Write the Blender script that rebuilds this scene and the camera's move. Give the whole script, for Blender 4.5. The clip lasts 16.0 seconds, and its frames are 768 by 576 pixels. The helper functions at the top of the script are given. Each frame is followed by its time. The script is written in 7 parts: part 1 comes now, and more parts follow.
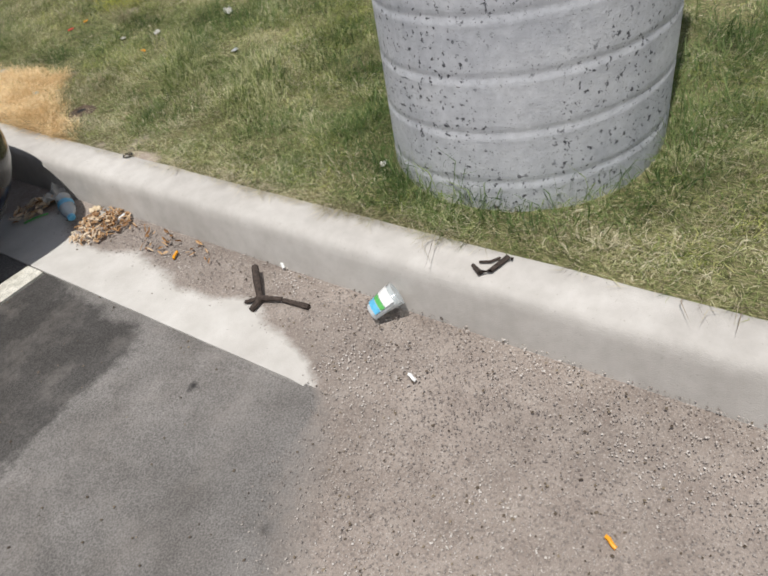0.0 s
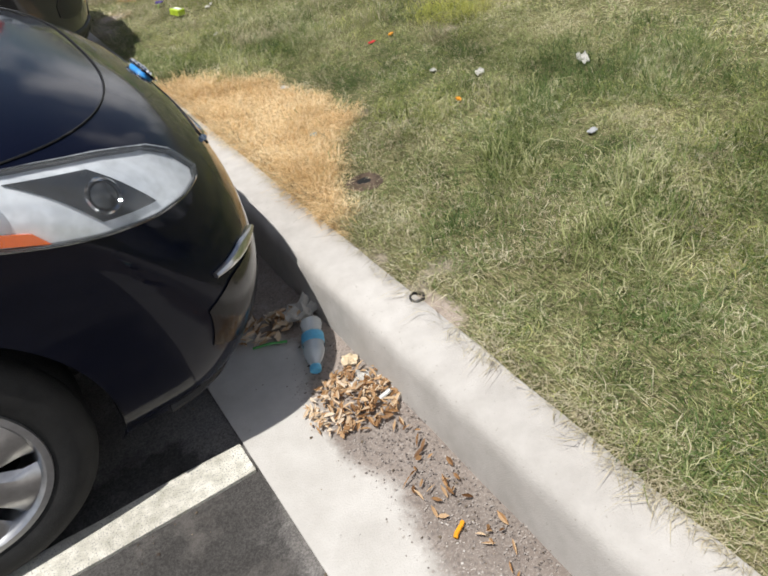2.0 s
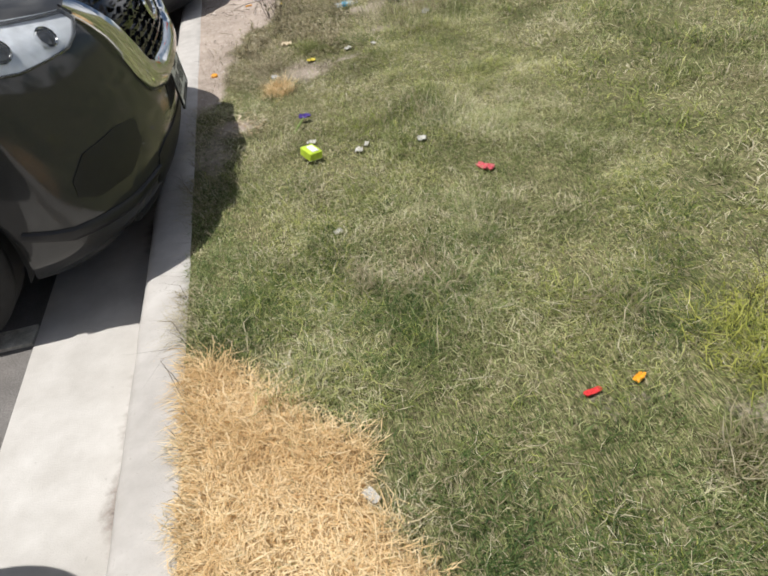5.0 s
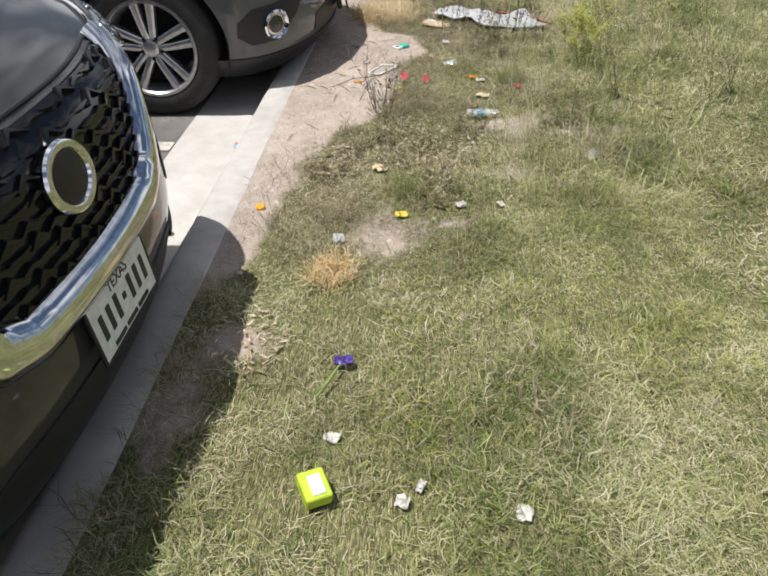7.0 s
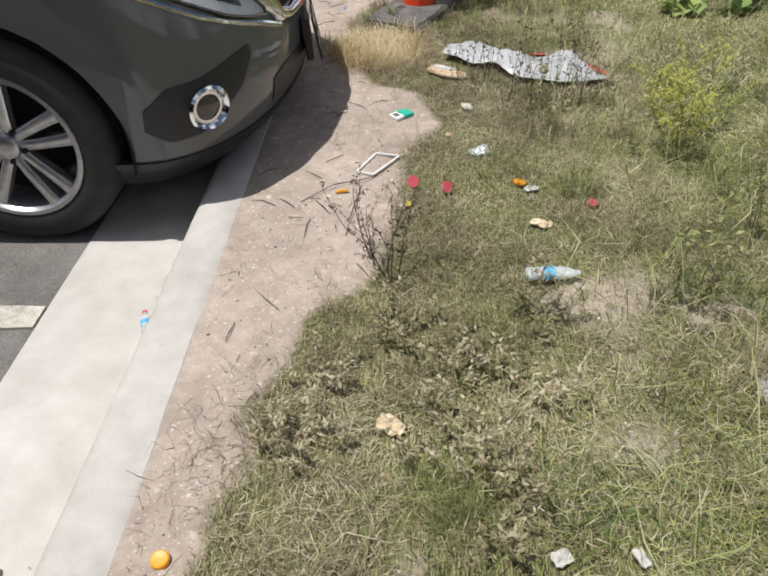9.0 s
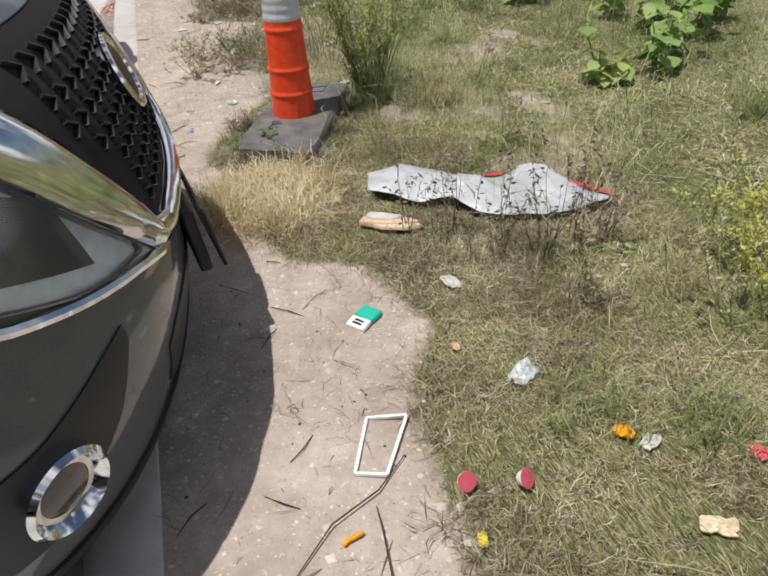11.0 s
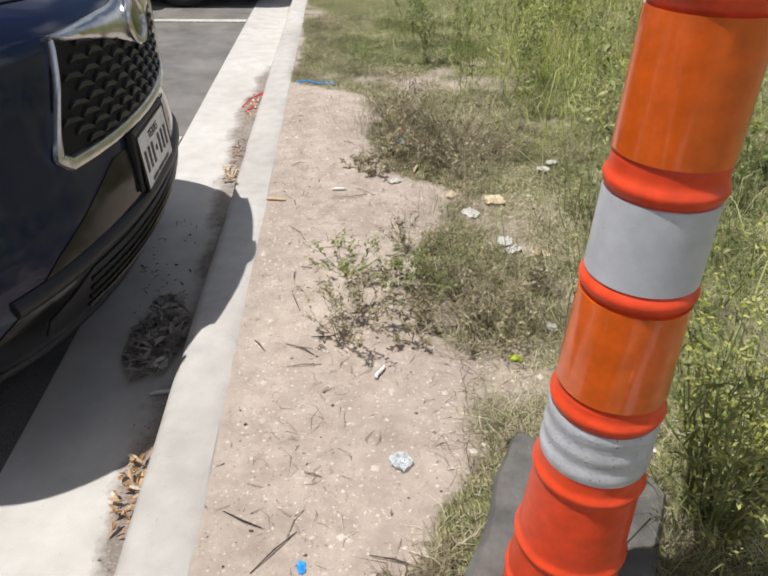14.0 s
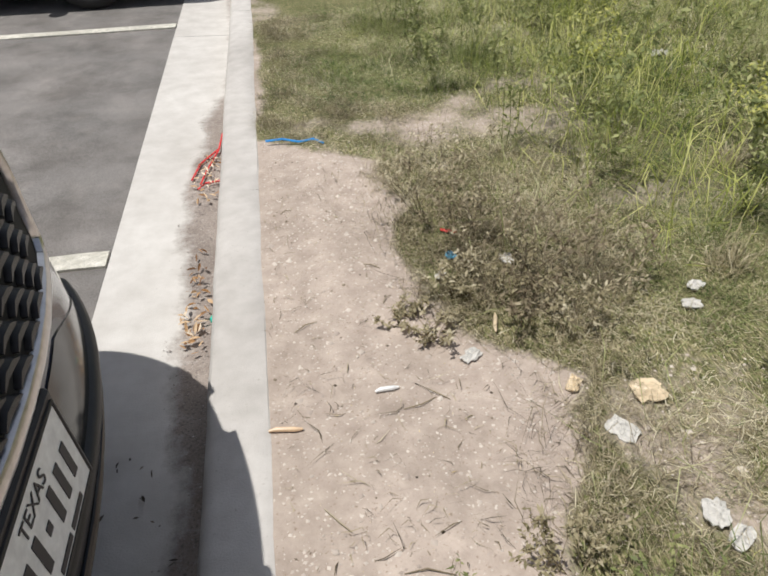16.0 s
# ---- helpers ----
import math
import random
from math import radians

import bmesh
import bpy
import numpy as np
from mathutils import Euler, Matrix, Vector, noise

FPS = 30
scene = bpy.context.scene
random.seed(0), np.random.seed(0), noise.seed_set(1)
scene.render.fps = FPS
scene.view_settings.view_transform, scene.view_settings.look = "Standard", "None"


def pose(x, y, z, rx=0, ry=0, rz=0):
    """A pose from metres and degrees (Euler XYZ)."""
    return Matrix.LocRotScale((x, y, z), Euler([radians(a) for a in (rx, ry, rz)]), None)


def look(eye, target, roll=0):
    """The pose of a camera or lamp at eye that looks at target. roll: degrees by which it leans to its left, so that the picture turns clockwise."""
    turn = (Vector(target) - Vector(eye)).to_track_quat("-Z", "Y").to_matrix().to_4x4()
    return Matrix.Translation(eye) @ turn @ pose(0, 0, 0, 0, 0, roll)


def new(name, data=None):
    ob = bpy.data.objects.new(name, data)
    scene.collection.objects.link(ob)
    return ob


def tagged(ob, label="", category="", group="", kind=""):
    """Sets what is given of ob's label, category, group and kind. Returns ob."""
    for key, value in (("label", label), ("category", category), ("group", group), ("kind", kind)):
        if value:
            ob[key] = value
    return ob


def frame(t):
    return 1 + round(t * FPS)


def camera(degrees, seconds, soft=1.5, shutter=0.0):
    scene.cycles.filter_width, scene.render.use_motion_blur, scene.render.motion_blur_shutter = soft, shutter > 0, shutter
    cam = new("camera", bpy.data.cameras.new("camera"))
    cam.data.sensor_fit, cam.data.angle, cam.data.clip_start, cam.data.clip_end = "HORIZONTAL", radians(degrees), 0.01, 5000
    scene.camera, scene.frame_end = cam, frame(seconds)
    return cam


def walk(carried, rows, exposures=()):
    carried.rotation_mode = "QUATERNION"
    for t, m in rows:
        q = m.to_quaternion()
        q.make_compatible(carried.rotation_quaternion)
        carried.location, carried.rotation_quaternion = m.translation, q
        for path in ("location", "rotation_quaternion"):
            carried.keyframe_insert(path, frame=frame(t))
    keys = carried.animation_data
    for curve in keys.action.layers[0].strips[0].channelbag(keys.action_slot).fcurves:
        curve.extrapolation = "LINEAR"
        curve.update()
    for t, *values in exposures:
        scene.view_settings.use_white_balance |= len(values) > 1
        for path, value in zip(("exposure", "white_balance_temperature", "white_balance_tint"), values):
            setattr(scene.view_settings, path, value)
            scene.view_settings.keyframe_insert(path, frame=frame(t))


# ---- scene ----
cam = camera(60.5, 16.0, 1.9)
PATH = [
    (0, (-1.32, 1.806, 1.345), (-0.175, 2.794, 0.037), -11.8),
    (0.5, (-1.273, 2.115, 1.359), (-0.213, 3.168, 0.029), -11.4),
    (1, (-1.091, 2.42, 1.34), (-0.134, 3.611, 0.049), -11.5),
    (1.5, (-0.917, 2.709, 1.296), (-0.085, 4.012, 0.028), -11.2),
    (2, (-0.692, 2.992, 1.279), (0.019, 4.374, 0.02), -10.6),
    (2.5, (-0.43, 3.227, 1.256), (0.167, 4.661, -0.004), -9.9),
    (3, (-0.255, 3.536, 1.206), (0.297, 4.983, -0.059), -9.2),
    (3.5, (-0.079, 3.851, 1.218), (0.497, 5.269, -0.07), -8.3),
    (4, (0.164, 4.204, 1.254), (0.671, 5.636, -0.047), -6.6),
    (4.5, (0.265, 4.498, 1.325), (0.595, 6.011, 0.059), -7.6),
    (4.7, (0.325, 4.648, 1.353), (0.571, 6.204, 0.121), -9.0),
    (6.8, (0.68, 6.32, 1.366), (0.596, 7.912, 0.159), -2.7),
    (7, (0.722, 6.478, 1.395), (0.594, 8.079, 0.202), -2.1),
    (7.5, (0.72, 6.856, 1.352), (0.576, 8.452, 0.155), -0.9),
    (8, (0.673, 7.248, 1.359), (0.552, 8.828, 0.138), -0.2),
    (8.5, (0.658, 7.664, 1.376), (0.543, 9.226, 0.133), -0.3),
    (8.7, (0.622, 7.81, 1.366), (0.525, 9.362, 0.107), -0.6),
    (10.8, (0.178, 9.165, 1.265), (0.579, 10.715, 0.067), -3.5),
    (11, (0.219, 9.295, 1.272), (0.665, 10.849, 0.095), -3.0),
    (11.5, (0.323, 9.631, 1.312), (0.816, 11.214, 0.193), -1.5),
    (12, (0.399, 9.998, 1.299), (0.952, 11.576, 0.202), -0.7),
    (12.5, (0.481, 10.363, 1.278), (1.0, 11.952, 0.18), 0.9),
    (13, (0.479, 10.678, 1.322), (0.796, 12.322, 0.227), 1.8),
    (13.5, (0.363, 11.042, 1.335), (0.554, 12.707, 0.243), 1.6),
    (14, (0.301, 11.438, 1.31), (0.419, 13.108, 0.215), 1.1),
    (14.5, (0.233, 11.783, 1.343), (0.299, 13.442, 0.228), 0.2),
    (15, (0.086, 12.069, 1.33), (0.163, 13.686, 0.155), -0.6),
    (15.5, (0.067, 12.448, 1.283), (0.232, 14.019, 0.057), -0.2),
    (16, (0.108, 12.807, 1.337), (0.353, 14.388, 0.137), -1.6),
]
walk(cam, [(t, look(eye, target, roll)) for t, eye, target, roll in PATH],
     [(0, -0.1), (1.5, -0.02), (3, 0.22), (4.5, 0.02), (7.5, 0.2), (8.7, 0.02), (11, -0.02), (12.5, -0.08), (13.5, 0.05), (14, 0.08), (14.5, 0.0), (15.5, 0.12), (16, -0.05)])


# ---------------------------------------------------------------- light
SUN_DIR = Vector((0.305, 0.05, -1.0)).normalized()
world = bpy.data.worlds.new("sky")
scene.world = world
world.use_nodes = True
wn, wl = world.node_tree.nodes, world.node_tree.links
sky = wn.new("ShaderNodeTexSky")
sky.sky_type, sky.sun_disc = "NISHITA", False
sky.sun_elevation = math.asin(-SUN_DIR.z)
sky.sun_rotation = math.atan2(-SUN_DIR.x, -SUN_DIR.y)
cloud_at = wn.new("ShaderNodeTexCoord")
cloud = wn.new("ShaderNodeTexNoise")
cloud.inputs["Scale"].default_value, cloud.inputs["Detail"].default_value = 3.2, 7
cloud_edge = wn.new("ShaderNodeValToRGB")
cloud_edge.color_ramp.elements[0].position, cloud_edge.color_ramp.elements[1].position = 0.47, 0.64
cloud_mix = wn.new("ShaderNodeMix")
cloud_mix.data_type = "RGBA"
cloud_mix.inputs["B"].default_value = (17, 17, 17.5, 1)
wl.new(cloud_at.outputs["Generated"], cloud.inputs["Vector"])
wl.new(cloud.outputs[0], cloud_edge.inputs[0])
wl.new(cloud_edge.outputs[0], cloud_mix.inputs["Factor"])
wl.new(sky.outputs[0], cloud_mix.inputs["A"])
wl.new(cloud_mix.outputs["Result"], wn["Background"].inputs[0])
wn["Background"].inputs[1].default_value = 0.055
sun = new("sun", bpy.data.lights.new("sun", "SUN"))
sun.data.energy, sun.data.angle, sun.data.color = 4.4, radians(0.53), (1.0, 0.98, 0.945)
sun.matrix_world = look((-6, 0, 18), Vector((-6, 0, 18)) + SUN_DIR)

# ---------------------------------------------------------------- materials


def shader(name, rough=0.6, metal=0.0, spec=0.5, coat=0.0, bump=0.0, bump_scale=200.0, trans=0.0, ior=1.45, alpha=1.0):
    """A Principled material; returns material, its node tree, the Principled node."""
    m = bpy.data.materials.new(name)
    m.use_nodes = True
    t = m.node_tree
    p = t.nodes["Principled BSDF"]
    p.inputs["Roughness"].default_value, p.inputs["Metallic"].default_value = rough, metal
    p.inputs["Specular IOR Level"].default_value, p.inputs["Coat Weight"].default_value = spec, coat
    p.inputs["Coat Roughness"].default_value = 0.03
    p.inputs["Transmission Weight"].default_value, p.inputs["IOR"].default_value = trans, ior
    p.inputs["Alpha"].default_value = alpha
    if bump:
        n, b = t.nodes.new("ShaderNodeTexNoise"), t.nodes.new("ShaderNodeBump")
        n.inputs["Scale"].default_value, n.inputs["Detail"].default_value = bump_scale, 6
        b.inputs["Strength"].default_value, b.inputs["Distance"].default_value = bump, 0.004
        t.links.new(place(t), n.inputs["Vector"])
        t.links.new(n.outputs[0], b.inputs["Height"])
        t.links.new(b.outputs[0], p.inputs["Normal"])
    return m, t, p


def place(t):
    g = t.nodes.get("where") or t.nodes.new("ShaderNodeNewGeometry")
    g.name = "where"
    return g.outputs["Position"]


def noise_ramp(t, scale, stops, detail=6, rough=0.6):
    n, r = t.nodes.new("ShaderNodeTexNoise"), t.nodes.new("ShaderNodeValToRGB")
    n.inputs["Scale"].default_value, n.inputs["Detail"].default_value, n.inputs["Roughness"].default_value = scale, detail, rough
    t.links.new(place(t), n.inputs["Vector"])
    t.links.new(n.outputs[0], r.inputs[0])
    e = r.color_ramp.elements
    while len(e) < len(stops):
        e.new(0.5)
    for k, (at, c) in zip(e, stops):
        k.position, k.color = at, (*c, 1)
    return r.outputs[0]


def blend(t, fac, a, b, mode="MIX"):
    m = t.nodes.new("ShaderNodeMix")
    m.data_type, m.blend_type = "RGBA", mode
    for key, v in (("Factor", fac), ("A", a), ("B", b)):
        if isinstance(v, (int, float)):
            m.inputs[key].default_value = v
        elif isinstance(v, tuple):
            m.inputs[key].default_value = (*v, 1)
        else:
            t.links.new(v, m.inputs[key])
    return m.outputs["Result"]


def attribute(t, name):
    a = t.nodes.new("ShaderNodeAttribute")
    a.attribute_name = name
    return a.outputs["Fac"]


def ragged(t, fac, scale, amount, hard, detail=5):
    """An attribute's soft edge broken up by fine noise and sharpened."""
    n, a, b = t.nodes.new("ShaderNodeTexNoise"), t.nodes.new("ShaderNodeMath"), t.nodes.new("ShaderNodeMath")
    n.inputs["Scale"].default_value, n.inputs["Detail"].default_value, n.inputs["Roughness"].default_value = scale, detail, 0.7
    t.links.new(place(t), n.inputs["Vector"])
    a.operation, a.inputs[1].default_value = "MULTIPLY_ADD", amount
    t.links.new(n.outputs[0], a.inputs[0])
    t.links.new(fac, a.inputs[2])
    b.operation, b.use_clamp = "MULTIPLY_ADD", True
    b.inputs[1].default_value, b.inputs[2].default_value = hard, 0.5 - hard * (0.5 + amount / 2)
    t.links.new(a.outputs[0], b.inputs[0])
    return b.outputs[0]


def surface(name, dark, light, scale=30.0, rough=0.7, bump=0.3, bump_scale=200.0, speck=None, **kw):
    """Two-scale mottled material."""
    m, t, p = shader(name, rough, bump=bump, bump_scale=bump_scale, **kw)
    c = noise_ramp(t, scale, [(0.32, dark), (0.68, light)])
    big = noise_ramp(t, scale / 12, [(0.3, (0.8, 0.79, 0.78)), (0.7, (1.12, 1.12, 1.12))])
    c = blend(t, 1.0, c, big, "MULTIPLY")
    if speck:
        s = noise_ramp(t, scale * 9, [(speck[0], (0, 0, 0)), (speck[0] + 0.05, (1, 1, 1))], 2)
        c = blend(t, s, c, speck[1])
    t.links.new(c, p.inputs["Base Color"])
    return m


def plain(name, color, rough=0.5, bump=0.0, bump_scale=200.0, **kw):
    m, t, p = shader(name, rough, bump=bump, bump_scale=bump_scale, **kw)
    k = noise_ramp(t, 40, [(0.3, tuple(v * 0.82 for v in color)), (0.7, tuple(min(v * 1.12, 1) for v in color))])
    t.links.new(k, p.inputs["Base Color"])
    return m


def blades(name, stops, trans=0.35):
    """Leaf and grass material: each blade takes its own colour, in patches."""
    m, t, p = shader(name, 0.55, spec=0.25)
    g = t.nodes.new("ShaderNodeNewGeometry")
    n = t.nodes.new("ShaderNodeTexNoise")
    n.inputs["Scale"].default_value, n.inputs["Detail"].default_value = 3.0, 6
    a = t.nodes.new("ShaderNodeMath")
    a.operation = "MULTIPLY_ADD"
    a.inputs[1].default_value = 0.8
    s = t.nodes.new("ShaderNodeMath")
    s.operation, s.inputs[1].default_value, s.inputs[2].default_value = "MULTIPLY_ADD", 2.1, -0.95
    r = t.nodes.new("ShaderNodeValToRGB")
    t.links.new(g.outputs["Position"], n.inputs["Vector"])
    t.links.new(n.outputs[0], s.inputs[0])
    t.links.new(g.outputs["Random Per Island"], a.inputs[0])
    t.links.new(s.outputs[0], a.inputs[2])
    t.links.new(a.outputs[0], r.inputs[0])
    e = r.color_ramp.elements
    while len(e) < len(stops):
        e.new(0.5)
    for k, (at, c) in zip(e, stops):
        k.position, k.color = at, (*c, 1)
    t.links.new(r.outputs[0], p.inputs["Base Color"])
    tr, mix = t.nodes.new("ShaderNodeBsdfTranslucent"), t.nodes.new("ShaderNodeMixShader")
    mix.inputs[0].default_value = trans
    t.links.new(r.outputs[0], tr.inputs[0])
    t.links.new(p.outputs[0], mix.inputs[1])
    t.links.new(tr.outputs[0], mix.inputs[2])
    t.links.new(mix.outputs[0], t.nodes["Material Output"].inputs["Surface"])
    return m


def paint(name, color, flake, coat_ior=1.5):
    m, t, p = shader(name, 0.4, metal=0.0, spec=0.05, coat=1.0)
    c = noise_ramp(t, 900, [(0.35, color), (0.7, flake)], 2)
    dust = noise_ramp(t, 7, [(0.45, (0, 0, 0)), (0.8, (0.008, 0.008, 0.008))])
    t.links.new(blend(t, dust, c, (0.3, 0.27, 0.23)), p.inputs["Base Color"])
    wipe = noise_ramp(t, 5, [(0.3, (0.02, 0.02, 0.02)), (0.8, (0.12, 0.12, 0.12))])
    t.links.new(wipe, p.inputs["Coat Roughness"])
    p.inputs["Coat IOR"].default_value = coat_ior
    return m


CHROME = plain("chrome", (0.75, 0.76, 0.78), 0.09, metal=1.0)
SATIN = plain("satin_metal", (0.6, 0.6, 0.61), 0.28, metal=1.0)
ALLOY = plain("alloy", (0.55, 0.55, 0.56), 0.3, metal=0.85)
BLACK = plain("black_plastic", (0.018, 0.018, 0.02), 0.45, bump=0.15, bump_scale=700)
GLOSS_BLACK = plain("gloss_black", (0.01, 0.01, 0.011), 0.12)
UNDER = plain("underbody", (0.012, 0.012, 0.012), 0.9)
RUBBER = surface("rubber", (0.016, 0.016, 0.016), (0.03, 0.029, 0.028), 25, 0.75, 0.4, 300)


def thin_clear(name, tint, gloss_rough, haze, bump=0.0):
    """A thin clear sheet: see-through, with a mirror gloss at its face and a little milky haze."""
    m, t, p = shader(name, gloss_rough, bump=bump, bump_scale=60)
    p.inputs["Base Color"].default_value = (*tint, 1)
    see, gloss, fr = t.nodes.new("ShaderNodeBsdfTransparent"), t.nodes.new("ShaderNodeBsdfGlossy"), t.nodes.new("ShaderNodeFresnel")
    m1, m2 = t.nodes.new("ShaderNodeMixShader"), t.nodes.new("ShaderNodeMixShader")
    see.inputs[0].default_value = (*tint, 1)
    gloss.inputs["Roughness"].default_value = gloss_rough
    fr.inputs[0].default_value = 1.4
    if bump:
        m2.inputs[0].default_value = 0.12
    m1.inputs[0].default_value = haze
    t.links.new(see.outputs[0], m1.inputs[1])
    t.links.new(p.outputs[0], m1.inputs[2])
    if not bump:
        t.links.new(fr.outputs[0], m2.inputs[0])
    t.links.new(m1.outputs[0], m2.inputs[1])
    t.links.new(gloss.outputs[0], m2.inputs[2])
    t.links.new(m2.outputs[0], t.nodes["Material Output"].inputs["Surface"])
    return m


GLASS = thin_clear("clear_glass", (0.96, 0.98, 0.99), 0.02, 0.03)
CAR_GLASS = plain("tinted_glass", (0.012, 0.014, 0.015), 0.03)
LENS = plain("lamp_lens", (0.8, 0.82, 0.85), 0.2, metal=0.15, coat=1.0)
LENS_DARK = plain("lamp_bezel", (0.03, 0.032, 0.035), 0.2, coat=1.0)
AMBER = plain("amber_lens", (0.9, 0.16, 0.01), 0.2, coat=1.0)
PLATE = plain("plate_white", (0.72, 0.73, 0.72), 0.35)
INK = plain("plate_ink", (0.02, 0.02, 0.025), 0.5)
KERB = surface("kerb_concrete", (0.45, 0.423, 0.392), (0.54, 0.513, 0.48), 14, 0.85, 0.35, 260, (0.68, (0.36, 0.33, 0.29)))
HOLE_DARK = plain("hole_dark", (0.13, 0.13, 0.14), 0.95)
SLAB = surface("base_block", (0.085, 0.08, 0.075), (0.17, 0.16, 0.148), 13, 0.92, 0.7, 160, (0.7, (0.22, 0.2, 0.175)))
LINE = surface("road_paint", (0.42, 0.4, 0.33), (0.74, 0.71, 0.63), 30, 0.8, 0.5, 300, (0.58, (0.25, 0.24, 0.23)))
ORANGE = plain("orange_plastic", (0.83, 0.075, 0.022), 0.38)
ORANGE_BAND = plain("orange_sheeting", (0.8, 0.13, 0.012), 0.25, coat=0.6)
SCUFFED_BAND = surface("scuffed_sheeting", (0.5, 0.51, 0.55), (0.66, 0.67, 0.7), 25, 0.4, 0.3, 200, (0.67, (0.16, 0.07, 0.07)))
WHITE_BAND = surface("white_sheeting", (0.55, 0.56, 0.6), (0.68, 0.69, 0.73), 25, 0.3, 0.1, 400, (0.73, (0.25, 0.1, 0.09)))
GREEN_GRASS = blades("green_grass_blades", [(0.05, (0.075, 0.11, 0.03)), (0.35, (0.21, 0.25, 0.08)), (0.6, (0.39, 0.415, 0.18)), (0.9, (0.64, 0.61, 0.38))])
DRY_GRASS = blades("dry_grass_blades", [(0.1, (0.25, 0.22, 0.125)), (0.5, (0.42, 0.365, 0.23)), (0.9, (0.64, 0.575, 0.42))])
DARK_GRASS = blades("dark_grass_blades", [(0.1, (0.045, 0.085, 0.022)), (0.5, (0.11, 0.175, 0.05)), (0.9, (0.27, 0.33, 0.13))])
BRIGHT_GRASS = blades("yellow_green_blades", [(0.1, (0.2, 0.25, 0.05)), (0.5, (0.4, 0.43, 0.11)), (0.9, (0.66, 0.64, 0.27))])
PALE_GRASS = blades("bleached_blades", [(0.1, (0.3, 0.26, 0.16)), (0.45, (0.56, 0.5, 0.34)), (0.9, (0.8, 0.74, 0.56))])
BROWN_GRASS = blades("brown_blades", [(0.1, (0.09, 0.075, 0.05)), (0.5, (0.22, 0.18, 0.115)), (0.9, (0.42, 0.36, 0.25))])
GOLD_GRASS = blades("golden_grass_blades", [(0.1, (0.62, 0.44, 0.22)), (0.5, (0.82, 0.63, 0.36)), (0.9, (0.92, 0.78, 0.52))])
WEED = blades("weed_leaves", [(0.1, (0.17, 0.2, 0.075)), (0.6, (0.31, 0.34, 0.135)), (0.95, (0.52, 0.52, 0.25))])
BROAD = blades("broad_leaves", [(0.1, (0.14, 0.23, 0.06)), (0.6, (0.27, 0.39, 0.12)), (0.95, (0.45, 0.52, 0.2))])
YELLOW_TIPS = blades("yellow_tips", [(0.1, (0.32, 0.34, 0.07)), (0.5, (0.5, 0.5, 0.12)), (0.95, (0.65, 0.62, 0.22))])
DRY_STEM = blades("dry_stems", [(0.1, (0.16, 0.125, 0.08)), (0.6, (0.3, 0.25, 0.16)), (0.95, (0.46, 0.4, 0.28))], 0.15)
STRAW = blades("straw_blades", [(0.1, (0.45, 0.35, 0.18)), (0.5, (0.66, 0.54, 0.32)), (0.9, (0.82, 0.72, 0.5))])
DEAD = blades("dead_stems", [(0.1, (0.055, 0.04, 0.03)), (0.6, (0.13, 0.1, 0.07)), (0.95, (0.25, 0.2, 0.14))], 0.1)
GREY_TWIG = blades("grey_twigs", [(0.1, (0.2, 0.19, 0.2)), (0.6, (0.4, 0.38, 0.38)), (0.95, (0.6, 0.57, 0.55))], 0.1)
LEAF_DRY = blades("dry_leaves", [(0.1, (0.16, 0.08, 0.035)), (0.45, (0.42, 0.24, 0.11)), (0.75, (0.62, 0.45, 0.28)), (0.95, (0.75, 0.64, 0.5))], 0.15)
LEAF_PALE = blades("pale_husks", [(0.1, (0.3, 0.22, 0.13)), (0.5, (0.55, 0.44, 0.28)), (0.95, (0.75, 0.66, 0.5))], 0.2)
STONE = blades("stones", [(0.1, (0.16, 0.135, 0.12)), (0.5, (0.3, 0.265, 0.24)), (0.8, (0.42, 0.375, 0.335)), (1.0, (0.56, 0.52, 0.48))], 0.0)
SOIL_STONE = blades("soil_stones", [(0.1, (0.36, 0.3, 0.255)), (0.5, (0.46, 0.395, 0.34)), (0.9, (0.58, 0.515, 0.45))], 0.0)
GREY_LEAF = blades("grey_leaves", [(0.1, (0.14, 0.12, 0.105)), (0.5, (0.34, 0.295, 0.255)), (0.95, (0.62, 0.56, 0.5))], 0.1)
BARK = surface("bark", (0.03, 0.022, 0.018), (0.085, 0.062, 0.05), 90, 0.9, 0.8, 400)
PAPER = plain("paper", (0.54, 0.52, 0.48), 0.8, 0.6, 90)
SACK = surface("sack_film", (0.38, 0.39, 0.41), (0.53, 0.535, 0.55), 9, 0.35, 0.6, 70)
FILM = thin_clear("clear_plastic", (0.9, 0.94, 0.95), 0.12, 0.45, 0.6)
SOIL_DARK = surface("dug_soil", (0.07, 0.05, 0.035), (0.16, 0.115, 0.08), 60, 0.95, 0.8, 300)
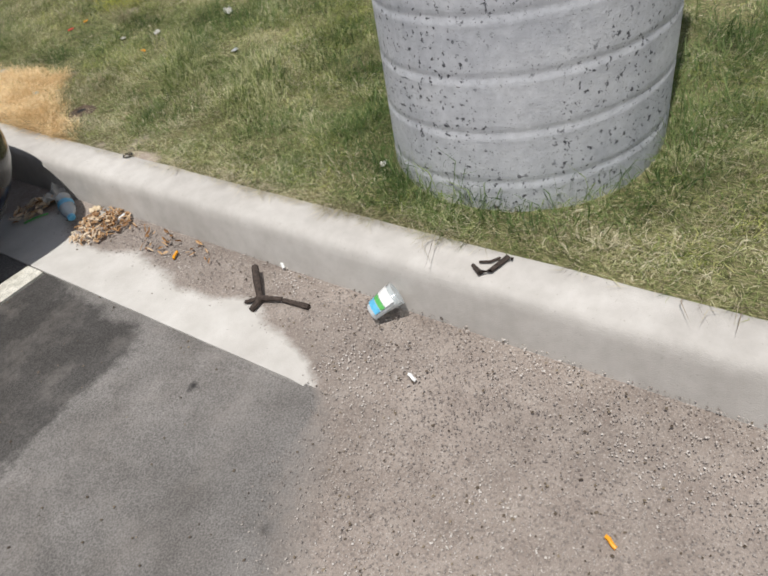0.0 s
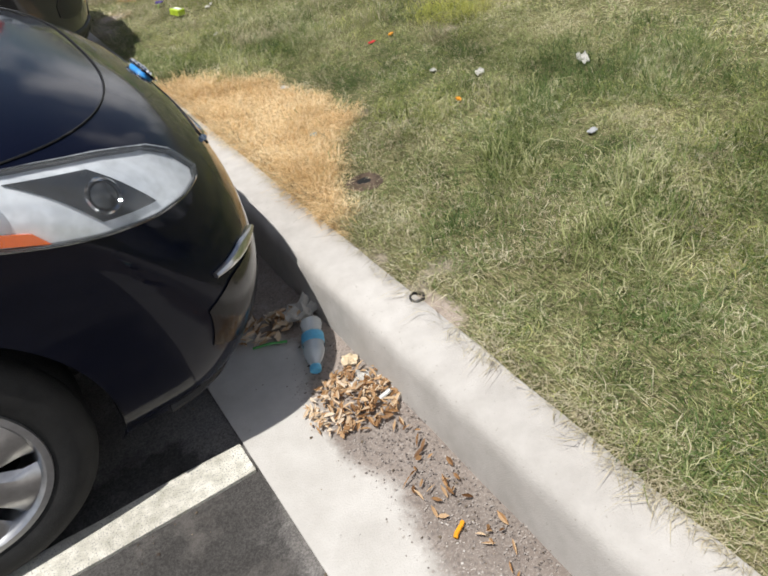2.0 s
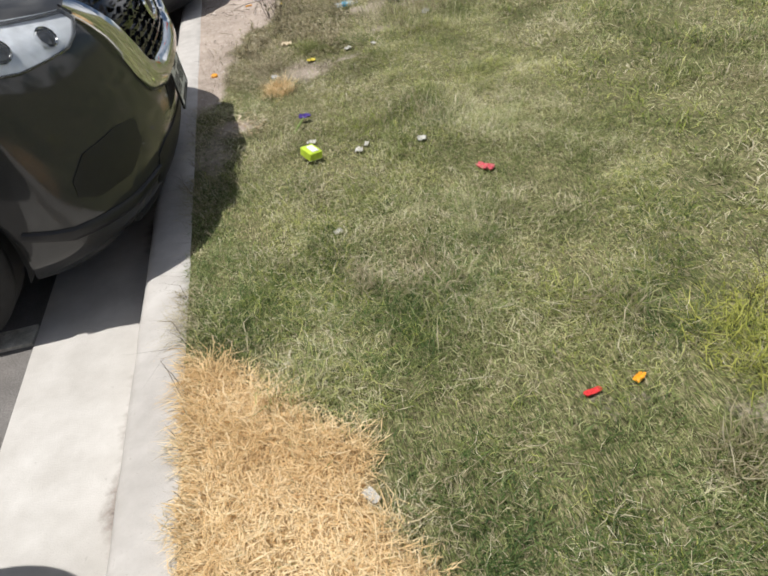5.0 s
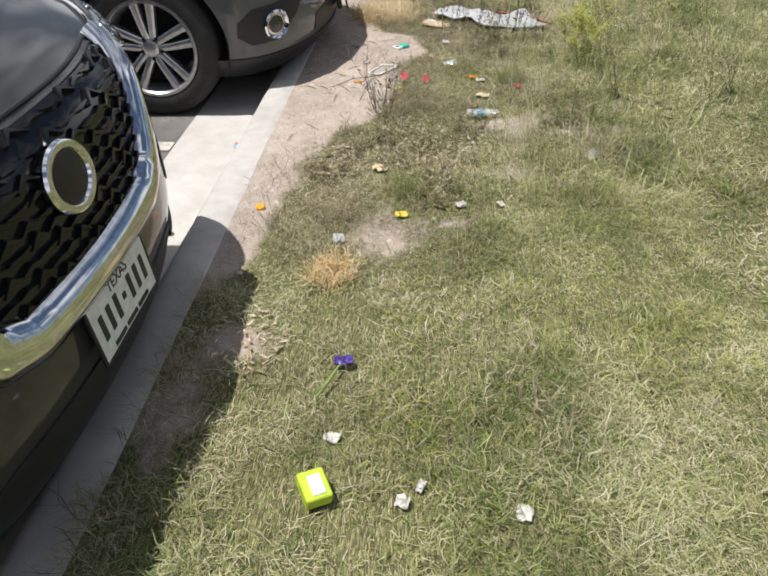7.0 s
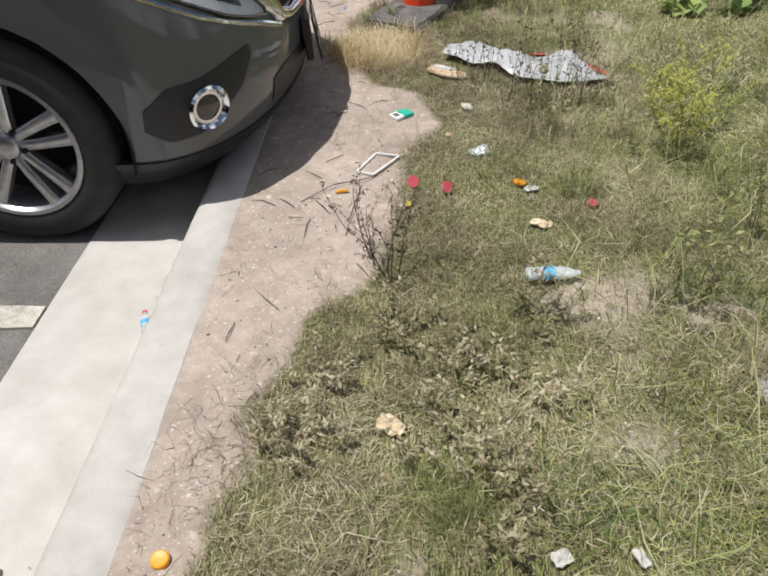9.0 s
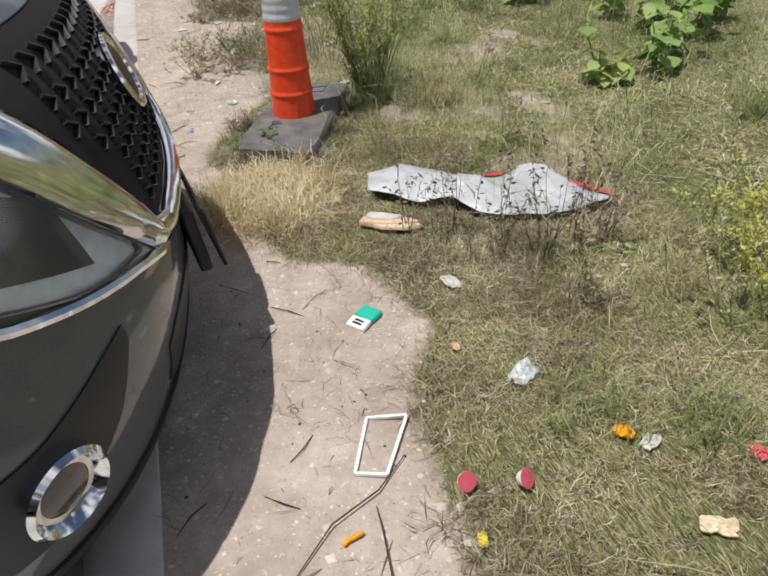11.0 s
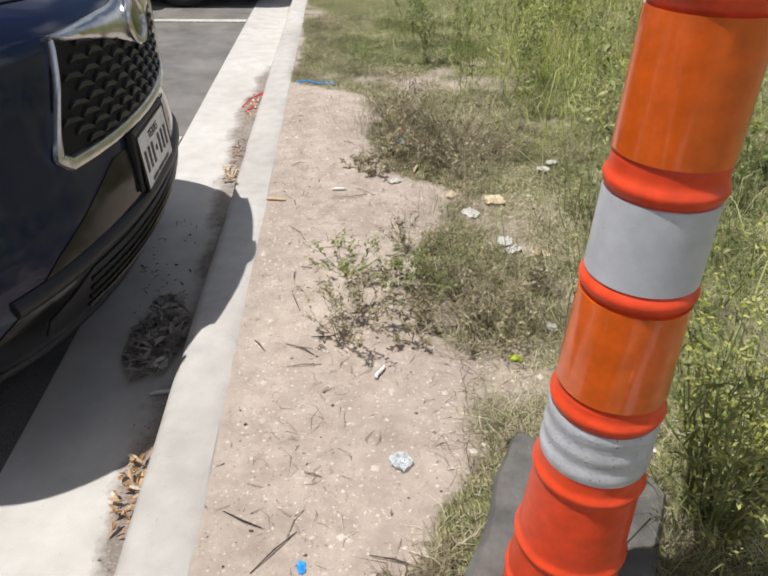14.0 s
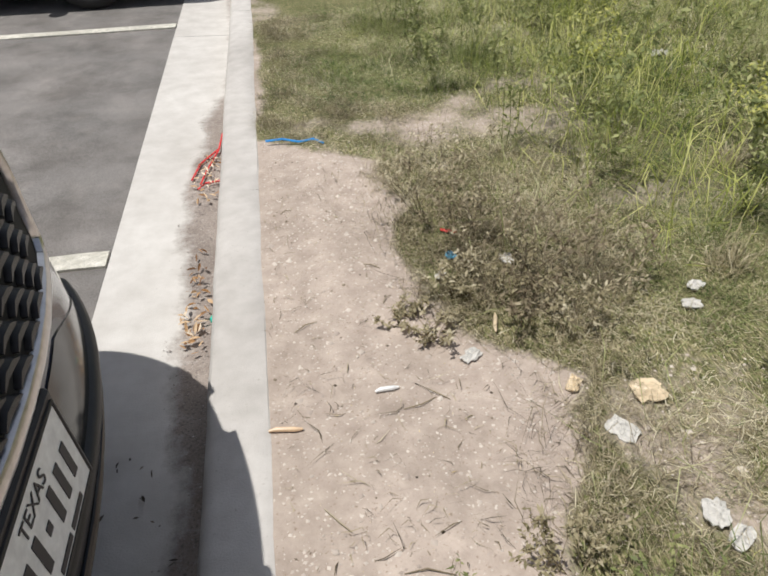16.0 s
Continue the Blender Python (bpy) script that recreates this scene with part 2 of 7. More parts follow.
HUES = {n: plain("plastic_" + n, c, 0.4, 0.2, 120) for n, c in dict(
    red=(0.7, 0.05, 0.05), blue=(0.04, 0.3, 0.75), cyan=(0.12, 0.45, 0.68), teal=(0.02, 0.45, 0.33), lime=(0.5, 0.66, 0.05), purple=(0.1, 0.06, 0.3),
    amber=(0.85, 0.36, 0.02), yellow=(0.66, 0.53, 0.07), pink=(0.62, 0.1, 0.13), white=(0.8, 0.8, 0.78), green=(0.1, 0.42, 0.1), tan=(0.62, 0.5, 0.34),
    black=(0.015, 0.015, 0.016), wood=(0.66, 0.47, 0.3)).items()}

# ---------------------------------------------------------------- mesh helpers


def mesh_from(name, verts, faces, mat, smooth=True):
    me = bpy.data.meshes.new(name)
    me.from_pydata([tuple(v) for v in verts], [], faces)
    me.materials.append(mat)
    if smooth:
        me.polygons.foreach_set("use_smooth", [True] * len(me.polygons))
        me.set_sharp_from_angle(angle=radians(38))
    me.update()
    return me


def tri_mesh(name, verts, tris, mat, smooth=False):
    """Large meshes from arrays of triangles."""
    me = bpy.data.meshes.new(name)
    verts, tris = np.asarray(verts, np.float32), np.asarray(tris, np.int32)
    me.vertices.add(len(verts))
    me.vertices.foreach_set("co", verts.ravel())
    me.loops.add(tris.size)
    me.loops.foreach_set("vertex_index", tris.ravel())
    me.polygons.add(len(tris))
    me.polygons.foreach_set("loop_start", np.arange(0, tris.size, 3, dtype=np.int32))
    me.materials.append(mat)
    if smooth:
        me.polygons.foreach_set("use_smooth", np.ones(len(tris), bool))
    me.update(calc_edges=True)
    me.validate()
    return me


def part(name, data, mat=None, parent=None, label=""):
    """One mesh object under a thing or part. data: a bmesh, a mesh or (verts, faces)."""
    if isinstance(data, tuple):
        data = mesh_from(name, data[0], data[1], mat)
    elif isinstance(data, bmesh.types.BMesh):
        me = bpy.data.meshes.new(name)
        data.to_mesh(me)
        data.free()
        me.materials.append(mat)
        data = me
    ob = new(name, data)
    if parent:
        ob.parent = parent
    return tagged(ob, label) if label else ob


def thing(name, x, y, z, turn, label, category, group=""):
    ob = new(name)
    ob.empty_display_size = 0.05
    ob.matrix_world = pose(x, y, z, 0, 0, turn)
    return tagged(ob, label, category, group)


def single(name, data, mat, m, label, category, group=""):
    ob = part(name, data, mat)
    ob.matrix_world = m
    return tagged(ob, label, category, group)


def grid_faces(n, m, closed=False):
    """Quads of an n by m grid of vertices, row by row; closed joins the last column to the first."""
    out = []
    for i in range(n - 1):
        for j in range(m if closed else m - 1):
            k = (j + 1) % m
            out.append((i * m + j, i * m + k, (i + 1) * m + k, (i + 1) * m + j))
    return out


def lathe(profile, n=40, cap=True):
    """profile: (radius, z) pairs, turned about z."""
    v = [(r * math.cos(2 * math.pi * j / n), r * math.sin(2 * math.pi * j / n), z) for r, z in profile for j in range(n)]
    f = grid_faces(len(profile), n, True)
    if cap:
        f += [tuple(range(n))[::-1], tuple(range((len(profile) - 1) * n, len(profile) * n))]
    return v, f


def tube(points, radius, n=6):
    """A tapering tube along points; radius is a number or a list."""
    pts = [Vector(p) for p in points]
    rad = radius if isinstance(radius, (list, tuple)) else [radius] * len(pts)
    v = []
    for i, p in enumerate(pts):
        d = (pts[min(i + 1, len(pts) - 1)] - pts[max(i - 1, 0)]).normalized()
        a = d.orthogonal().normalized()
        b = d.cross(a)
        v += [p + rad[i] * (a * math.cos(2 * math.pi * j / n) + b * math.sin(2 * math.pi * j / n)) for j in range(n)]
    return v, grid_faces(len(pts), n, True) + [tuple(range(n))[::-1], tuple(range((len(pts) - 1) * n, len(pts) * n))]


def join(*pieces):
    v, f = [], []
    for a, b in pieces:
        k = len(v)
        v += list(a)
        f += [tuple(i + k for i in q) for q in b]
    return v, f


def slab(outline, z0, z1, bevel=0.0):
    """A prism over an outline of (x, y), its top edge bevelled."""
    n = len(outline)
    c = Vector((sum(p[0] for p in outline) / n, sum(p[1] for p in outline) / n))
    rows = [(z0, 0), (z1 - bevel, 0), (z1, bevel)] if bevel else [(z0, 0), (z1, 0)]
    v = []
    for z, inset in rows:
        for p in outline:
            d = c - Vector(p)
            q = Vector(p) + (d.normalized() * inset if d.length else d)
            v.append((q.x, q.y, z))
    return v, grid_faces(len(rows), n, True) + [tuple(range(n))[::-1], tuple(range((len(rows) - 1) * n, len(rows) * n))]


def brick(sx, sy, sz, bevel=0.002):
    bm = bmesh.new()
    bmesh.ops.create_cube(bm, size=1, matrix=Matrix.Translation((0, 0, sz / 2)) @ Matrix.Diagonal((sx, sy, sz, 1)))
    bmesh.ops.bevel(bm, geom=bm.edges[:], offset=bevel, segments=1, affect="EDGES")
    return bm


def rough(x, y, scale, seed=0.0):
    return noise.noise(Vector((x * scale, y * scale, seed)))


def crumpled(sx, sy, height, seed, rings=6, n=22):
    """A crumpled, torn sheet with thickness, for paper and film."""
    r = random.Random(seed)
    ax, ay = r.uniform(0, 9), r.uniform(0, 9)
    torn = [0.86 + 0.16 * r.random() - (0.2 if r.random() < 0.1 else 0) for _ in range(n)]
    top = [(0.0, 0.0, height * 0.7)]
    for i in range(1, rings + 1):
        for j in range(n):
            a, k = 2 * math.pi * j / n, i / rings
            q = k * (1 + (torn[j] - 1) * k)
            x, y = q * math.cos(a), q * math.sin(a)
            square = 1 / max(abs(math.cos(a)), abs(math.sin(a))) ** 0.7
            fold = abs(rough(x + ax, y + ay, 2.3, seed)) + 0.6 * abs(rough(x + ay, y - ax, 5.0, seed + 2))
            z = height * (0.9 * fold + 0.12 * (1 - k)) + 0.002 + 0.12 * height * r.random() * (k > 0.9)
            top.append((x * square * sx / 2, y * square * sy / 2, z))
    low = [(x, y, max(z - 0.0035, 0.0)) for x, y, z in top]
    m = len(top)
    f = [(0, 1 + j, 1 + (j + 1) % n) for j in range(n)]
    f += [(1 + i * n + j, 1 + (i + 1) * n + j, 1 + (i + 1) * n + (j + 1) % n, 1 + i * n + (j + 1) % n) for i in range(rings - 1) for j in range(n)]
    e = 1 + (rings - 1) * n
    rim = [(e + j, m + e + j, m + e + (j + 1) % n, e + (j + 1) % n) for j in range(n)]
    return top + low, f + [tuple(m + k for k in q)[::-1] for q in f] + rim


# ---------------------------------------------------------------- ground, road, kerb
STALL_LINES = (4.09, 6.8, 9.53, 12.25, 14.94, 18.05)
COLUMN_AT, COLUMN_R = (0.625, 2.69), 0.46
BARE_Y = (-9, 8.0, 8.35, 8.9, 9.3, 9.5, 10.0, 10.6, 10.9, 11.1, 11.5, 11.9, 12.15, 12.5, 12.83, 12.95, 13.25, 13.6, 13.9, 14.05, 14.3, 14.7, 15.2, 15.35, 15.55, 30)
BARE_X = (-1, -0.05, 0.08, 0.08, 0.25, 0.42, 0.56, 0.67, 0.58, 0.3, 0.2, 0.3, 0.4, 0.62, 0.66, 0.56, 0.55, 0.62, 0.74, 0.58, 0.46, 0.4, 0.46, 0.25, 0.0, -0.1)
GOLD_Y = (4.4, 4.6, 4.86, 5.1, 5.24, 5.4, 5.74, 5.89, 6.15, 6.35, 6.5)
GOLD_X = (-0.1, 0.02, 0.2, 0.34, 0.47, 0.43, 0.43, 0.41, 0.25, 0.02, -0.1)


def fbm(x, y, scale, seed):
    """Smooth value noise on arrays."""
    r = np.random.RandomState(seed).rand(64, 64)
    total = 0
    for k in range(3):
        u, v = x * scale * 2 ** k + 17.3 * k, y * scale * 2 ** k + 5.1 * k
        i, j = np.floor(u).astype(int), np.floor(v).astype(int)
        fu, fv = u - i, v - j
        fu, fv = fu * fu * (3 - 2 * fu), fv * fv * (3 - 2 * fv)
        a, b = r[i % 64, j % 64], r[(i + 1) % 64, j % 64]
        c, d = r[i % 64, (j + 1) % 64], r[(i + 1) % 64, (j + 1) % 64]
        total = total + ((a * (1 - fu) + b * fu) * (1 - fv) + (c * (1 - fu) + d * fu) * fv - 0.5) / 2 ** k
    return total


def blot(x, y, spots, seed, soft=0.5):
    """Soft uneven patches, 0 to 1; spots: x, y and the half widths."""
    out = 0 * x
    wob = 0.9 * fbm(x, y, 4.5, seed) + 0.5 * fbm(x, y, 14, seed + 100)
    for cx, cy, rx, ry in spots:
        out = np.maximum(out, np.clip((1 + wob - np.hypot((x - cx) / rx, (y - cy) / ry)) / soft, 0, 1))
    return out


SAND_SPOTS = ((0.0, 4.2, 0.1, 0.3), (0.1, 4.22, 0.14, 0.12), (0.62, 8.42, 0.1, 0.3), (1.62, 11.45, 0.16, 0.12), (0.2, 7.9, 0.12, 0.12), (1.5, 9.4, 0.28, 0.12), (2.1, 12.95, 0.2, 0.16), (0.5, 5.24, 0.08, 0.07), (0.85, 8.55, 0.12, 0.08))
SPARSE_SPOTS = ((0.95, 13.45, 0.45, 0.55), (0.75, 12.75, 0.35, 0.25), (1.45, 11.9, 0.5, 0.35), (1.9, 12.7, 0.4, 0.4), (0.55, 8.55, 0.3, 0.3), (0.7, 15.6, 0.4, 0.25), (0.2, 15.65, 0.25, 0.25), (1.5, 11.2, 0.3, 0.3), (0.06, 7.6, 0.12, 0.6))
LUSH_SPOTS = ((0.4, 3.5, 0.5, 0.5), (0.3, 2.9, 0.35, 0.5), (1.2, 2.3, 0.7, 0.6), (0.75, 4.5, 0.4, 0.35), (0.85, 5.35, 0.4, 0.4), (0.1, 6.7, 0.2, 0.45), (0.7, 6.4, 0.5, 0.3), (1.0, 8.8, 0.25, 0.2), (2.3, 14.2, 0.8, 0.8), (1.9, 15.8, 0.6, 0.8), (0.5, 16.2, 0.4, 0.4))
BRIGHT_SPOTS = ((1.25, 8.7, 0.55, 0.45), (1.25, 7.9, 0.6, 0.5), (1.9, 7.6, 0.5, 0.6), (1.7, 10.3, 0.4, 0.5), (1.47, 5.8, 0.32, 0.35), (0.8, 7.6, 0.35, 0.5), (1.3, 4.0, 0.5, 0.5), (1.6, 12.0, 0.4, 0.5))
PALE_SPOTS = ((0.12, 2.3, 0.14, 0.6), (0.2, 3.2, 0.12, 0.3), (1.9, 6.5, 0.5, 0.45), (0.2, 6.2, 0.3, 0.2), (0.42, 5.75, 0.16, 0.16), (0.12, 4.65, 0.14, 0.3), (1.5, 9.42, 0.35, 0.18), (0.3, 7.85, 0.2, 0.25), (0.4, 4.2, 0.3, 0.2), (1.55, 11.4, 0.3, 0.25), (1.0, 10.15, 0.45, 0.5), (0.06, 7.4, 0.1, 0.5), (1.5, 12.3, 0.6, 0.6), (1.9, 11.3, 0.5, 0.6), (1.0, 13.6, 0.4, 0.5), (0.8, 8.0, 0.3, 0.3), (1.7, 8.3, 0.3, 0.3), (0.95, 4.9, 0.25, 0.2))
BROWN_SPOTS = ((0.35, 15.7, 0.4, 0.25), (0.7, 11.3, 0.3, 0.25), (1.1, 10.75, 0.35, 0.25), (0.45, 9.1, 0.4, 0.45), (0.85, 9.3, 0.35, 0.25), (1.42, 9.5, 0.3, 0.12), (2.6, 7.0, 0.35, 0.35), (1.2, 12.2, 0.2, 0.22), (0.85, 10.6, 0.3, 0.35), (0.75, 14.4, 0.25, 0.35), (0.6, 13.2, 0.35, 0.3), (0.35, 8.6, 0.25, 0.25), (0.95, 12.9, 0.35, 0.3))


def clump(x, y):
    """Hand-sized clumps and the gaps between them."""
    return fbm(x, y, 8.5, 74) + 0.5 * fbm(x, y, 22, 75)


def bare(x, y):
    """How bare the soil is, 0 to 1."""
    edge = np.interp(y, BARE_Y, BARE_X) + 0.16 * fbm(x, y, 3.5, 3)
    near = np.clip((edge - x) / 0.09 + 0.5, 0, 1)
    patchy = np.clip((fbm(x, y, 1.9, 8) - 0.2) * 4, 0, 1) * np.clip((y - 8.0) / 1.0, 0, 1) * np.clip(1.7 - x * 0.75, 0, 1)
    lawn = np.clip((fbm(x, y, 1.4, 11) - 0.5) * 4, 0, 0.5) * np.clip((8.6 - y), 0, 1)
    return np.clip(np.maximum.reduce([near, patchy * 0.8, lawn, 0.85 * blot(x, y, SAND_SPOTS, 12, 1.0), 0.62 * blot(x, y, SPARSE_SPOTS, 14, 0.9)]), 0, 1)


def gold(x, y):
    e = np.interp(y, GOLD_Y, GOLD_X) + 0.12 * fbm(x, y, 4, 5)
    return np.clip((e - x) / 0.1 + 0.5, 0, 1) * (y > 4.3) * (y < 6.55)


def height(x, y):
    return 0.147 + 0.03 * fbm(x, y, 1.1, 21) * np.clip(x / 0.25, 0, 1) + 0.008 * fbm(x, y, 9, 22) * np.clip(x / 0.1, 0, 1) + 0.03 * np.clip((x - 0.3) / 2.5, 0, 1)


def sheet(name, xs, ys, zf, mat, attributes):
    gx, gy = np.meshgrid(xs, ys, indexing="ij")
    v = np.stack([gx.ravel(), gy.ravel(), zf(gx, gy).ravel()], 1)
    me = mesh_from(name, v.tolist(), grid_faces(len(xs), len(ys)), mat)
    for key, fn in attributes.items():
        me.attributes.new(key, "FLOAT", "POINT").data.foreach_set("value", fn(gx, gy).ravel().astype(np.float32))
    return new(name, me)


def spread(a, b, step, far_a, far_b):
    """Coordinates dense from a to b, then wider out to far_a and far_b."""
    mid = np.arange(a, b + step / 2, step)
    out = [a - step * 1.6 ** k for k in range(1, 40) if a - step * 1.6 ** k > far_a]
    out2 = [b + step * 1.6 ** k for k in range(1, 40) if b + step * 1.6 ** k < far_b]
    return np.array(([far_a] if far_a < a else []) + out[::-1] + list(mid) + out2 + ([far_b] if far_b > b else []))


def fibres(t, turn, fine, lo, hi):
    """Straw-like streaks along one direction, 0 to 1."""
    m, n, r = t.nodes.new("ShaderNodeMapping"), t.nodes.new("ShaderNodeTexNoise"), t.nodes.new("ShaderNodeValToRGB")
    m.inputs["Rotation"].default_value[2] = radians(turn)
    m.inputs["Scale"].default_value = (fine, fine / 9, fine / 4)
    n.inputs["Scale"].default_value, n.inputs["Detail"].default_value, n.inputs["Distortion"].default_value = 1.0, 2, 0.6
    r.color_ramp.elements[0].position, r.color_ramp.elements[1].position = lo, hi
    t.links.new(place(t), m.inputs["Vector"])
    t.links.new(m.outputs[0], n.inputs["Vector"])
    t.links.new(n.outputs[0], r.inputs[0])
    return r.outputs[0]


SOIL, st, sp = shader("soil", 0.95, spec=0.2, bump=0.7, bump_scale=90)
dirt = noise_ramp(st, 14, [(0.3, (0.34, 0.283, 0.243)), (0.7, (0.5, 0.428, 0.372))], 8, 0.7)
dirt = blend(st, 1.0, dirt, noise_ramp(st, 3.4, [(0.3, (0.76, 0.74, 0.71)), (0.7, (1.12, 1.1, 1.08))], 7, 0.65), "MULTIPLY")
dirt = blend(st, noise_ramp(st, 120, [(0.62, (0, 0, 0)), (0.7, (0.75, 0.75, 0.75))], 3), dirt, (0.22, 0.16, 0.11))
dirt = blend(st, noise_ramp(st, 75, [(0.66, (0, 0, 0)), (0.7, (0.8, 0.8, 0.8))], 2), dirt, (0.62, 0.56, 0.49))
thatch = noise_ramp(st, 25, [(0.3, (0.035, 0.038, 0.016)), (0.7, (0.1, 0.09, 0.045))])
for turn, hue in ((15, (0.17, 0.19, 0.075)), (75, (0.27, 0.24, 0.135)), (130, (0.13, 0.16, 0.055)), (170, (0.36, 0.31, 0.19)), (45, (0.2, 0.2, 0.09))):
    thatch = blend(st, fibres(st, turn, 330, 0.56, 0.66), thatch, hue)
thatch = blend(st, 1.0, thatch, noise_ramp(st, 3.0, [(0.3, (0.75, 0.8, 0.7)), (0.7, (1.25, 1.2, 1.2))]), "MULTIPLY")
thatch = blend(st, ragged(st, attribute(st, "gold"), 40, 0.6, 2.0), thatch, blend(st, fibres(st, 100, 330, 0.45, 0.6), (0.3, 0.2, 0.1), (0.6, 0.44, 0.24)))
st.links.new(blend(st, ragged(st, attribute(st, "bare"), 45, 0.9, 2.2), thatch, dirt), sp.inputs["Base Color"])
ground = sheet("ground", spread(-0.02, 3.2, 0.04, -0.02, 90), spread(1.0, 19.0, 0.05, -90, 120), height, SOIL, {"bare": bare, "gold": gold})
tagged(ground, "sandy bare soil and dry thatch behind the kerb", "ground", kind="structure")

# kerb dirt; pushed out at y 4.3-5.3 to deepen the shade under the saloon
SILT_SHADE_Y = (0, 2.2, 2.7, 2.79, 2.98, 3.4, 3.95, 4.3, 4.7, 5.3, 5.8, 9, 12, 12.4, 13.4, 14.2, 15.3, 16.2, 17, 20)
SILT_SHADE_X = (-2.2, -1.6, -0.62, -0.52, -0.44, -0.385, -0.37, -0.3, -0.52, -0.45, -0.22, -0.2, -0.2, -0.26, -0.24, -0.3, -0.34, -0.26, -0.19, -0.19)


def silt_shade(x, y):
    e = np.interp(y, SILT_SHADE_Y, SILT_SHADE_X) + 0.09 * fbm(x, y, 5, 31) + np.where(y < 2.75, 0.5, 0) * fbm(x, y, 1.2, 32)
    soft = np.where(y < 2.75, 0.55, 0.1)
    return np.clip((x - e) / soft + 0.5, 0, 1) * np.where(y < 4.2, 0.95, 0.75)


# ragged-edged area of darker asphalt from y 3.4 to the saloon's side
def dark_patch(x, y):
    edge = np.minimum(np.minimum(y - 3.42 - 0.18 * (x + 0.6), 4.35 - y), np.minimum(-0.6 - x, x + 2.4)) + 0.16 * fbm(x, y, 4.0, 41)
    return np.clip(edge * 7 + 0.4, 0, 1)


def silt_shade_colour(t):
    s = noise_ramp(t, 9, [(0.3, (0.225, 0.185, 0.16)), (0.7, (0.33, 0.285, 0.25))], 8, 0.7)
    s = blend(t, 1.0, s, noise_ramp(t, 1.6, [(0.35, (0.8, 0.79, 0.78)), (0.65, (1.14, 1.13, 1.12))]), "MULTIPLY")
    s = blend(t, noise_ramp(t, 260, [(0.55, (0, 0, 0)), (0.66, (0.7, 0.7, 0.7))], 2), s, (0.46, 0.42, 0.385))
    return blend(t, noise_ramp(t, 130, [(0.54, (0, 0, 0)), (0.64, (0.75, 0.75, 0.75))], 3), s, (0.14, 0.118, 0.105))


ASPHALT, at, ap = shader("asphalt", 0.9, spec=0.3, bump=0.6, bump_scale=240)
tar = noise_ramp(at, 210, [(0.36, (0.135, 0.127, 0.119)), (0.5, (0.195, 0.184, 0.174)), (0.66, (0.265, 0.25, 0.236))], 3)
tar = blend(at, 1.0, tar, noise_ramp(at, 1.8, [(0.3, (0.8, 0.8, 0.8)), (0.7, (1.15, 1.13, 1.12))]), "MULTIPLY")
tar = blend(at, ragged(at, attribute(at, "dark_patch"), 28, 0.9, 3.0), tar, blend(at, 1.0, tar, (0.4, 0.4, 0.4), "MULTIPLY"))
tar = blend(at, ragged(at, attribute(at, "stain"), 60, 0.8, 2.5), tar, (0.045, 0.043, 0.042))
tar = blend(at, noise_ramp(at, 6, [(0.5, (0, 0, 0)), (0.7, (0.32, 0.32, 0.32))], 8, 0.72), tar, (0.3, 0.27, 0.245))
tar = blend(at, 1.0, tar, noise_ramp(at, 3.3, [(0.35, (0.72, 0.71, 0.7)), (0.6, (1.05, 1.05, 1.05))], 6, 0.65), "MULTIPLY")
at.links.new(blend(at, ragged(at, attribute(at, "silt_shade"), 30, 0.5, 2.0), tar, silt_shade_colour(at)), ap.inputs["Base Color"])
road = sheet("road", spread(-2.9, -0.55, 0.03, -90, -0.55), spread(0.5, 5.0, 0.03, -90, 120), lambda x, y: -0.004 + 0.006 * fbm(x, y, 0.8, 51), ASPHALT, {"silt_shade": silt_shade, "dark_patch": dark_patch, "stain": lambda x, y: blot(x, y, ((-0.94, 2.74, 0.045, 0.03), (-0.94, 2.63, 0.05, 0.06), (-1.06, 3.22, 0.035, 0.025), (-0.72, 3.1, 0.03, 0.02), (-1.5, 2.9, 0.06, 0.04)), 43, 0.7)})
tagged(road, "worn grey asphalt of the car park with dark stains", "road", kind="structure")

GUTTER, ut, up = shader("gutter_concrete", 0.85, spec=0.3, bump=0.4, bump_scale=220)
con = noise_ramp(ut, 9, [(0.3, (0.49, 0.465, 0.43)), (0.7, (0.6, 0.575, 0.54))])
con = blend(ut, 1.0, con, noise_ramp(ut, 1.5, [(0.3, (0.88, 0.87, 0.86)), (0.7, (1.06, 1.06, 1.06))]), "MULTIPLY")
con = blend(ut, noise_ramp(ut, 45, [(0.68, (0, 0, 0)), (0.75, (0.5, 0.5, 0.5))]), con, (0.28, 0.26, 0.24))
ut.links.new(blend(ut, ragged(ut, attribute(ut, "silt_shade"), 26, 0.7, 2.4), con, silt_shade_colour(ut)), up.inputs["Base Color"])
JOINTS = (-20, 17.75, 24, 70)
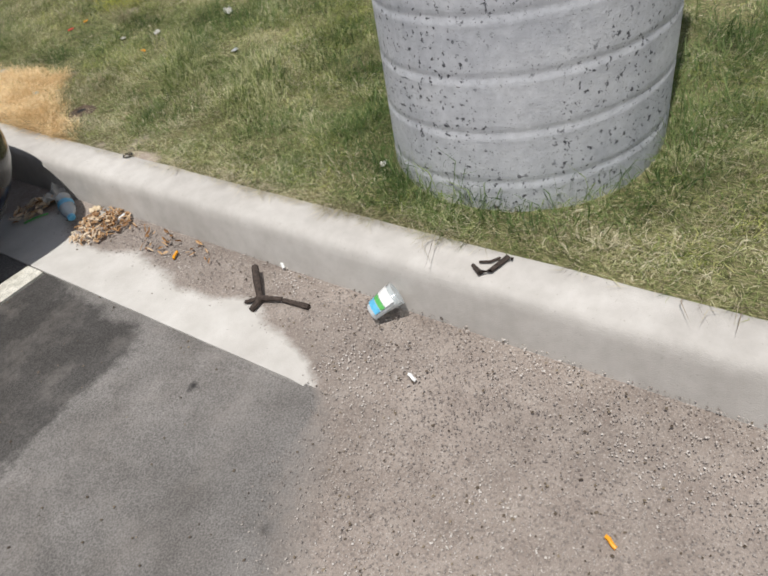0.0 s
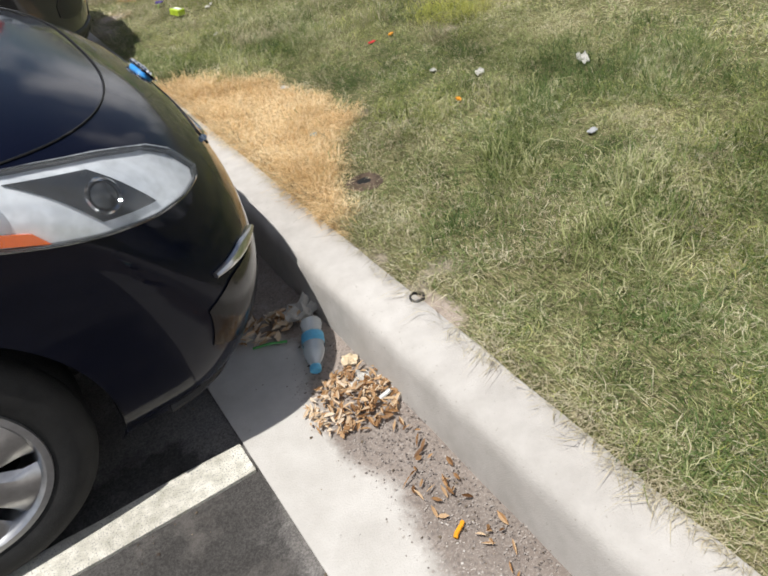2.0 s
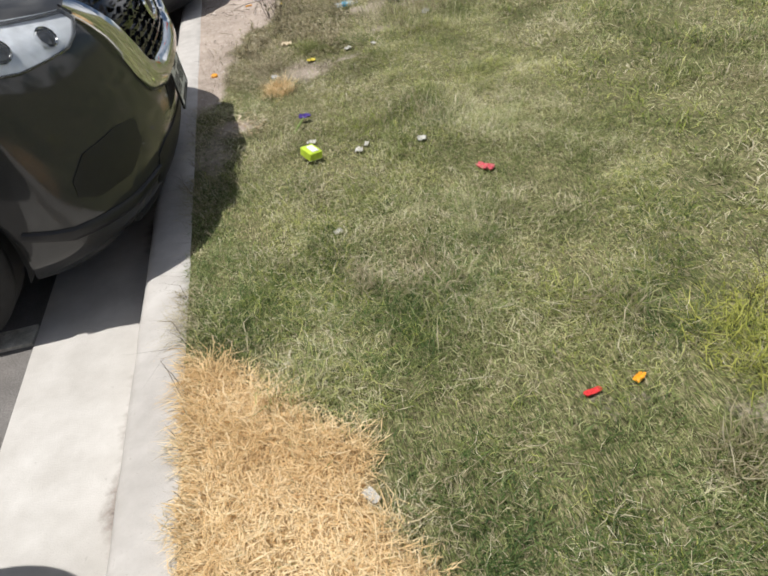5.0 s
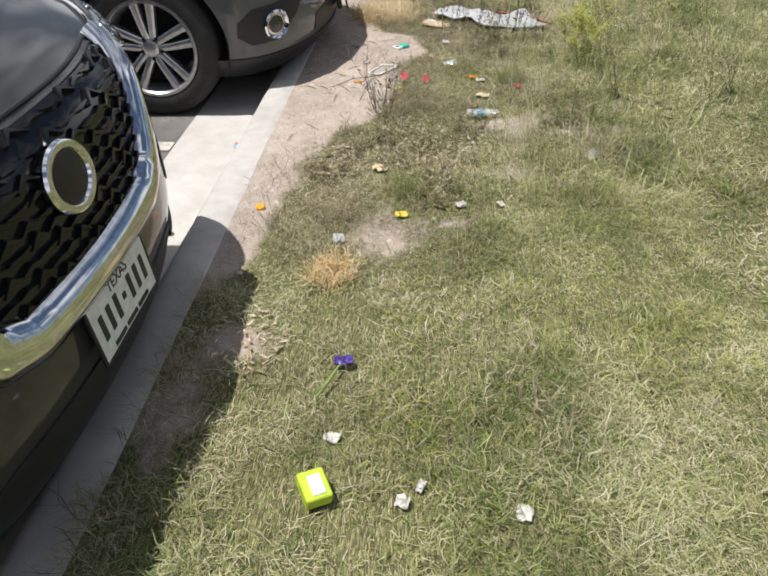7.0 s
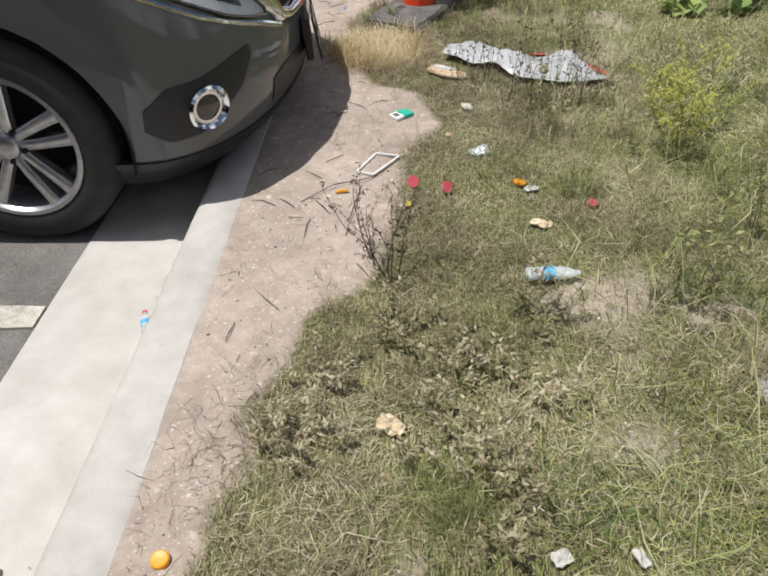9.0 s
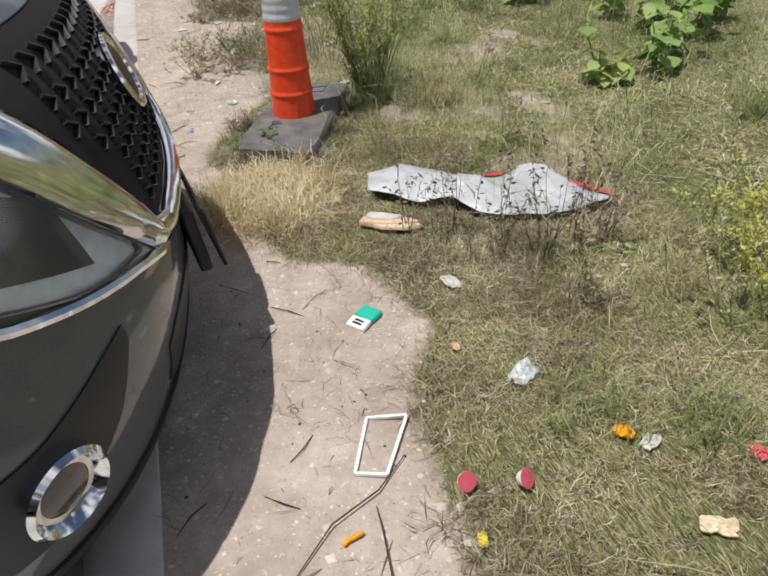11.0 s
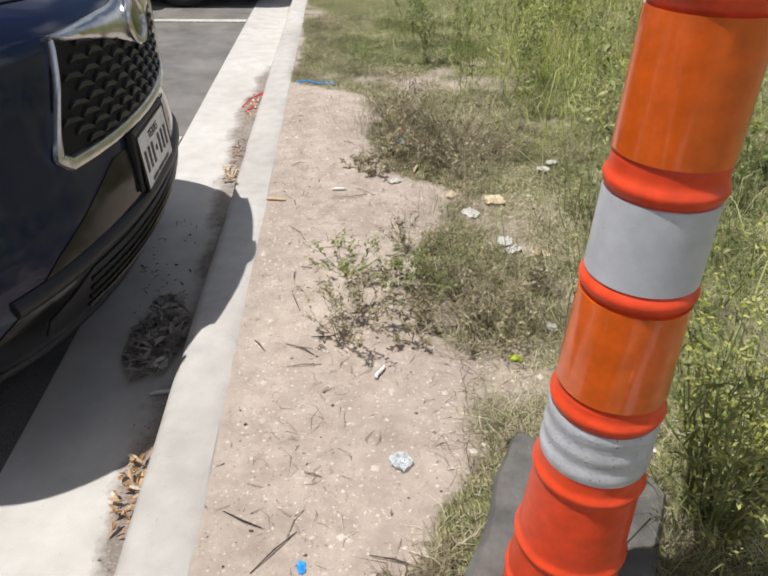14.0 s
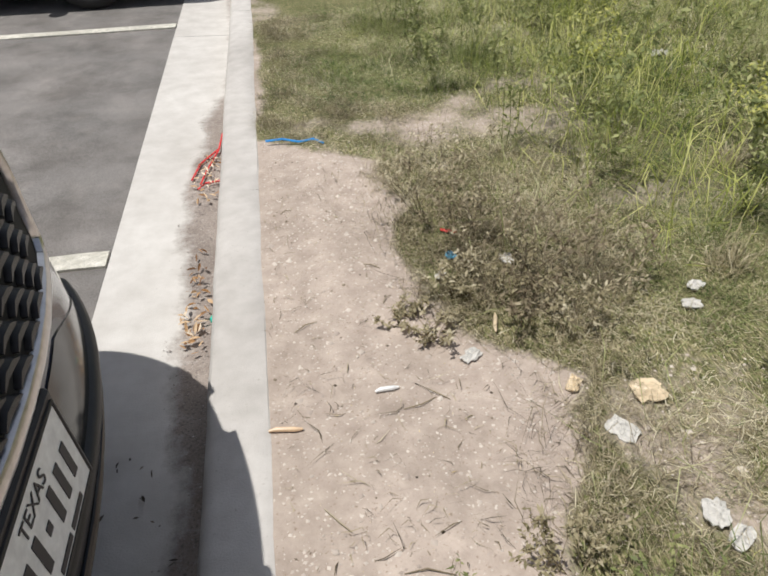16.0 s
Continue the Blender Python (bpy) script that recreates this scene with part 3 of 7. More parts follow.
for a, b in zip(JOINTS, JOINTS[1:]):
    g = sheet("gutter", np.concatenate([[-0.572, -0.57], np.linspace(-0.566, -0.17, 22)]), np.concatenate([[a + 0.002], np.arange(a + 0.006, b - 0.006, 0.05 if b < 18 else 1.0), [b - 0.006, b - 0.002]]),
              lambda x, y: np.where(x < -0.571, -0.05, np.where(y < 2.85, -0.0055, 0.004) - 0.012 * (x + 0.57) / 0.4) + 0.002 * fbm(x, y, 4, 52), GUTTER, {"silt_shade": silt_shade})
    tagged(g, "pale concrete gutter pan with dirt along the kerb and shade painted under a bumper", "gutter", kind="structure")
    # kerb: battered face, rounded nose, flat top
    prof = [(-0.19, -0.05), (-0.185, 0.0), (-0.168, 0.1), (-0.162, 0.125), (-0.15, 0.142), (-0.13, 0.149), (-0.06, 0.151), (-0.012, 0.15), (-0.002, 0.142), (0.0, -0.05)]
    ys = np.arange(a + 0.002, b - 0.001, 0.12 if b < 18 else 2.0).tolist() + [b - 0.002]
    v = []
    for y in ys:
        for x, z in prof:
            chip = 0.004 * rough(x * 3, y, 6.0, 1.0) + 0.006 * rough(0, y, 0.9, 4.0)
            v.append((x + chip, y, z + 0.004 * rough(x, y, 5.0, 2.0)))
    k = part("kerb", (v, grid_faces(len(ys), len(prof)) + [tuple(range(len(prof))), tuple(range((len(ys) - 1) * len(prof), len(ys) * len(prof)))[::-1]]), KERB)
    tagged(k, "weathered pale concrete kerb with a rounded edge", "kerb", kind="structure")

for y in STALL_LINES:
    n = 60
    v = []
    for i in range(n):
        x = -0.578 - 5.2 * i / n
        sl = 0.04 * (-0.578 - x) if y < 5 else 0
        v += [(x, y + sl - 0.05 + 0.006 * rough(x, y, 8), 0.007), (x, y + sl + 0.05 + 0.006 * rough(x, y, 8, 5), 0.007)]
    v += [(p[0], p[1], -0.01) for p in v]
    f = grid_faces(n, 2) + [(0, 1, 2 * n + 1, 2 * n), *[(2 * i, 2 * i + 2, 2 * n + 2 * i + 2, 2 * n + 2 * i) for i in range(n - 1)], *[(2 * i + 1, 2 * i + 3, 2 * n + 2 * i + 3, 2 * n + 2 * i + 1) for i in range(n - 1)]]
    tagged(part("stall_line", (v, f), LINE), "worn white painted parking stall line", "road marking", kind="structure")

# ---------------------------------------------------------------- cars


class Shell:
    """The outer skin of a car: level loops from sill to bonnet. Nose along +x, y to its left."""

    def __init__(self, keys, length, rise, power=2.3):
        self.k = np.array(keys, float)
        self.length, self.rise, self.power = length, rise, power
        self.f0 = self.k[:, 1].max()
        self.memo = {}
        self.shoulder = float(self.k[self.k[:, 2].argmax(), 0])

    def at(self, s):
        """Level values at key position s, smoothly between keys: z, front, half width, nose depth."""
        k, n = self.k, len(self.k)
        i = int(min(max(math.floor(s), 0), n - 2))
        t = s - i
        a, b, c, d = k[max(i - 1, 0)], k[i], k[i + 1], k[min(i + 2, n - 1)]
        return 0.5 * (2 * b + (c - a) * t + (2 * a - 5 * b + 4 * c - d) * t * t + (3 * b - a - 3 * c + d) * t ** 3)

    def lift(self, x, z):
        back = min(max((self.f0 - x - 0.12) / 1.15, 0), 1)
        return self.rise * back * (2 - back) * min(max((z - 0.5) / 0.3, 0), 1) if back > 0 else 0.0

    def half(self, s, nf=30, ns=70):
        """Half a loop from the nose's middle round the right side (y < 0) to the tail."""
        z, f, w, d = self.at(s)
        e = 2 / self.power
        out = []
        for i in range(nf):
            a = math.pi / 2 * i / (nf - 1)
            out.append((f - d + d * max(math.cos(a), 0) ** e, -w * max(math.sin(a), 0) ** e))
        r0, dr = -self.length + (0.87 - min(w, 0.87)) * 0.6, 0.25 * min(1, w / 0.5)
        for i in range(1, ns):
            out.append((f - d + (r0 + dr - f + d) * i / (ns - 1), -w))
        for i in range(1, 10):
            a = math.pi / 2 * i / 9
            out.append((r0 + dr - dr * max(math.sin(a), 0) ** 0.8, -w * max(math.cos(a), 0) ** 0.8))
        return [(x, y, z + self.lift(x, z)) for x, y in out]

    def point(self, u, z, off=0.0):
        """The place u metres round the skin from the nose's middle (u < 0: to its right) at level z, off metres proud; and the normal."""
        s = np.interp(z, self.k[:, 0], np.arange(len(self.k)))
        p = Vector(self._walk(s, u))
        a = Vector(self._walk(s, u + 0.01)) - Vector(self._walk(s, u - 0.01))
        b = Vector(self._walk(s + 0.08, u)) - Vector(self._walk(s - 0.08, u))
        n = a.cross(b).normalized()
        if n.x * 1.0 + n.y * p.y < 0:
            n = -n
        return p + n * off, n

    def _walk(self, s, u):
        key = round(float(s), 4)
        memo = self.memo
        if key not in memo:
            h = np.array(self.half(s, 60, 70))
            memo[key] = (np.concatenate([[0], np.cumsum(np.hypot(np.diff(h[:, 0]), np.diff(h[:, 1])))]), h)
        arc, h = memo[key]
        q = [np.interp(abs(u), arc, h[:, i]) for i in range(3)]
        return (q[0], q[1] if u < 0 else -q[1], q[2])

    def body(self, arches, arch_r):
        """The whole skin, with open wheel arches."""
        n = len(self.k)
        rows = [self.half(i / 5.0) for i in range((n - 1) * 5 + 1)]
        m = len(rows[0])
        full = [r + [(x, -y, z) for x, y, z in r[-2:0:-1]] for r in rows]
        m = len(full[0])
        v = [Vector(p) for r in full for p in r]
        f = grid_faces(len(full), m, True)
        gone = set()
        for wx, wz in arches:
            near = [i for i, p in enumerate(v) if abs(p.y) > 0.55 and math.hypot(p.x - wx, p.z - wz) < arch_r and p.x < self.f0 - 0.2]
            gone.update(near)
        keep = []
        for q in f:
            k = sum(i in gone for i in q)
            if k < 4:
                keep.append(q)
        edge = {i for q in keep for i in q if i in gone}
        for i in edge:
            wx, wz = min(arches, key=lambda c: abs(c[0] - v[i].x))
            d = Vector((v[i].x - wx, 0, v[i].z - wz))
            d = d.normalized() * arch_r
            v[i].x, v[i].z = wx + d.x, max(wz + d.z, 0.15)
        used = sorted({i for q in keep for i in q})
        back = {i: k for k, i in enumerate(used)}
        return [v[i] for i in used], [tuple(back[i] for i in q) for q in keep]

    def patch(self, us, top, bottom, off=0.006, nu=24, nz=10, sink=0.02):
        """A raised panel on the skin. us, top, bottom: breakpoints and the levels of its upper and lower edge."""
        if us[0] > us[-1]:
            us, top, bottom = us[::-1], top[::-1], bottom[::-1]
        v = []
        for i in range(nu):
            u = us[0] + (us[-1] - us[0]) * i / (nu - 1)
            a, b = np.interp(u, us, bottom), np.interp(u, us, top)
            for j in range(nz):
                v.append(self.point(u, a + (b - a) * j / (nz - 1), off)[0])
        n = nu * nz
        rim = [j for j in range(nz)] + [i * nz + nz - 1 for i in range(1, nu)] + [(nu - 1) * nz + j for j in range(nz - 2, -1, -1)] + [i * nz for i in range(nu - 2, 0, -1)]
        f = grid_faces(nu, nz)
        for k in rim:
            i, j = divmod(k, nz)
            u = us[0] + (us[-1] - us[0]) * i / (nu - 1)
            a, b = np.interp(u, us, bottom), np.interp(u, us, top)
            v.append(self.point(u, a + (b - a) * j / (nz - 1), -sink)[0])
        f += [(rim[i], rim[i - 1], n + (i - 1) % len(rim), n + i) for i in range(len(rim))]
        a, b, c = (Vector(v[i]) for i in f[0][:3])
        if (b - a).cross(c - a).dot(self.point(us[0], bottom[0])[1]) < 0:
            f = [q[::-1] for q in f]
        return v, f

    def strip(self, pts, wide, proud, off=0.0, n=8, fine=5):
        """A rounded moulding along points (u, z) of the skin."""
        p = np.array(pts, float)
        t = np.linspace(0, len(p) - 1, (len(p) - 1) * fine + 1)
        line = [(np.interp(a, range(len(p)), p[:, 0]), np.interp(a, range(len(p)), p[:, 1])) for a in t]
        at = [self.point(u, z, off) for u, z in line]
        wides = np.interp(t, range(len(p)), wide if isinstance(wide, (list, tuple)) else [wide] * len(p))
        v = []
        for i, (q, nrm) in enumerate(at):
            d = (at[min(i + 1, len(at) - 1)][0] - at[max(i - 1, 0)][0]).normalized()
            side = nrm.cross(d).normalized()
            for j in range(n):
                a = 2 * math.pi * j / n
                v.append(q + side * (math.cos(a) * wides[i] / 2) + nrm * (math.sin(a) * proud))
        return v, grid_faces(len(at), n, True) + [tuple(range(n))[::-1], tuple(range((len(at) - 1) * n, len(at) * n))]


def wheel(car, x, y, radius, rim, width, style, side):
    """A wheel standing on z = 0 with its outer face at y; side -1: the car's right."""
    hub = new("wheel")
    hub.parent = car
    hub.matrix_local = pose(x, y, radius, 90 if side < 0 else -90, 0, 0)
    w = width
    tread = [(rim, -0.012), (rim + 0.02, 0.0), (radius - 0.045, 0.004), (radius - 0.018, -0.012), (radius - 0.004, -0.03), (radius, -0.05)]
    tread += [(radius - 0.006 * (k % 2), -0.05 - (w - 0.1) * k / 9) for k in range(1, 9)] + [(radius, -w + 0.05), (radius - 0.02, -w + 0.012), (rim, -w)]
    part("tyre", lathe(tread, 64, False), RUBBER, hub)
    part("rim", lathe([(rim + 0.004, -0.012), (rim + 0.002, -0.004), (rim - 0.012, -0.003), (rim - 0.02, -0.012), (rim - 0.03, -0.06), (rim - 0.035, -w + 0.02)], 64, False), ALLOY, hub)
    part("brake_disc", lathe([(0.03, -0.13), (rim - 0.035, -0.13), (rim - 0.035, -0.15), (0.03, -0.15)], 40), UNDER, hub)
    n = 5 if style == "alloy" else 7
    for i in range(n):
        a = 2 * math.pi * (i + 0.25) / n
        if style == "alloy":
            for d in (-1, 1):
                pts = []
                for r, off, half, z in ((0.045, 0.016, 0.018, -0.03), (0.1, 0.026, 0.018, -0.022), (rim - 0.05, 0.04, 0.021, -0.016), (rim - 0.008, 0.044, 0.025, -0.012)):
                    pts.append((r, off * d, half, z))
                v = []
                for r, o, h, z in pts:
                    for q, zz in ((-h, z - 0.006), (-h * 0.5, z), (h * 0.5, z), (h, z - 0.006), (h, z - 0.04), (-h, z - 0.04)):
                        v.append((r * math.cos(a) - (o + q) * math.sin(a), r * math.sin(a) + (o + q) * math.cos(a), zz))
                part("spoke", (v, grid_faces(4, 6, True) + [(0, 1, 2, 3, 4, 5), (23, 22, 21, 20, 19, 18)]), ALLOY, hub)
        else:
            v = []
            for r, h, z in ((0.04, 0.03, -0.012), (0.1, 0.043, -0.008), (rim - 0.06, 0.052, -0.008), (rim - 0.006, 0.085, -0.014)):
                for q, zz in ((-h, z - 0.02), (-h * 0.7, z - 0.004), (0, z), (h * 0.7, z - 0.004), (h, z - 0.02), (h * 0.8, z - 0.03), (-h * 0.8, z - 0.03)):
                    v.append((r * math.cos(a) - q * math.sin(a), r * math.sin(a) + q * math.cos(a), zz))
            part("spoke", (v, grid_faces(4, 7, True) + [tuple(range(7)), tuple(range(27, 20, -1))]), SATIN, hub)
        b = a + math.pi / n
        bolt = lathe([(0.009, -0.045), (0.009, -0.026), (0.006, -0.022)], 8)
        part("wheel_nut", ([(p[0] + 0.057 * math.cos(b), p[1] + 0.057 * math.sin(b), p[2]) for p in bolt[0]], bolt[1]), UNDER, hub)
    part("hub_cap", lathe([(0.05, -0.05), (0.042, -0.018), (0.03, -0.012), (0.012, -0.01)], 32), ALLOY if style == "alloy" else SATIN, hub)


def number_plate(car, x, y, z, tilt, words, turn=0.0):
    """A white plate with its number as plain bars."""
    p = part("number_plate", slab([(-0.152, -0.076), (0.152, -0.076), (0.152, 0.076), (-0.152, 0.076)], -0.002, 0.002), PLATE, car, "white plate with dark characters")
    p.matrix_local = pose(x, y, z) @ pose(0, 0, 0, 90 - tilt, 0, 90 + turn)
    rim = join(*[tube(q, 0.005, 6) for q in ([(-0.156, -0.08, 0), (0.156, -0.08, 0)], [(0.156, -0.08, 0), (0.156, 0.08, 0)], [(0.156, 0.08, 0), (-0.156, 0.08, 0)], [(-0.156, 0.08, 0), (-0.156, -0.08, 0)])])
    part("plate_rim", rim, BLACK, p)
    bars = []
    for i in range(7):
        cx = -0.117 + 0.039 * i
        if i == 3:
            bars.append(slab([(cx - 0.008, -0.012), (cx + 0.008, -0.012), (cx + 0.008, 0.004), (cx - 0.008, 0.004)], 0.002, 0.0035))
        else:
            bars.append(slab([(cx - 0.009, -0.036), (cx + 0.009, -0.036), (cx + 0.009, 0.026), (cx - 0.009, 0.026)], 0.002, 0.0035))
    for b in bars:
        part("number_bar", b, INK, p)
    for i in range(3):
        part("frame_bar", slab([(-0.1 + 0.07 * i, -0.071), (-0.04 + 0.07 * i, -0.071), (-0.04 + 0.07 * i, -0.06), (-0.1 + 0.07 * i, -0.06)], 0.002, 0.0035), INK, p)
    if words:
        c = bpy.data.curves.new("state_name", "FONT")
        c.body, c.size, c.align_x, c.extrude = words, 0.036, "CENTER", 0.0006
        c.materials.append(INK)
        o = new("state_name", c)
        o.parent = p
        o.matrix_local = pose(0, 0.038, 0.003)
    return p


def oval(car, name, sh, u, z, a, b, mat, inner, off=0.015, lean=0.0):
    """An oval badge: a ring and a dark field, facing out of the skin."""
    p, n = sh.point(u, z, off)
    m = Matrix.Translation(p) @ n.to_track_quat("Z", "Y").to_matrix().to_4x4()
    ring = []
    for i in range(48):
        t = 2 * math.pi * i / 48
        for j in range(8):
            q = 2 * math.pi * j / 8
            k = 0.011 * math.cos(q)
            ring.append(((a + k) * math.cos(t), (b + k) * math.sin(t), 0.009 * math.sin(q)))
    fs = grid_faces(48, 8, True) + [(47 * 8 + j, 47 * 8 + (j + 1) % 8, (j + 1) % 8, j) for j in range(8)]
    badge = part(name, (ring, fs), mat, car)
    badge.matrix_local = m
    d = lathe([(1.0, -0.03), (1.0, -0.002), (0.6, 0.003), (0.05, 0.005)], 40)
    part("badge_field", ([(x * a, y * b, zz) for x, y, zz in d[0]], d[1]), inner, badge)
    return badge


def car_base(name, y, sh, wheels, radius, rim, style, paint_mat, label, roof, x0=0.0):
    """Body, glass, wheels and underbody, with its middle on the line y."""
    car = thing(name, x0, y, 0, 0, label, "car", "parked cars")
    part("body", sh.body([(x, radius) for x in wheels], radius + 0.055), paint_mat, car)
    w = sh.k[:, 2].max()
    top = sh.k[-1, 0] + sh.rise
    front = sh.f0
    # underbody, arch liners
    bx0, bx1 = -sh.length + 0.35, wheels[0] + radius + 0.1
    part("underbody", slab([(bx0, -w + 0.32), (bx1, -w + 0.32), (bx1, w - 0.32), (bx0, w - 0.32)], 0.2, 0.55, 0.03), UNDER, car)
    part("front_tray", slab([(bx1, -w + 0.12), (front - 0.32, -w + 0.35), (front - 0.2, 0), (front - 0.32, w - 0.35), (bx1, w - 0.12)], 0.2, 0.5, 0.03), UNDER, car)
    for side in (-1, 1):
        for x in wheels:
            arc = []
            for i in range(25):
                a = math.pi * (i / 24 * 1.16 - 0.08)
                for yy in (side * (w - 0.012), side * (w - 0.33)):
                    arc.append((x + (radius + 0.056) * math.cos(a), yy, radius + (radius + 0.056) * math.sin(a)))
            part("arch_liner", (arc, grid_faces(25, 2)), UNDER, car)
            wheel(car, x, side * (w - 0.012), radius, rim, 0.21, style, side)
    # glasshouse
    rows = []
    for t, z, inset in ((0, top - 0.1, 0.06), (0.12, top - 0.0, 0.08), (0.5, top + (roof - top) * 0.5, 0.13), (0.9, roof - 0.06, 0.2), (1, roof - 0.03, 0.23)):
        x1, x0 = front - 1.28 - 0.75 * t, -sh.length + 0.12 + 0.55 * t
        ww = w - inset
        row = []
        for i in range(12):
            a = math.pi / 2 * i / 11
            row.append((x1 - 0.22 + 0.22 * math.cos(a) ** 0.7, -ww * math.sin(a) ** 0.35, z))
        row += [(x1 - 0.22 + (x0 - x1 + 0.22) * i / 10, -ww, z) for i in range(1, 10)]
        row += [(x0, -ww + 0.1, z), (x0 - 0.02, 0, z)]
        rows.append(row + [(p[0], -p[1], p[2]) for p in row[-2:0:-1]])
    m = len(rows[0])
    part("windows", ([p for r in rows for p in r], grid_faces(5, m, True)), CAR_GLASS, car, "dark tinted windscreen and side windows")
    cap = [rows[-1]]
    for sc, dz in ((0.97, 0.02), (0.8, 0.045), (0.4, 0.06), (0.02, 0.063)):
        cx = sum(p[0] for p in rows[-1]) / m
        cap.append([(cx + (p[0] - cx) * sc, p[1] * sc, roof - 0.03 + dz) for p in rows[-1]])
    part("roof", ([p for r in cap for p in r], grid_faces(5, m, True)), paint_mat, car)
    for side in (-1, 1):
        part("pillar", tube([(rows[0][6][0] + 0.02, side * abs(rows[0][6][1]), rows[0][6][2]), (rows[2][6][0] + 0.01, side * abs(rows[2][6][1]), rows[2][6][2]), (rows[4][6][0], side * abs(rows[4][6][1]), rows[4][6][2])], 0.04, 8), paint_mat, car)
        mirror = lathe([(0.02, -0.09), (0.085, -0.08), (0.1, 0.0), (0.085, 0.07), (0.02, 0.09)], 20)
        mm = part("door_mirror", ([(p[0] * 0.6, p[1], p[2] * 0.8) for p in mirror[0]], mirror[1]), paint_mat, car)
        mm.matrix_local = pose(front - 1.62, side * (w + 0.08), top + 0.1)
    # bonnet shut line
    line = [(sh.point(u, sh.k[-6, 0], 0.002)[0]) for u in np.linspace(-1.15, 1.15, 60)]
    part("bonnet_gap", tube(line, 0.0022, 5), UNDER, car)
    return car


BLACK_PAINT = paint("black_paint", (0.002, 0.003, 0.009), (0.005, 0.007, 0.02), 1.25)
GREY_PAINT = paint("dark_grey_paint", (0.028, 0.028, 0.028), (0.055, 0.055, 0.054))
GUN_PAINT = paint("gunmetal_paint", (0.07, 0.073, 0.074), (0.14, 0.144, 0.145))
NAVY_PAINT = paint("navy_paint", (0.006, 0.01, 0.03), (0.012, 0.02, 0.055), 1.45)


def headlamp(car, sh, side, us, top, bottom, bowls, amber=None, bezel=None):
    """A lamp unit: bright housing, dark bezel, reflector bowls, clear cover."""
    U = [side * q for q in us]
    lamp = part("headlamp", sh.patch(U, top, bottom, 0.011, 28, 10), LENS, car, "clear headlamp with chrome bowls")
    if bezel:
        part("bezel", sh.patch([side * q for q in bezel[0]], bezel[1], bezel[2], 0.015, 14, 8), LENS_DARK, lamp)
    for u, z, r in bowls:
        p, n = sh.point(side * u, z, 0.016)
        b = part("reflector", lathe([(r, -0.02), (r, 0.003), (r * 0.9, 0.007), (r * 0.78, 0.003)], 28, False), CHROME, lamp)
        part("projector", lathe([(r * 0.8, -0.004), (r * 0.7, 0.003), (r * 0.4, 0.007), (r * 0.05, 0.009)], 28), LENS_DARK, b)
        b.matrix_local = Matrix.Translation(p) @ n.to_track_quat("Z", "Y").to_matrix().to_4x4()
    if amber:
        part("side_marker", sh.patch([side * q for q in amber[0]], amber[1], amber[2], 0.018, 16, 5), AMBER, lamp, "orange side marker lens")
    edge = [(U[0], bottom[0])] + list(zip(U, top)) + list(zip(U[::-1], bottom[::-1]))
    part("lamp_rim", sh.strip(edge, 0.009, 0.009, 0.014), LENS_DARK, lamp)
    cover = sh.patch(U, top, bottom, 0.026, 28, 8, -0.016)
    c = part("lamp_cover", cover, GLASS, lamp)
    c.visible_shadow = False
    return lamp


# --- small black saloon
sh1 = Shell([(0.17, -0.37, 0.79, 0.36), (0.24, -0.305, 0.835, 0.36), (0.36, -0.26, 0.858, 0.36), (0.48, -0.258, 0.865, 0.38), (0.58, -0.282, 0.867, 0.41), (0.66, -0.32, 0.862, 0.44), (0.72, -0.375, 0.847, 0.46),
             (0.76, -0.45, 0.815, 0.49), (0.79, -0.54, 0.75, 0.48), (0.815, -0.66, 0.62, 0.42), (0.83, -0.82, 0.42, 0.3), (0.838, -1.0, 0.2, 0.14), (0.84, -1.1, 0.02, 0.015)], 4.5, 0.17, 2.7)
car1 = car_base("saloon_car", 4.985, sh1, (-1.13, -3.7), 0.305, 0.205, "cover", BLACK_PAINT, "small black saloon car parked nose to the kerb", 1.45)
for side in (-1, 1):
    headlamp(car1, sh1, side, [0.72, 0.75, 0.82, 0.9, 1.0, 1.12, 1.26, 1.42], [0.69, 0.716, 0.732, 0.744, 0.755, 0.765, 0.777, 0.785], [0.65, 0.638, 0.635, 0.638, 0.65, 0.672, 0.715, 0.765], [(0.92, 0.692, 0.034), (1.06, 0.722, 0.026)],
             ([1.06, 1.2, 1.4], [0.682, 0.722, 0.772], [0.664, 0.697, 0.76]), ([0.87, 0.97], [0.725, 0.738], [0.655, 0.665]))
    part("fog_recess", sh1.patch([side * q for q in (0.6, 0.7, 0.86, 0.95)], [0.41, 0.44, 0.45, 0.42], [0.36, 0.3, 0.29, 0.33], 0.004, 18, 8), GLOSS_BLACK, car1)
    part("fog_trim", sh1.strip([(side * u, z) for u, z in ((0.66, 0.44), (0.78, 0.47), (0.9, 0.485))], [0.012, 0.035, 0.012], 0.01, 0.004), SATIN, car1)
part("grille", sh1.patch([-0.42, -0.3, 0, 0.3, 0.42], [0.61, 0.62, 0.625, 0.62, 0.61], [0.57, 0.55, 0.545, 0.55, 0.57], 0.004, 30, 5), GLOSS_BLACK, car1)
part("grille_trim", sh1.strip([(-0.45, 0.6), (-0.3, 0.548), (0, 0.54), (0.3, 0.548), (0.45, 0.6)], 0.016, 0.01, 0.004), CHROME, car1)
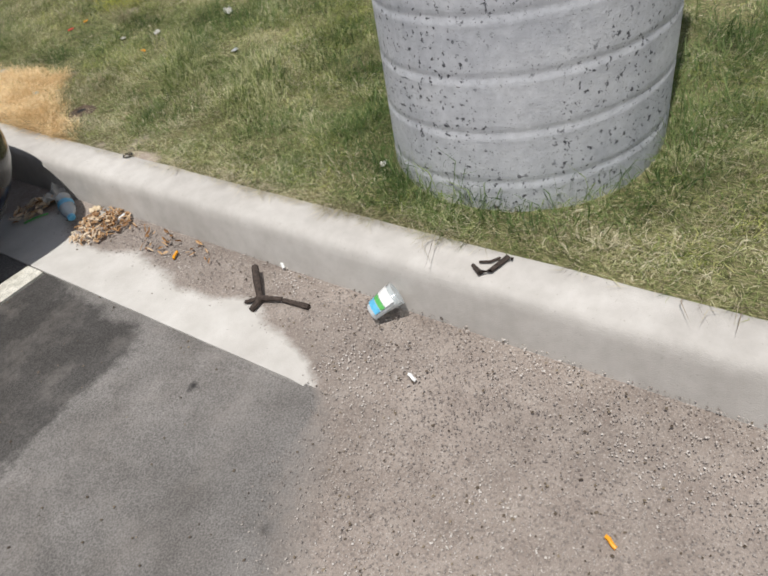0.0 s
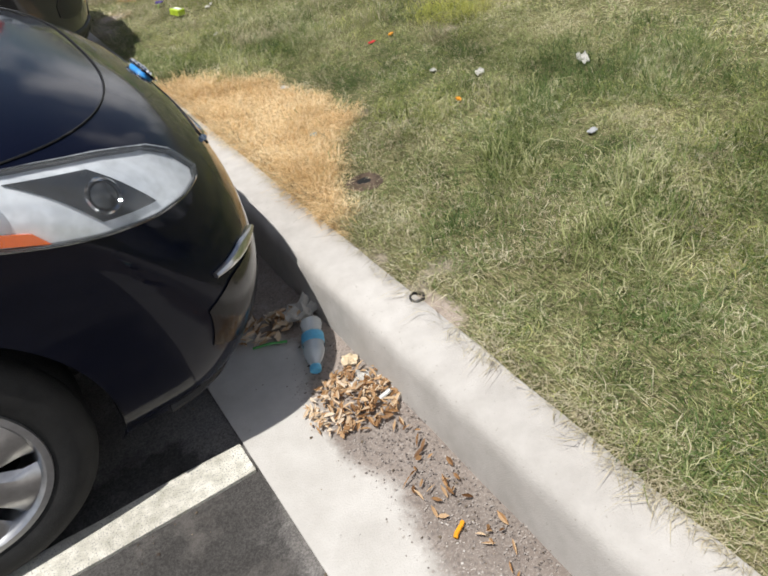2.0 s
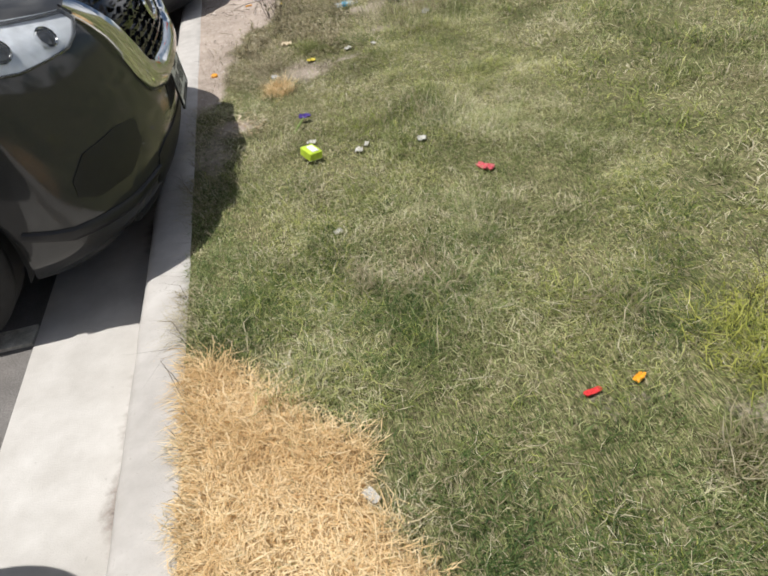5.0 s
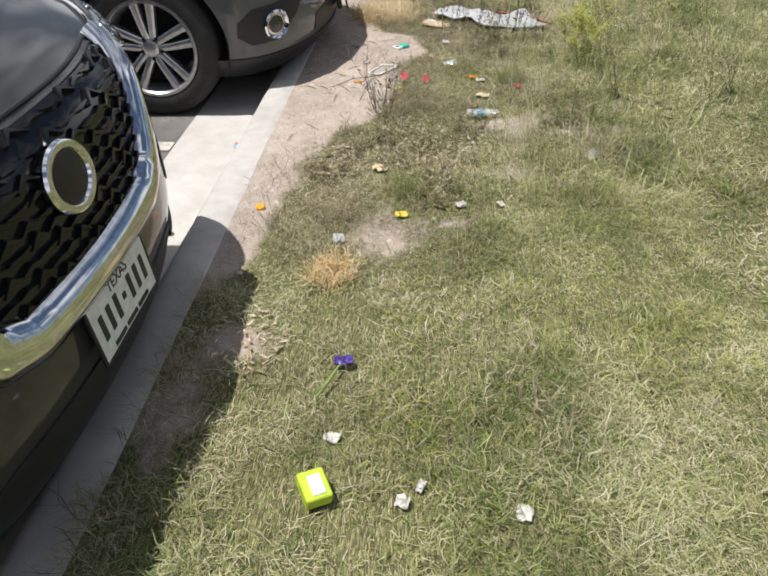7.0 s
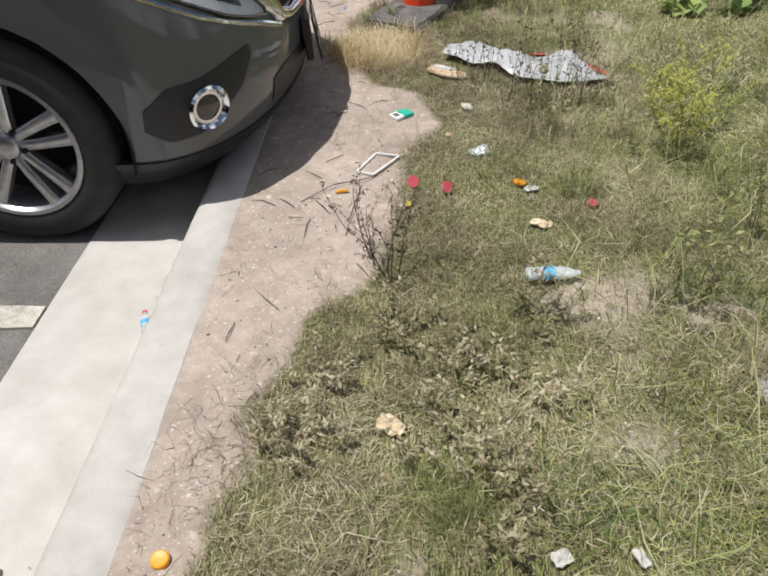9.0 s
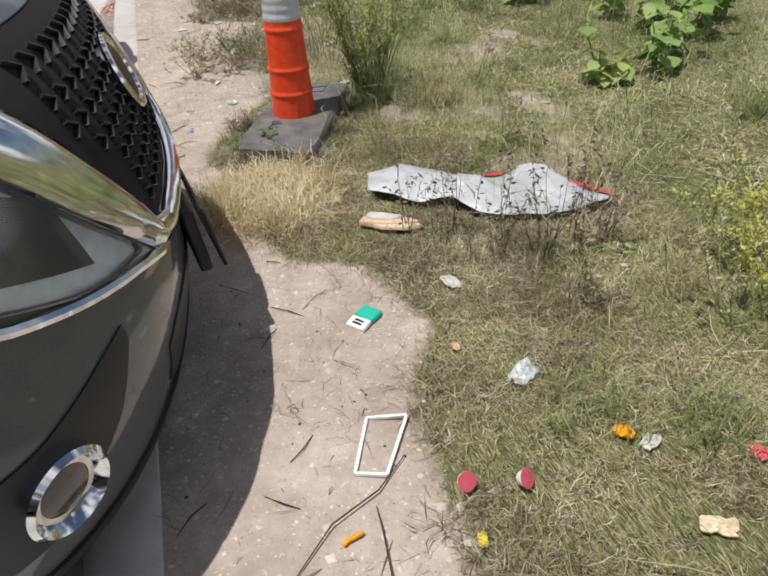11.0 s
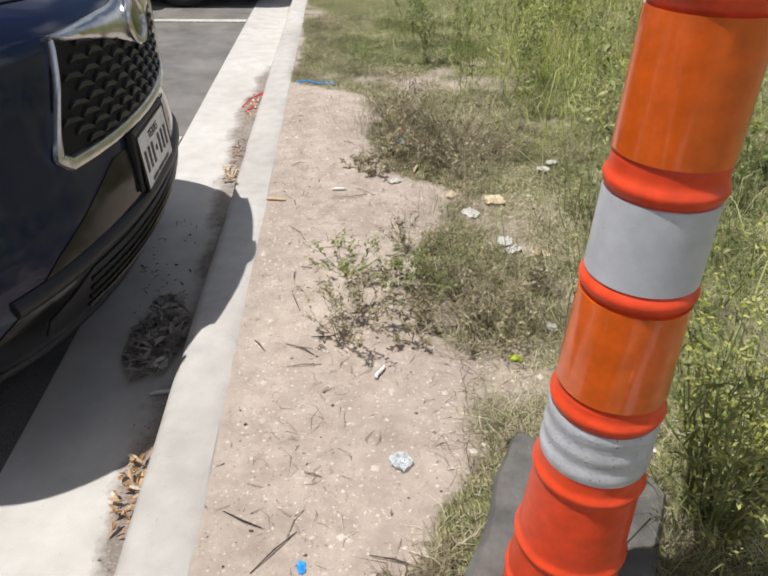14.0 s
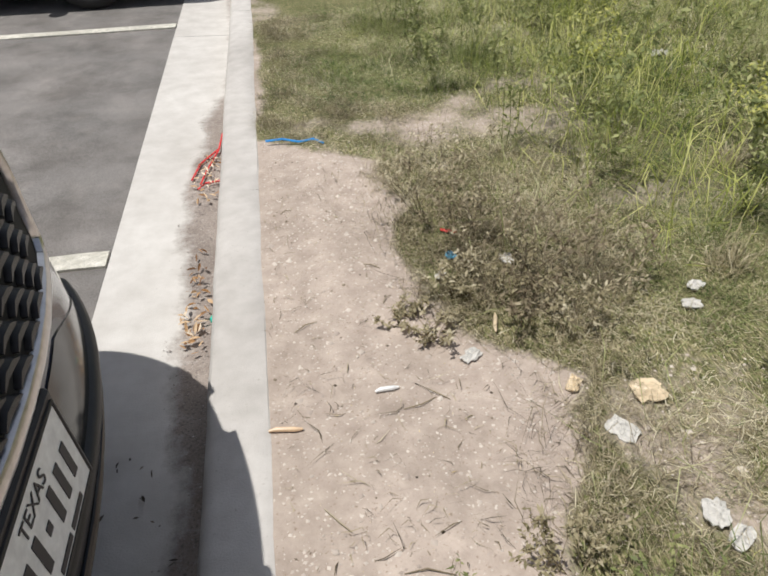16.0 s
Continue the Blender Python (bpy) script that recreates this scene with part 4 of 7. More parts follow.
part("lower_grille", sh1.patch([-0.4, -0.34, 0.34, 0.4], [0.4, 0.42, 0.42, 0.4], [0.31, 0.26, 0.26, 0.31], 0.004, 30, 8), BLACK, car1)
for z in (0.285, 0.32, 0.355, 0.39):
    part("grille_slat", sh1.strip([(-0.36, z), (0, z), (0.36, z)], 0.012, 0.012, 0.006), GLOSS_BLACK, car1)
part("lip_spoiler", sh1.strip([(u, 0.19) for u in (-0.95, -0.6, -0.2, 0.2, 0.6, 0.95)], 0.03, 0.014, 0.0), BLACK, car1)
oval(car1, "badge", sh1, 0, 0.655, 0.055, 0.032, CHROME, HUES["blue"])

# --- dark grey crossover with a chrome V
sh2 = Shell([(0.2, -0.12, 0.82, 0.40), (0.28, -0.04, 0.87, 0.42), (0.42, 0.005, 0.9, 0.44), (0.54, 0.012, 0.915, 0.45), (0.66, 0.0, 0.925, 0.46), (0.78, -0.015, 0.925, 0.47), (0.86, -0.035, 0.915, 0.48),
             (0.91, -0.08, 0.89, 0.49), (0.95, -0.16, 0.82, 0.48), (0.975, -0.3, 0.68, 0.42), (0.99, -0.5, 0.46, 0.3), (0.996, -0.7, 0.2, 0.14), (0.998, -0.82, 0.02, 0.015)], 4.3, 0.12)
car2 = car_base("crossover_car", 7.64, sh2, (-0.86, -3.52), 0.345, 0.23, "alloy", GREY_PAINT, "dark grey crossover car with a chrome grille", 1.66)
part("grille", sh2.patch([-0.56, -0.42, -0.3, 0, 0.3, 0.42, 0.56], [0.9, 0.905, 0.908, 0.91, 0.908, 0.905, 0.9], [0.88, 0.7, 0.635, 0.63, 0.635, 0.7, 0.88], 0.003, 50, 14), GLOSS_BLACK, car2, "black grille with rippled slats")
for i in range(9):
    z = 0.655 + 0.03 * i
    half = float(np.interp(z, (0.63, 0.7, 0.88), (0.29, 0.4, 0.53)))
    for k in range(14):
        u0, u1 = -half + 2 * half * k / 14, -half + 2 * half * (k + 1) / 14
        o = 0.006 * math.sin(k * 2.1 + i * 1.7)
        part("grille_slat", sh2.strip([(u0, z - o), ((u0 + u1) / 2, z + 0.006 + o), (u1, z - o)], [0.006, 0.02, 0.006], 0.012, 0.004, 6, 3), GLOSS_BLACK, car2)
part("chrome_frame", sh2.strip([(-0.56, 0.915), (-0.5, 0.83), (-0.42, 0.7), (-0.37, 0.64), (-0.28, 0.612), (0, 0.608), (0.28, 0.612), (0.37, 0.64), (0.42, 0.7), (0.5, 0.83), (0.56, 0.915)],
                               [0.05, 0.075, 0.1, 0.11, 0.1, 0.09, 0.1, 0.11, 0.1, 0.075, 0.05], 0.04, 0.004, 10), CHROME, car2, "bright chrome V-shaped frame")
part("bonnet_edge", sh2.strip([(-0.55, 0.918), (0, 0.922), (0.55, 0.918)], 0.012, 0.006, 0.002), BLACK, car2)
for side in (-1, 1):
    headlamp(car2, sh2, side, [0.6, 0.72, 0.9, 1.1, 1.25], [0.905, 0.91, 0.915, 0.92, 0.91], [0.885, 0.835, 0.81, 0.82, 0.875], [(0.75, 0.87, 0.032), (0.9, 0.865, 0.034)])
    part("fog_recess", sh2.patch([side * q for q in (0.6, 0.7, 0.86, 0.92)], [0.58, 0.6, 0.58, 0.52], [0.5, 0.44, 0.44, 0.47], 0.004, 16, 8), BLACK, car2)
    part("bumper_corner", sh2.strip([(side * u, z) for u, z in ((0.5, 0.36), (0.7, 0.345), (0.95, 0.36), (1.1, 0.4))], [0.02, 0.05, 0.05, 0.03], 0.012, 0.002), BLACK, car2)
part("lower_grille", sh2.patch([-0.5, -0.42, 0.42, 0.5], [0.4, 0.42, 0.42, 0.4], [0.3, 0.275, 0.275, 0.3], 0.004, 30, 8), BLACK, car2)
part("skid_plate", sh2.strip([(-0.6, 0.24), (-0.3, 0.225), (0.3, 0.225), (0.6, 0.24)], 0.05, 0.014, 0.002), BLACK, car2)
oval(car2, "badge", sh2, 0, 0.795, 0.078, 0.064, CHROME, HUES["black"], 0.02)
number_plate(car2, 0.03, 0, 0.505, 4, "TEXAS")

# --- gunmetal sport utility car
sh3 = Shell([(0.19, 0, 0.83, 0.4), (0.27, 0.09, 0.89, 0.42), (0.31, 0.115, 0.905, 0.44), (0.42, 0.14, 0.92, 0.46), (0.54, 0.145, 0.935, 0.47), (0.66, 0.125, 0.942, 0.48), (0.8, 0.085, 0.94, 0.49), (0.92, 0.035, 0.925, 0.5),
             (0.99, -0.03, 0.89, 0.5), (1.03, -0.12, 0.82, 0.48), (1.055, -0.26, 0.67, 0.42), (1.07, -0.45, 0.46, 0.3), (1.078, -0.62, 0.2, 0.14), (1.08, -0.75, 0.02, 0.015)], 4.85, 0.13, 2.15)
car3 = car_base("sport_utility_car", 10.87, sh3, (-0.75, -3.6), 0.365, 0.25, "alloy", GUN_PAINT, "gunmetal grey sport utility car overhanging the kerb", 1.75)
part("grille", sh3.patch([-0.57, -0.5, -0.4, -0.34, 0.34, 0.4, 0.5, 0.57], [0.98, 0.983, 0.985, 0.988, 0.988, 0.985, 0.983, 0.98], [0.95, 0.87, 0.75, 0.63, 0.63, 0.75, 0.87, 0.95], 0.003, 40, 12), UNDER, car3, "black mesh grille")
for i in range(7):
    for k in range(16):
        u, z = -0.43 + 0.057 * k, 0.675 + 0.045 * i
        if abs(u) < np.interp(z, (0.65, 0.78, 0.95), (0.31, 0.38, 0.5)):
            part("grille_slat", sh3.strip([(u, z - 0.014), (u + 0.03, z), (u, z + 0.014)], 0.009, 0.01, 0.004, 6, 2), BLACK, car3)
part("chrome_frame", sh3.strip([(-0.665, 0.985), (-0.61, 0.91), (-0.52, 0.8), (-0.44, 0.695), (-0.39, 0.625), (-0.3, 0.602), (0, 0.597), (0.3, 0.602), (0.39, 0.625), (0.44, 0.695), (0.52, 0.8), (0.61, 0.91), (0.665, 0.985)],
                               [0.1, 0.125, 0.12, 0.09, 0.06, 0.05, 0.045, 0.05, 0.06, 0.09, 0.12, 0.125, 0.1], 0.026, 0.004, 10), CHROME, car3, "bright chrome V-shaped frame")
oval(car3, "badge", sh3, 0, 0.82, 0.085, 0.075, CHROME, HUES["black"], 0.02)
for side in (-1, 1):
    headlamp(car3, sh3, side, [0.5, 0.6, 0.7, 0.82, 1.0, 1.22, 1.32], [0.675, 0.78, 0.89, 0.95, 0.98, 1.0, 0.985], [0.655, 0.675, 0.7, 0.745, 0.81, 0.9, 0.96], [], None, ([0.62, 0.8, 1.0, 1.15], [0.82, 0.9, 0.95, 0.965], [0.71, 0.77, 0.84, 0.89]))
    part("lamp_sill", sh3.strip([(side * u, z) for u, z in ((0.4, 0.592), (0.52, 0.632), (0.69, 0.68), (0.81, 0.715), (1.0, 0.785), (1.22, 0.875))], 0.022, 0.012, 0.004), CHROME, car3)
    part("fog_recess", sh3.patch([side * q for q in (0.64, 0.72, 0.88, 1.0, 1.08)], [0.6, 0.59, 0.555, 0.545, 0.49], [0.57, 0.48, 0.38, 0.375, 0.42], 0.004, 22, 8), BLACK, car3)
    p, n = sh3.point(side * 0.87, 0.462, 0.006)
    fog = part("fog_lamp", lathe([(0.074, -0.02), (0.077, 0.01), (0.069, 0.019), (0.061, 0.01), (0.055, 0.0)], 36), CHROME, car3, "round chrome-ringed fog lamp")
    fog.matrix_local = Matrix.Translation(p) @ n.to_track_quat("Z", "Y").to_matrix().to_4x4()
    part("fog_lens", lathe([(0.057, -0.004), (0.045, 0.0), (0.01, 0.003)], 28), LENS_DARK, fog)
part("lower_bumper", sh3.patch([-1.32, -0.8, 0, 0.8, 1.32], [0.3, 0.31, 0.32, 0.31, 0.3], [0.195, 0.2, 0.205, 0.2, 0.195], 0.008, 60, 6), BLACK, car3, "unpainted dark lower bumper")
part("lower_grille", sh3.patch([-0.5, -0.42, 0.42, 0.5], [0.43, 0.45, 0.45, 0.43], [0.35, 0.33, 0.33, 0.35], 0.004, 30, 8), BLACK, car3)
part("plate_bracket", brick(0.03, 0.33, 0.17, 0.006), BLACK, car3).matrix_local = pose(0.155, 0, 0.37, 0, -6, 8)
number_plate(car3, 0.187, 0, 0.455, 10, "", 8)

# --- dark navy sport utility car
sh4 = Shell([(0.22, -0.34, 0.83, 0.42), (0.3, -0.275, 0.885, 0.44), (0.42, -0.24, 0.91, 0.45), (0.54, -0.235, 0.93, 0.52), (0.64, -0.245, 0.94, 0.58), (0.76, -0.25, 0.945, 0.6), (0.88, -0.25, 0.94, 0.6), (0.97, -0.265, 0.925, 0.58),
             (1.03, -0.33, 0.88, 0.5), (1.065, -0.43, 0.79, 0.47), (1.09, -0.6, 0.62, 0.4), (1.105, -0.8, 0.4, 0.28), (1.11, -0.98, 0.18, 0.13), (1.112, -1.1, 0.02, 0.015)], 4.9, 0.1, 2.1)
car4 = car_base("navy_utility_car", 13.42, sh4, (-1.2, -4.05), 0.37, 0.25, "alloy", NAVY_PAINT, "dark navy sport utility car parked nose to the kerb", 1.72, -0.04)
part("grille", sh4.patch([-0.485, -0.455, -0.41, 0.41, 0.455, 0.485], [0.76, 0.87, 0.955, 0.955, 0.87, 0.76], [0.72, 0.7, 0.69, 0.69, 0.7, 0.72], 0.003, 40, 12), UNDER, car4, "black honeycomb grille")
for i in range(8):
    for k in range(14):
        u, z = -0.5 + 0.078 * k + 0.039 * (i % 2), 0.71 + 0.031 * i
        if abs(u + 0.02) < np.interp(z, (0.69, 0.73, 0.8, 0.93), (0.37, 0.42, 0.4, 0.36)):
            part("grille_slat", sh4.strip([(u - 0.036, z), (u - 0.015, z + 0.008), (u + 0.015, z + 0.004), (u + 0.036, z - 0.004)], [0.006, 0.022, 0.022, 0.006], 0.01, 0.004, 6, 2), BLACK, car4)
part("grille_frame", sh4.strip([(-0.415, 0.955), (-0.445, 0.86), (-0.48, 0.765), (-0.497, 0.71), (-0.46, 0.684), (0, 0.682), (0.46, 0.684), (0.497, 0.71), (0.48, 0.765), (0.445, 0.86), (0.415, 0.955)],
                               [0.012, 0.013, 0.018, 0.03, 0.036, 0.036, 0.036, 0.03, 0.018, 0.013, 0.012], 0.014, 0.004, 8), SATIN, car4, "satin silver grille surround")
part("wing_bar", sh4.strip([(-0.43, 0.958), (-0.38, 0.952), (-0.28, 0.948), (-0.12, 0.935), (0, 0.925), (0.12, 0.935), (0.28, 0.948), (0.38, 0.952), (0.43, 0.958)],
                           [0.008, 0.026, 0.045, 0.085, 0.14, 0.085, 0.045, 0.026, 0.008], 0.02, 0.006, 10), SATIN, car4, "satin silver bar through the badge")
oval(car4, "badge", sh4, 0, 0.918, 0.068, 0.056, SATIN, LENS_DARK, 0.028)
for side in (-1, 1):
    headlamp(car4, sh4, side, [0.58, 0.7, 0.9, 1.1, 1.3], [0.985, 1.0, 1.01, 1.02, 1.025], [0.965, 0.925, 0.9, 0.91, 0.98], [(0.72, 0.955, 0.03), (0.88, 0.955, 0.034)])
part("lower_bumper", sh4.patch([-0.95, -0.6, -0.3, 0.3, 0.6, 0.95], [0.3, 0.5, 0.63, 0.63, 0.5, 0.3], [0.23, 0.23, 0.23, 0.23, 0.23, 0.23], 0.003, 50, 14), GLOSS_BLACK, car4, "black lower bumper")
part("bumper_crease", sh4.strip([(-0.75, 0.44), (-0.45, 0.455), (0, 0.46), (0.45, 0.455), (0.75, 0.44)], 0.045, 0.018, 0.002, 10), BLACK, car4)
part("lower_grille", sh4.patch([-0.66, -0.5, 0.5, 0.66], [0.36, 0.42, 0.42, 0.36], [0.31, 0.3, 0.3, 0.31], 0.007, 34, 8), BLACK, car4)
for z in (0.32, 0.345, 0.37, 0.395):
    part("grille_slat", sh4.strip([(-0.52, z), (0, z), (0.52, z)], 0.011, 0.01, 0.006), GLOSS_BLACK, car4)
part("lip_spoiler", sh4.strip([(u, 0.24) for u in (-0.95, -0.6, -0.2, 0.2, 0.6, 0.95)], 0.035, 0.016, 0.0), BLACK, car4)
part("plate_bracket", brick(0.028, 0.34, 0.18, 0.006), BLACK, car4).matrix_local = pose(-0.245, -0.03, 0.485)
number_plate(car4, -0.226, -0.03, 0.565, 4, "TEXAS")

# --- black car beyond the last stall line
car5 = car_base("far_car", 19.55, sh1, (-1.27, -3.8), 0.325, 0.215, "cover", BLACK_PAINT, "black car parked beyond the stall line", 1.45)
for side in (-1, 1):
    headlamp(car5, sh1, side, [0.6, 0.68, 0.8, 0.98, 1.2], [0.672, 0.712, 0.735, 0.757, 0.77], [0.615, 0.6, 0.612, 0.66, 0.715], [(0.78, 0.675, 0.045)])

# ---------------------------------------------------------------- concrete column
COL, ct, cp = shader("pitted_concrete", 0.8, spec=0.3, bump=0.35, bump_scale=120)
cc = noise_ramp(ct, 5, [(0.3, (0.46, 0.47, 0.5)), (0.7, (0.62, 0.625, 0.645))])
cc = blend(ct, 1.0, cc, noise_ramp(ct, 40, [(0.3, (0.9, 0.9, 0.9)), (0.7, (1.06, 1.06, 1.06))]), "MULTIPLY")
# pits are colour only: dark spots paint the shade inside small holes
many = noise_ramp(ct, 3.2, [(0.38, (0, 0, 0)), (0.52, (1, 1, 1))], 3)
pits = noise_ramp(ct, 62, [(0.6, (0, 0, 0)), (0.625, (1, 1, 1))], 4)
fine = noise_ramp(ct, 170, [(0.66, (0, 0, 0)), (0.7, (1, 1, 1))], 2)
cc = blend(ct, fine, cc, (0.2, 0.2, 0.215))
ct.links.new(blend(ct, blend(ct, 1.0, pits, many, "MULTIPLY"), cc, (0.09, 0.09, 0.1)), cp.inputs["Base Color"])
v, rows, seg = [], 300, 80
for i in range(rows):
    z = 0.05 + 2.95 * i / (rows - 1)
    for j in range(seg):
        a = 2 * math.pi * j / seg
        k = ((z - 0.165 * (a - 2.5) / (2 * math.pi)) / 0.165 + 0.32) % 1.0
        ridge = 0.0008 * max(0.0, 1 - abs(k - 0.5) / 0.08) - 0.0032 * max(0.0, 1 - abs(k - 0.62) / 0.09)
        r = COLUMN_R + ridge + 0.003 * rough(a * 2, z, 3.0, 7.0)
        v.append((r * math.cos(a), r * math.sin(a), z))
single("concrete_column", (v, grid_faces(rows, seg, True) + [tuple(range((rows - 1) * seg, rows * seg))]), COL, pose(*COLUMN_AT, 0), "round grey concrete column with spiral form seams and painted dark pits", "column")

# ---------------------------------------------------------------- channelizer post on its base
base = thing("post_base", 0, 0, 0, 0, "weathered dark grey block under the traffic post", "post base")
corner = [(0.36, 11.83), (0.65, 11.66), (0.972, 12.35), (0.682, 12.52)]
out = []
for i in range(4):
    a, b = Vector(corner[i]), Vector(corner[(i + 1) % 4])
    out += [tuple(a.lerp(b, t) + Vector((0.014 * rough(a.x + t, a.y, 7), 0.014 * rough(a.y + t, b.x, 7)))) for t in (0.04, 0.12, 0.2, 0.3, 0.4, 0.5, 0.6, 0.7, 0.8, 0.88, 0.96)]
part("block", slab(out, 0.08, 0.215, 0.018), SLAB, base)
# dark slabs on the block's top paint the shade of open lifting slots
for k, (x, y) in enumerate(((0.83, 12.37), (0.8, 12.31))):
    part("slot_shade", slab([(x - 0.05, y - 0.02), (x + 0.03, y - 0.035), (x + 0.05, y + 0.01), (x - 0.03, y + 0.03)], 0.2, 0.219), HOLE_DARK, base)

post = thing("traffic_post", 0.652, 12.085, 0.213, 0, "orange plastic traffic post with white and orange bands", "traffic post")


def post_r(z):
    return float(np.interp(z, (0, 0.1, 0.4, 0.7, 0.8, 1.4), (0.092, 0.088, 0.0745, 0.0645, 0.0625, 0.056)))


prof = []
RIDGES = (0.1, 0.2, 0.36, 0.495, 0.68, 0.81, 1.0, 1.12, 1.32)
for i in range(340):
    z = 1.4 * i / 339
    r = post_r(z)
    for q in RIDGES:
        r += 0.005 * math.exp(-((z - q) / 0.008) ** 2)
    r -= 0.002 if any(a < z < b for a, b in ((0.395, 0.48), (0.52, 0.67), (0.69, 0.8), (0.84, 0.99), (1.01, 1.11))) else 0
    prof.append((r, z))
prof += [(0.055, 1.415), (0.035, 1.43), (0.01, 1.435)]
tubey = lathe(prof, 48)
squash = []
for x, y, z in tubey[0]:
    k = 1 + 0.03 * rough(math.atan2(y, x), z, 3, 5.0) * (1 if z < 0.12 else 0.3)
    squash.append((x * k, y * k, z))
part("tube", (squash, tubey[1]), ORANGE, post)
for z0, z1, m, lab in ((0.393, 0.482, SCUFFED_BAND, "scuffed white reflective band"), (0.524, 0.665, ORANGE_BAND, "orange reflective band"), (0.694, 0.797, WHITE_BAND, "white reflective band"), (0.842, 0.985, ORANGE_BAND, "orange reflective band"), (1.015, 1.105, WHITE_BAND, "white reflective band")):
    ring = [(post_r(z) + 0.0015 + 0.0012 * math.sin(z * 190) * (z0 < 0.5), z) for z in np.linspace(z0, z1, 14)]
    part("reflective_band", lathe([(ring[0][0] - 0.003, z0)] + ring + [(ring[-1][0] - 0.003, z1)], 48, False), m, post, lab)
part("mould_seam", tube([(0.0, -post_r(z) - 0.001, z) for z in (0.0, 0.05, 0.1)], 0.003, 5), ORANGE, post)

leaves = thing("block_leaf_litter", 0.52, 11.88, 0.213, 60, "dead twigs and leaf bits lying on the block", "leaf litter")
# ---------------------------------------------------------------- litter table
BURROW = (0.225, 4.775)
CLEAR = []  # circles kept free of grass: x, y, radius


def floor_at(x, y):
    if x > 0.0:
        return float(height(np.array([x]), np.array([y]))[0])
    return 0.151 if x > -0.155 else (0.0 if x > -0.57 else 0.0)


def lay(name, data, mat, x, y, turn, label, category, sunk=0.0, clear=0.04, tilt=0.0, up=0.0):
    grass = 0.008 if x > 0.0 and bare(np.array([x]), np.array([y]))[0] < 0.5 else 0.0
    CLEAR.append((x, y, clear))
    return single(name, data, mat, pose(x, y, floor_at(x, y) + grass - sunk + up, tilt, 0, turn), label, category)


def leaf_mesh(n, spread_x, spread_y, size, seed, pile=0.03):
    """A heap of curled leaves."""
    r = random.Random(seed)
    v, f = [], []
    for _ in range(n):
        a, d = r.uniform(0, 6.283), math.sqrt(r.random())
        cx, cy = math.cos(a) * d * spread_x, math.sin(a) * d * spread_y
        cz = 0.004 + pile * (1 - d) * r.random()
        L, W = size * r.uniform(0.5, 1.3), size * r.uniform(0.16, 0.4)
        m = pose(cx, cy, cz, r.uniform(-35, 35), r.uniform(-35, 35), r.uniform(0, 360))
        k = len(v)
        cup = r.uniform(0.1, 0.5) * W
        for t, w in ((-0.5, 0.05), (-0.2, 0.9), (0.15, 1.0), (0.5, 0.08)):
            for s in (-1, 0, 1):
                v.append(m @ Vector((t * L, s * w * W / 2, abs(s) * cup * w + 0.2 * cup * math.sin(t * 3))))
        f += [tuple(k + i for i in q) for q in grid_faces(4, 3)]
    low = min(p.z for p in v)
    return [p - Vector((0, 0, low - 0.001)) for p in v], f


def heap(name, n, x, y, sx, sy, size, seed, label, turn=0, mat=LEAF_DRY, pile=0.03):
    ob = single(name, leaf_mesh(n, sx, sy, size, seed, pile), mat, pose(x, y, floor_at(x, y), 0, 0, turn), label, "leaf litter")
    return tagged(ob, kind="stuff")


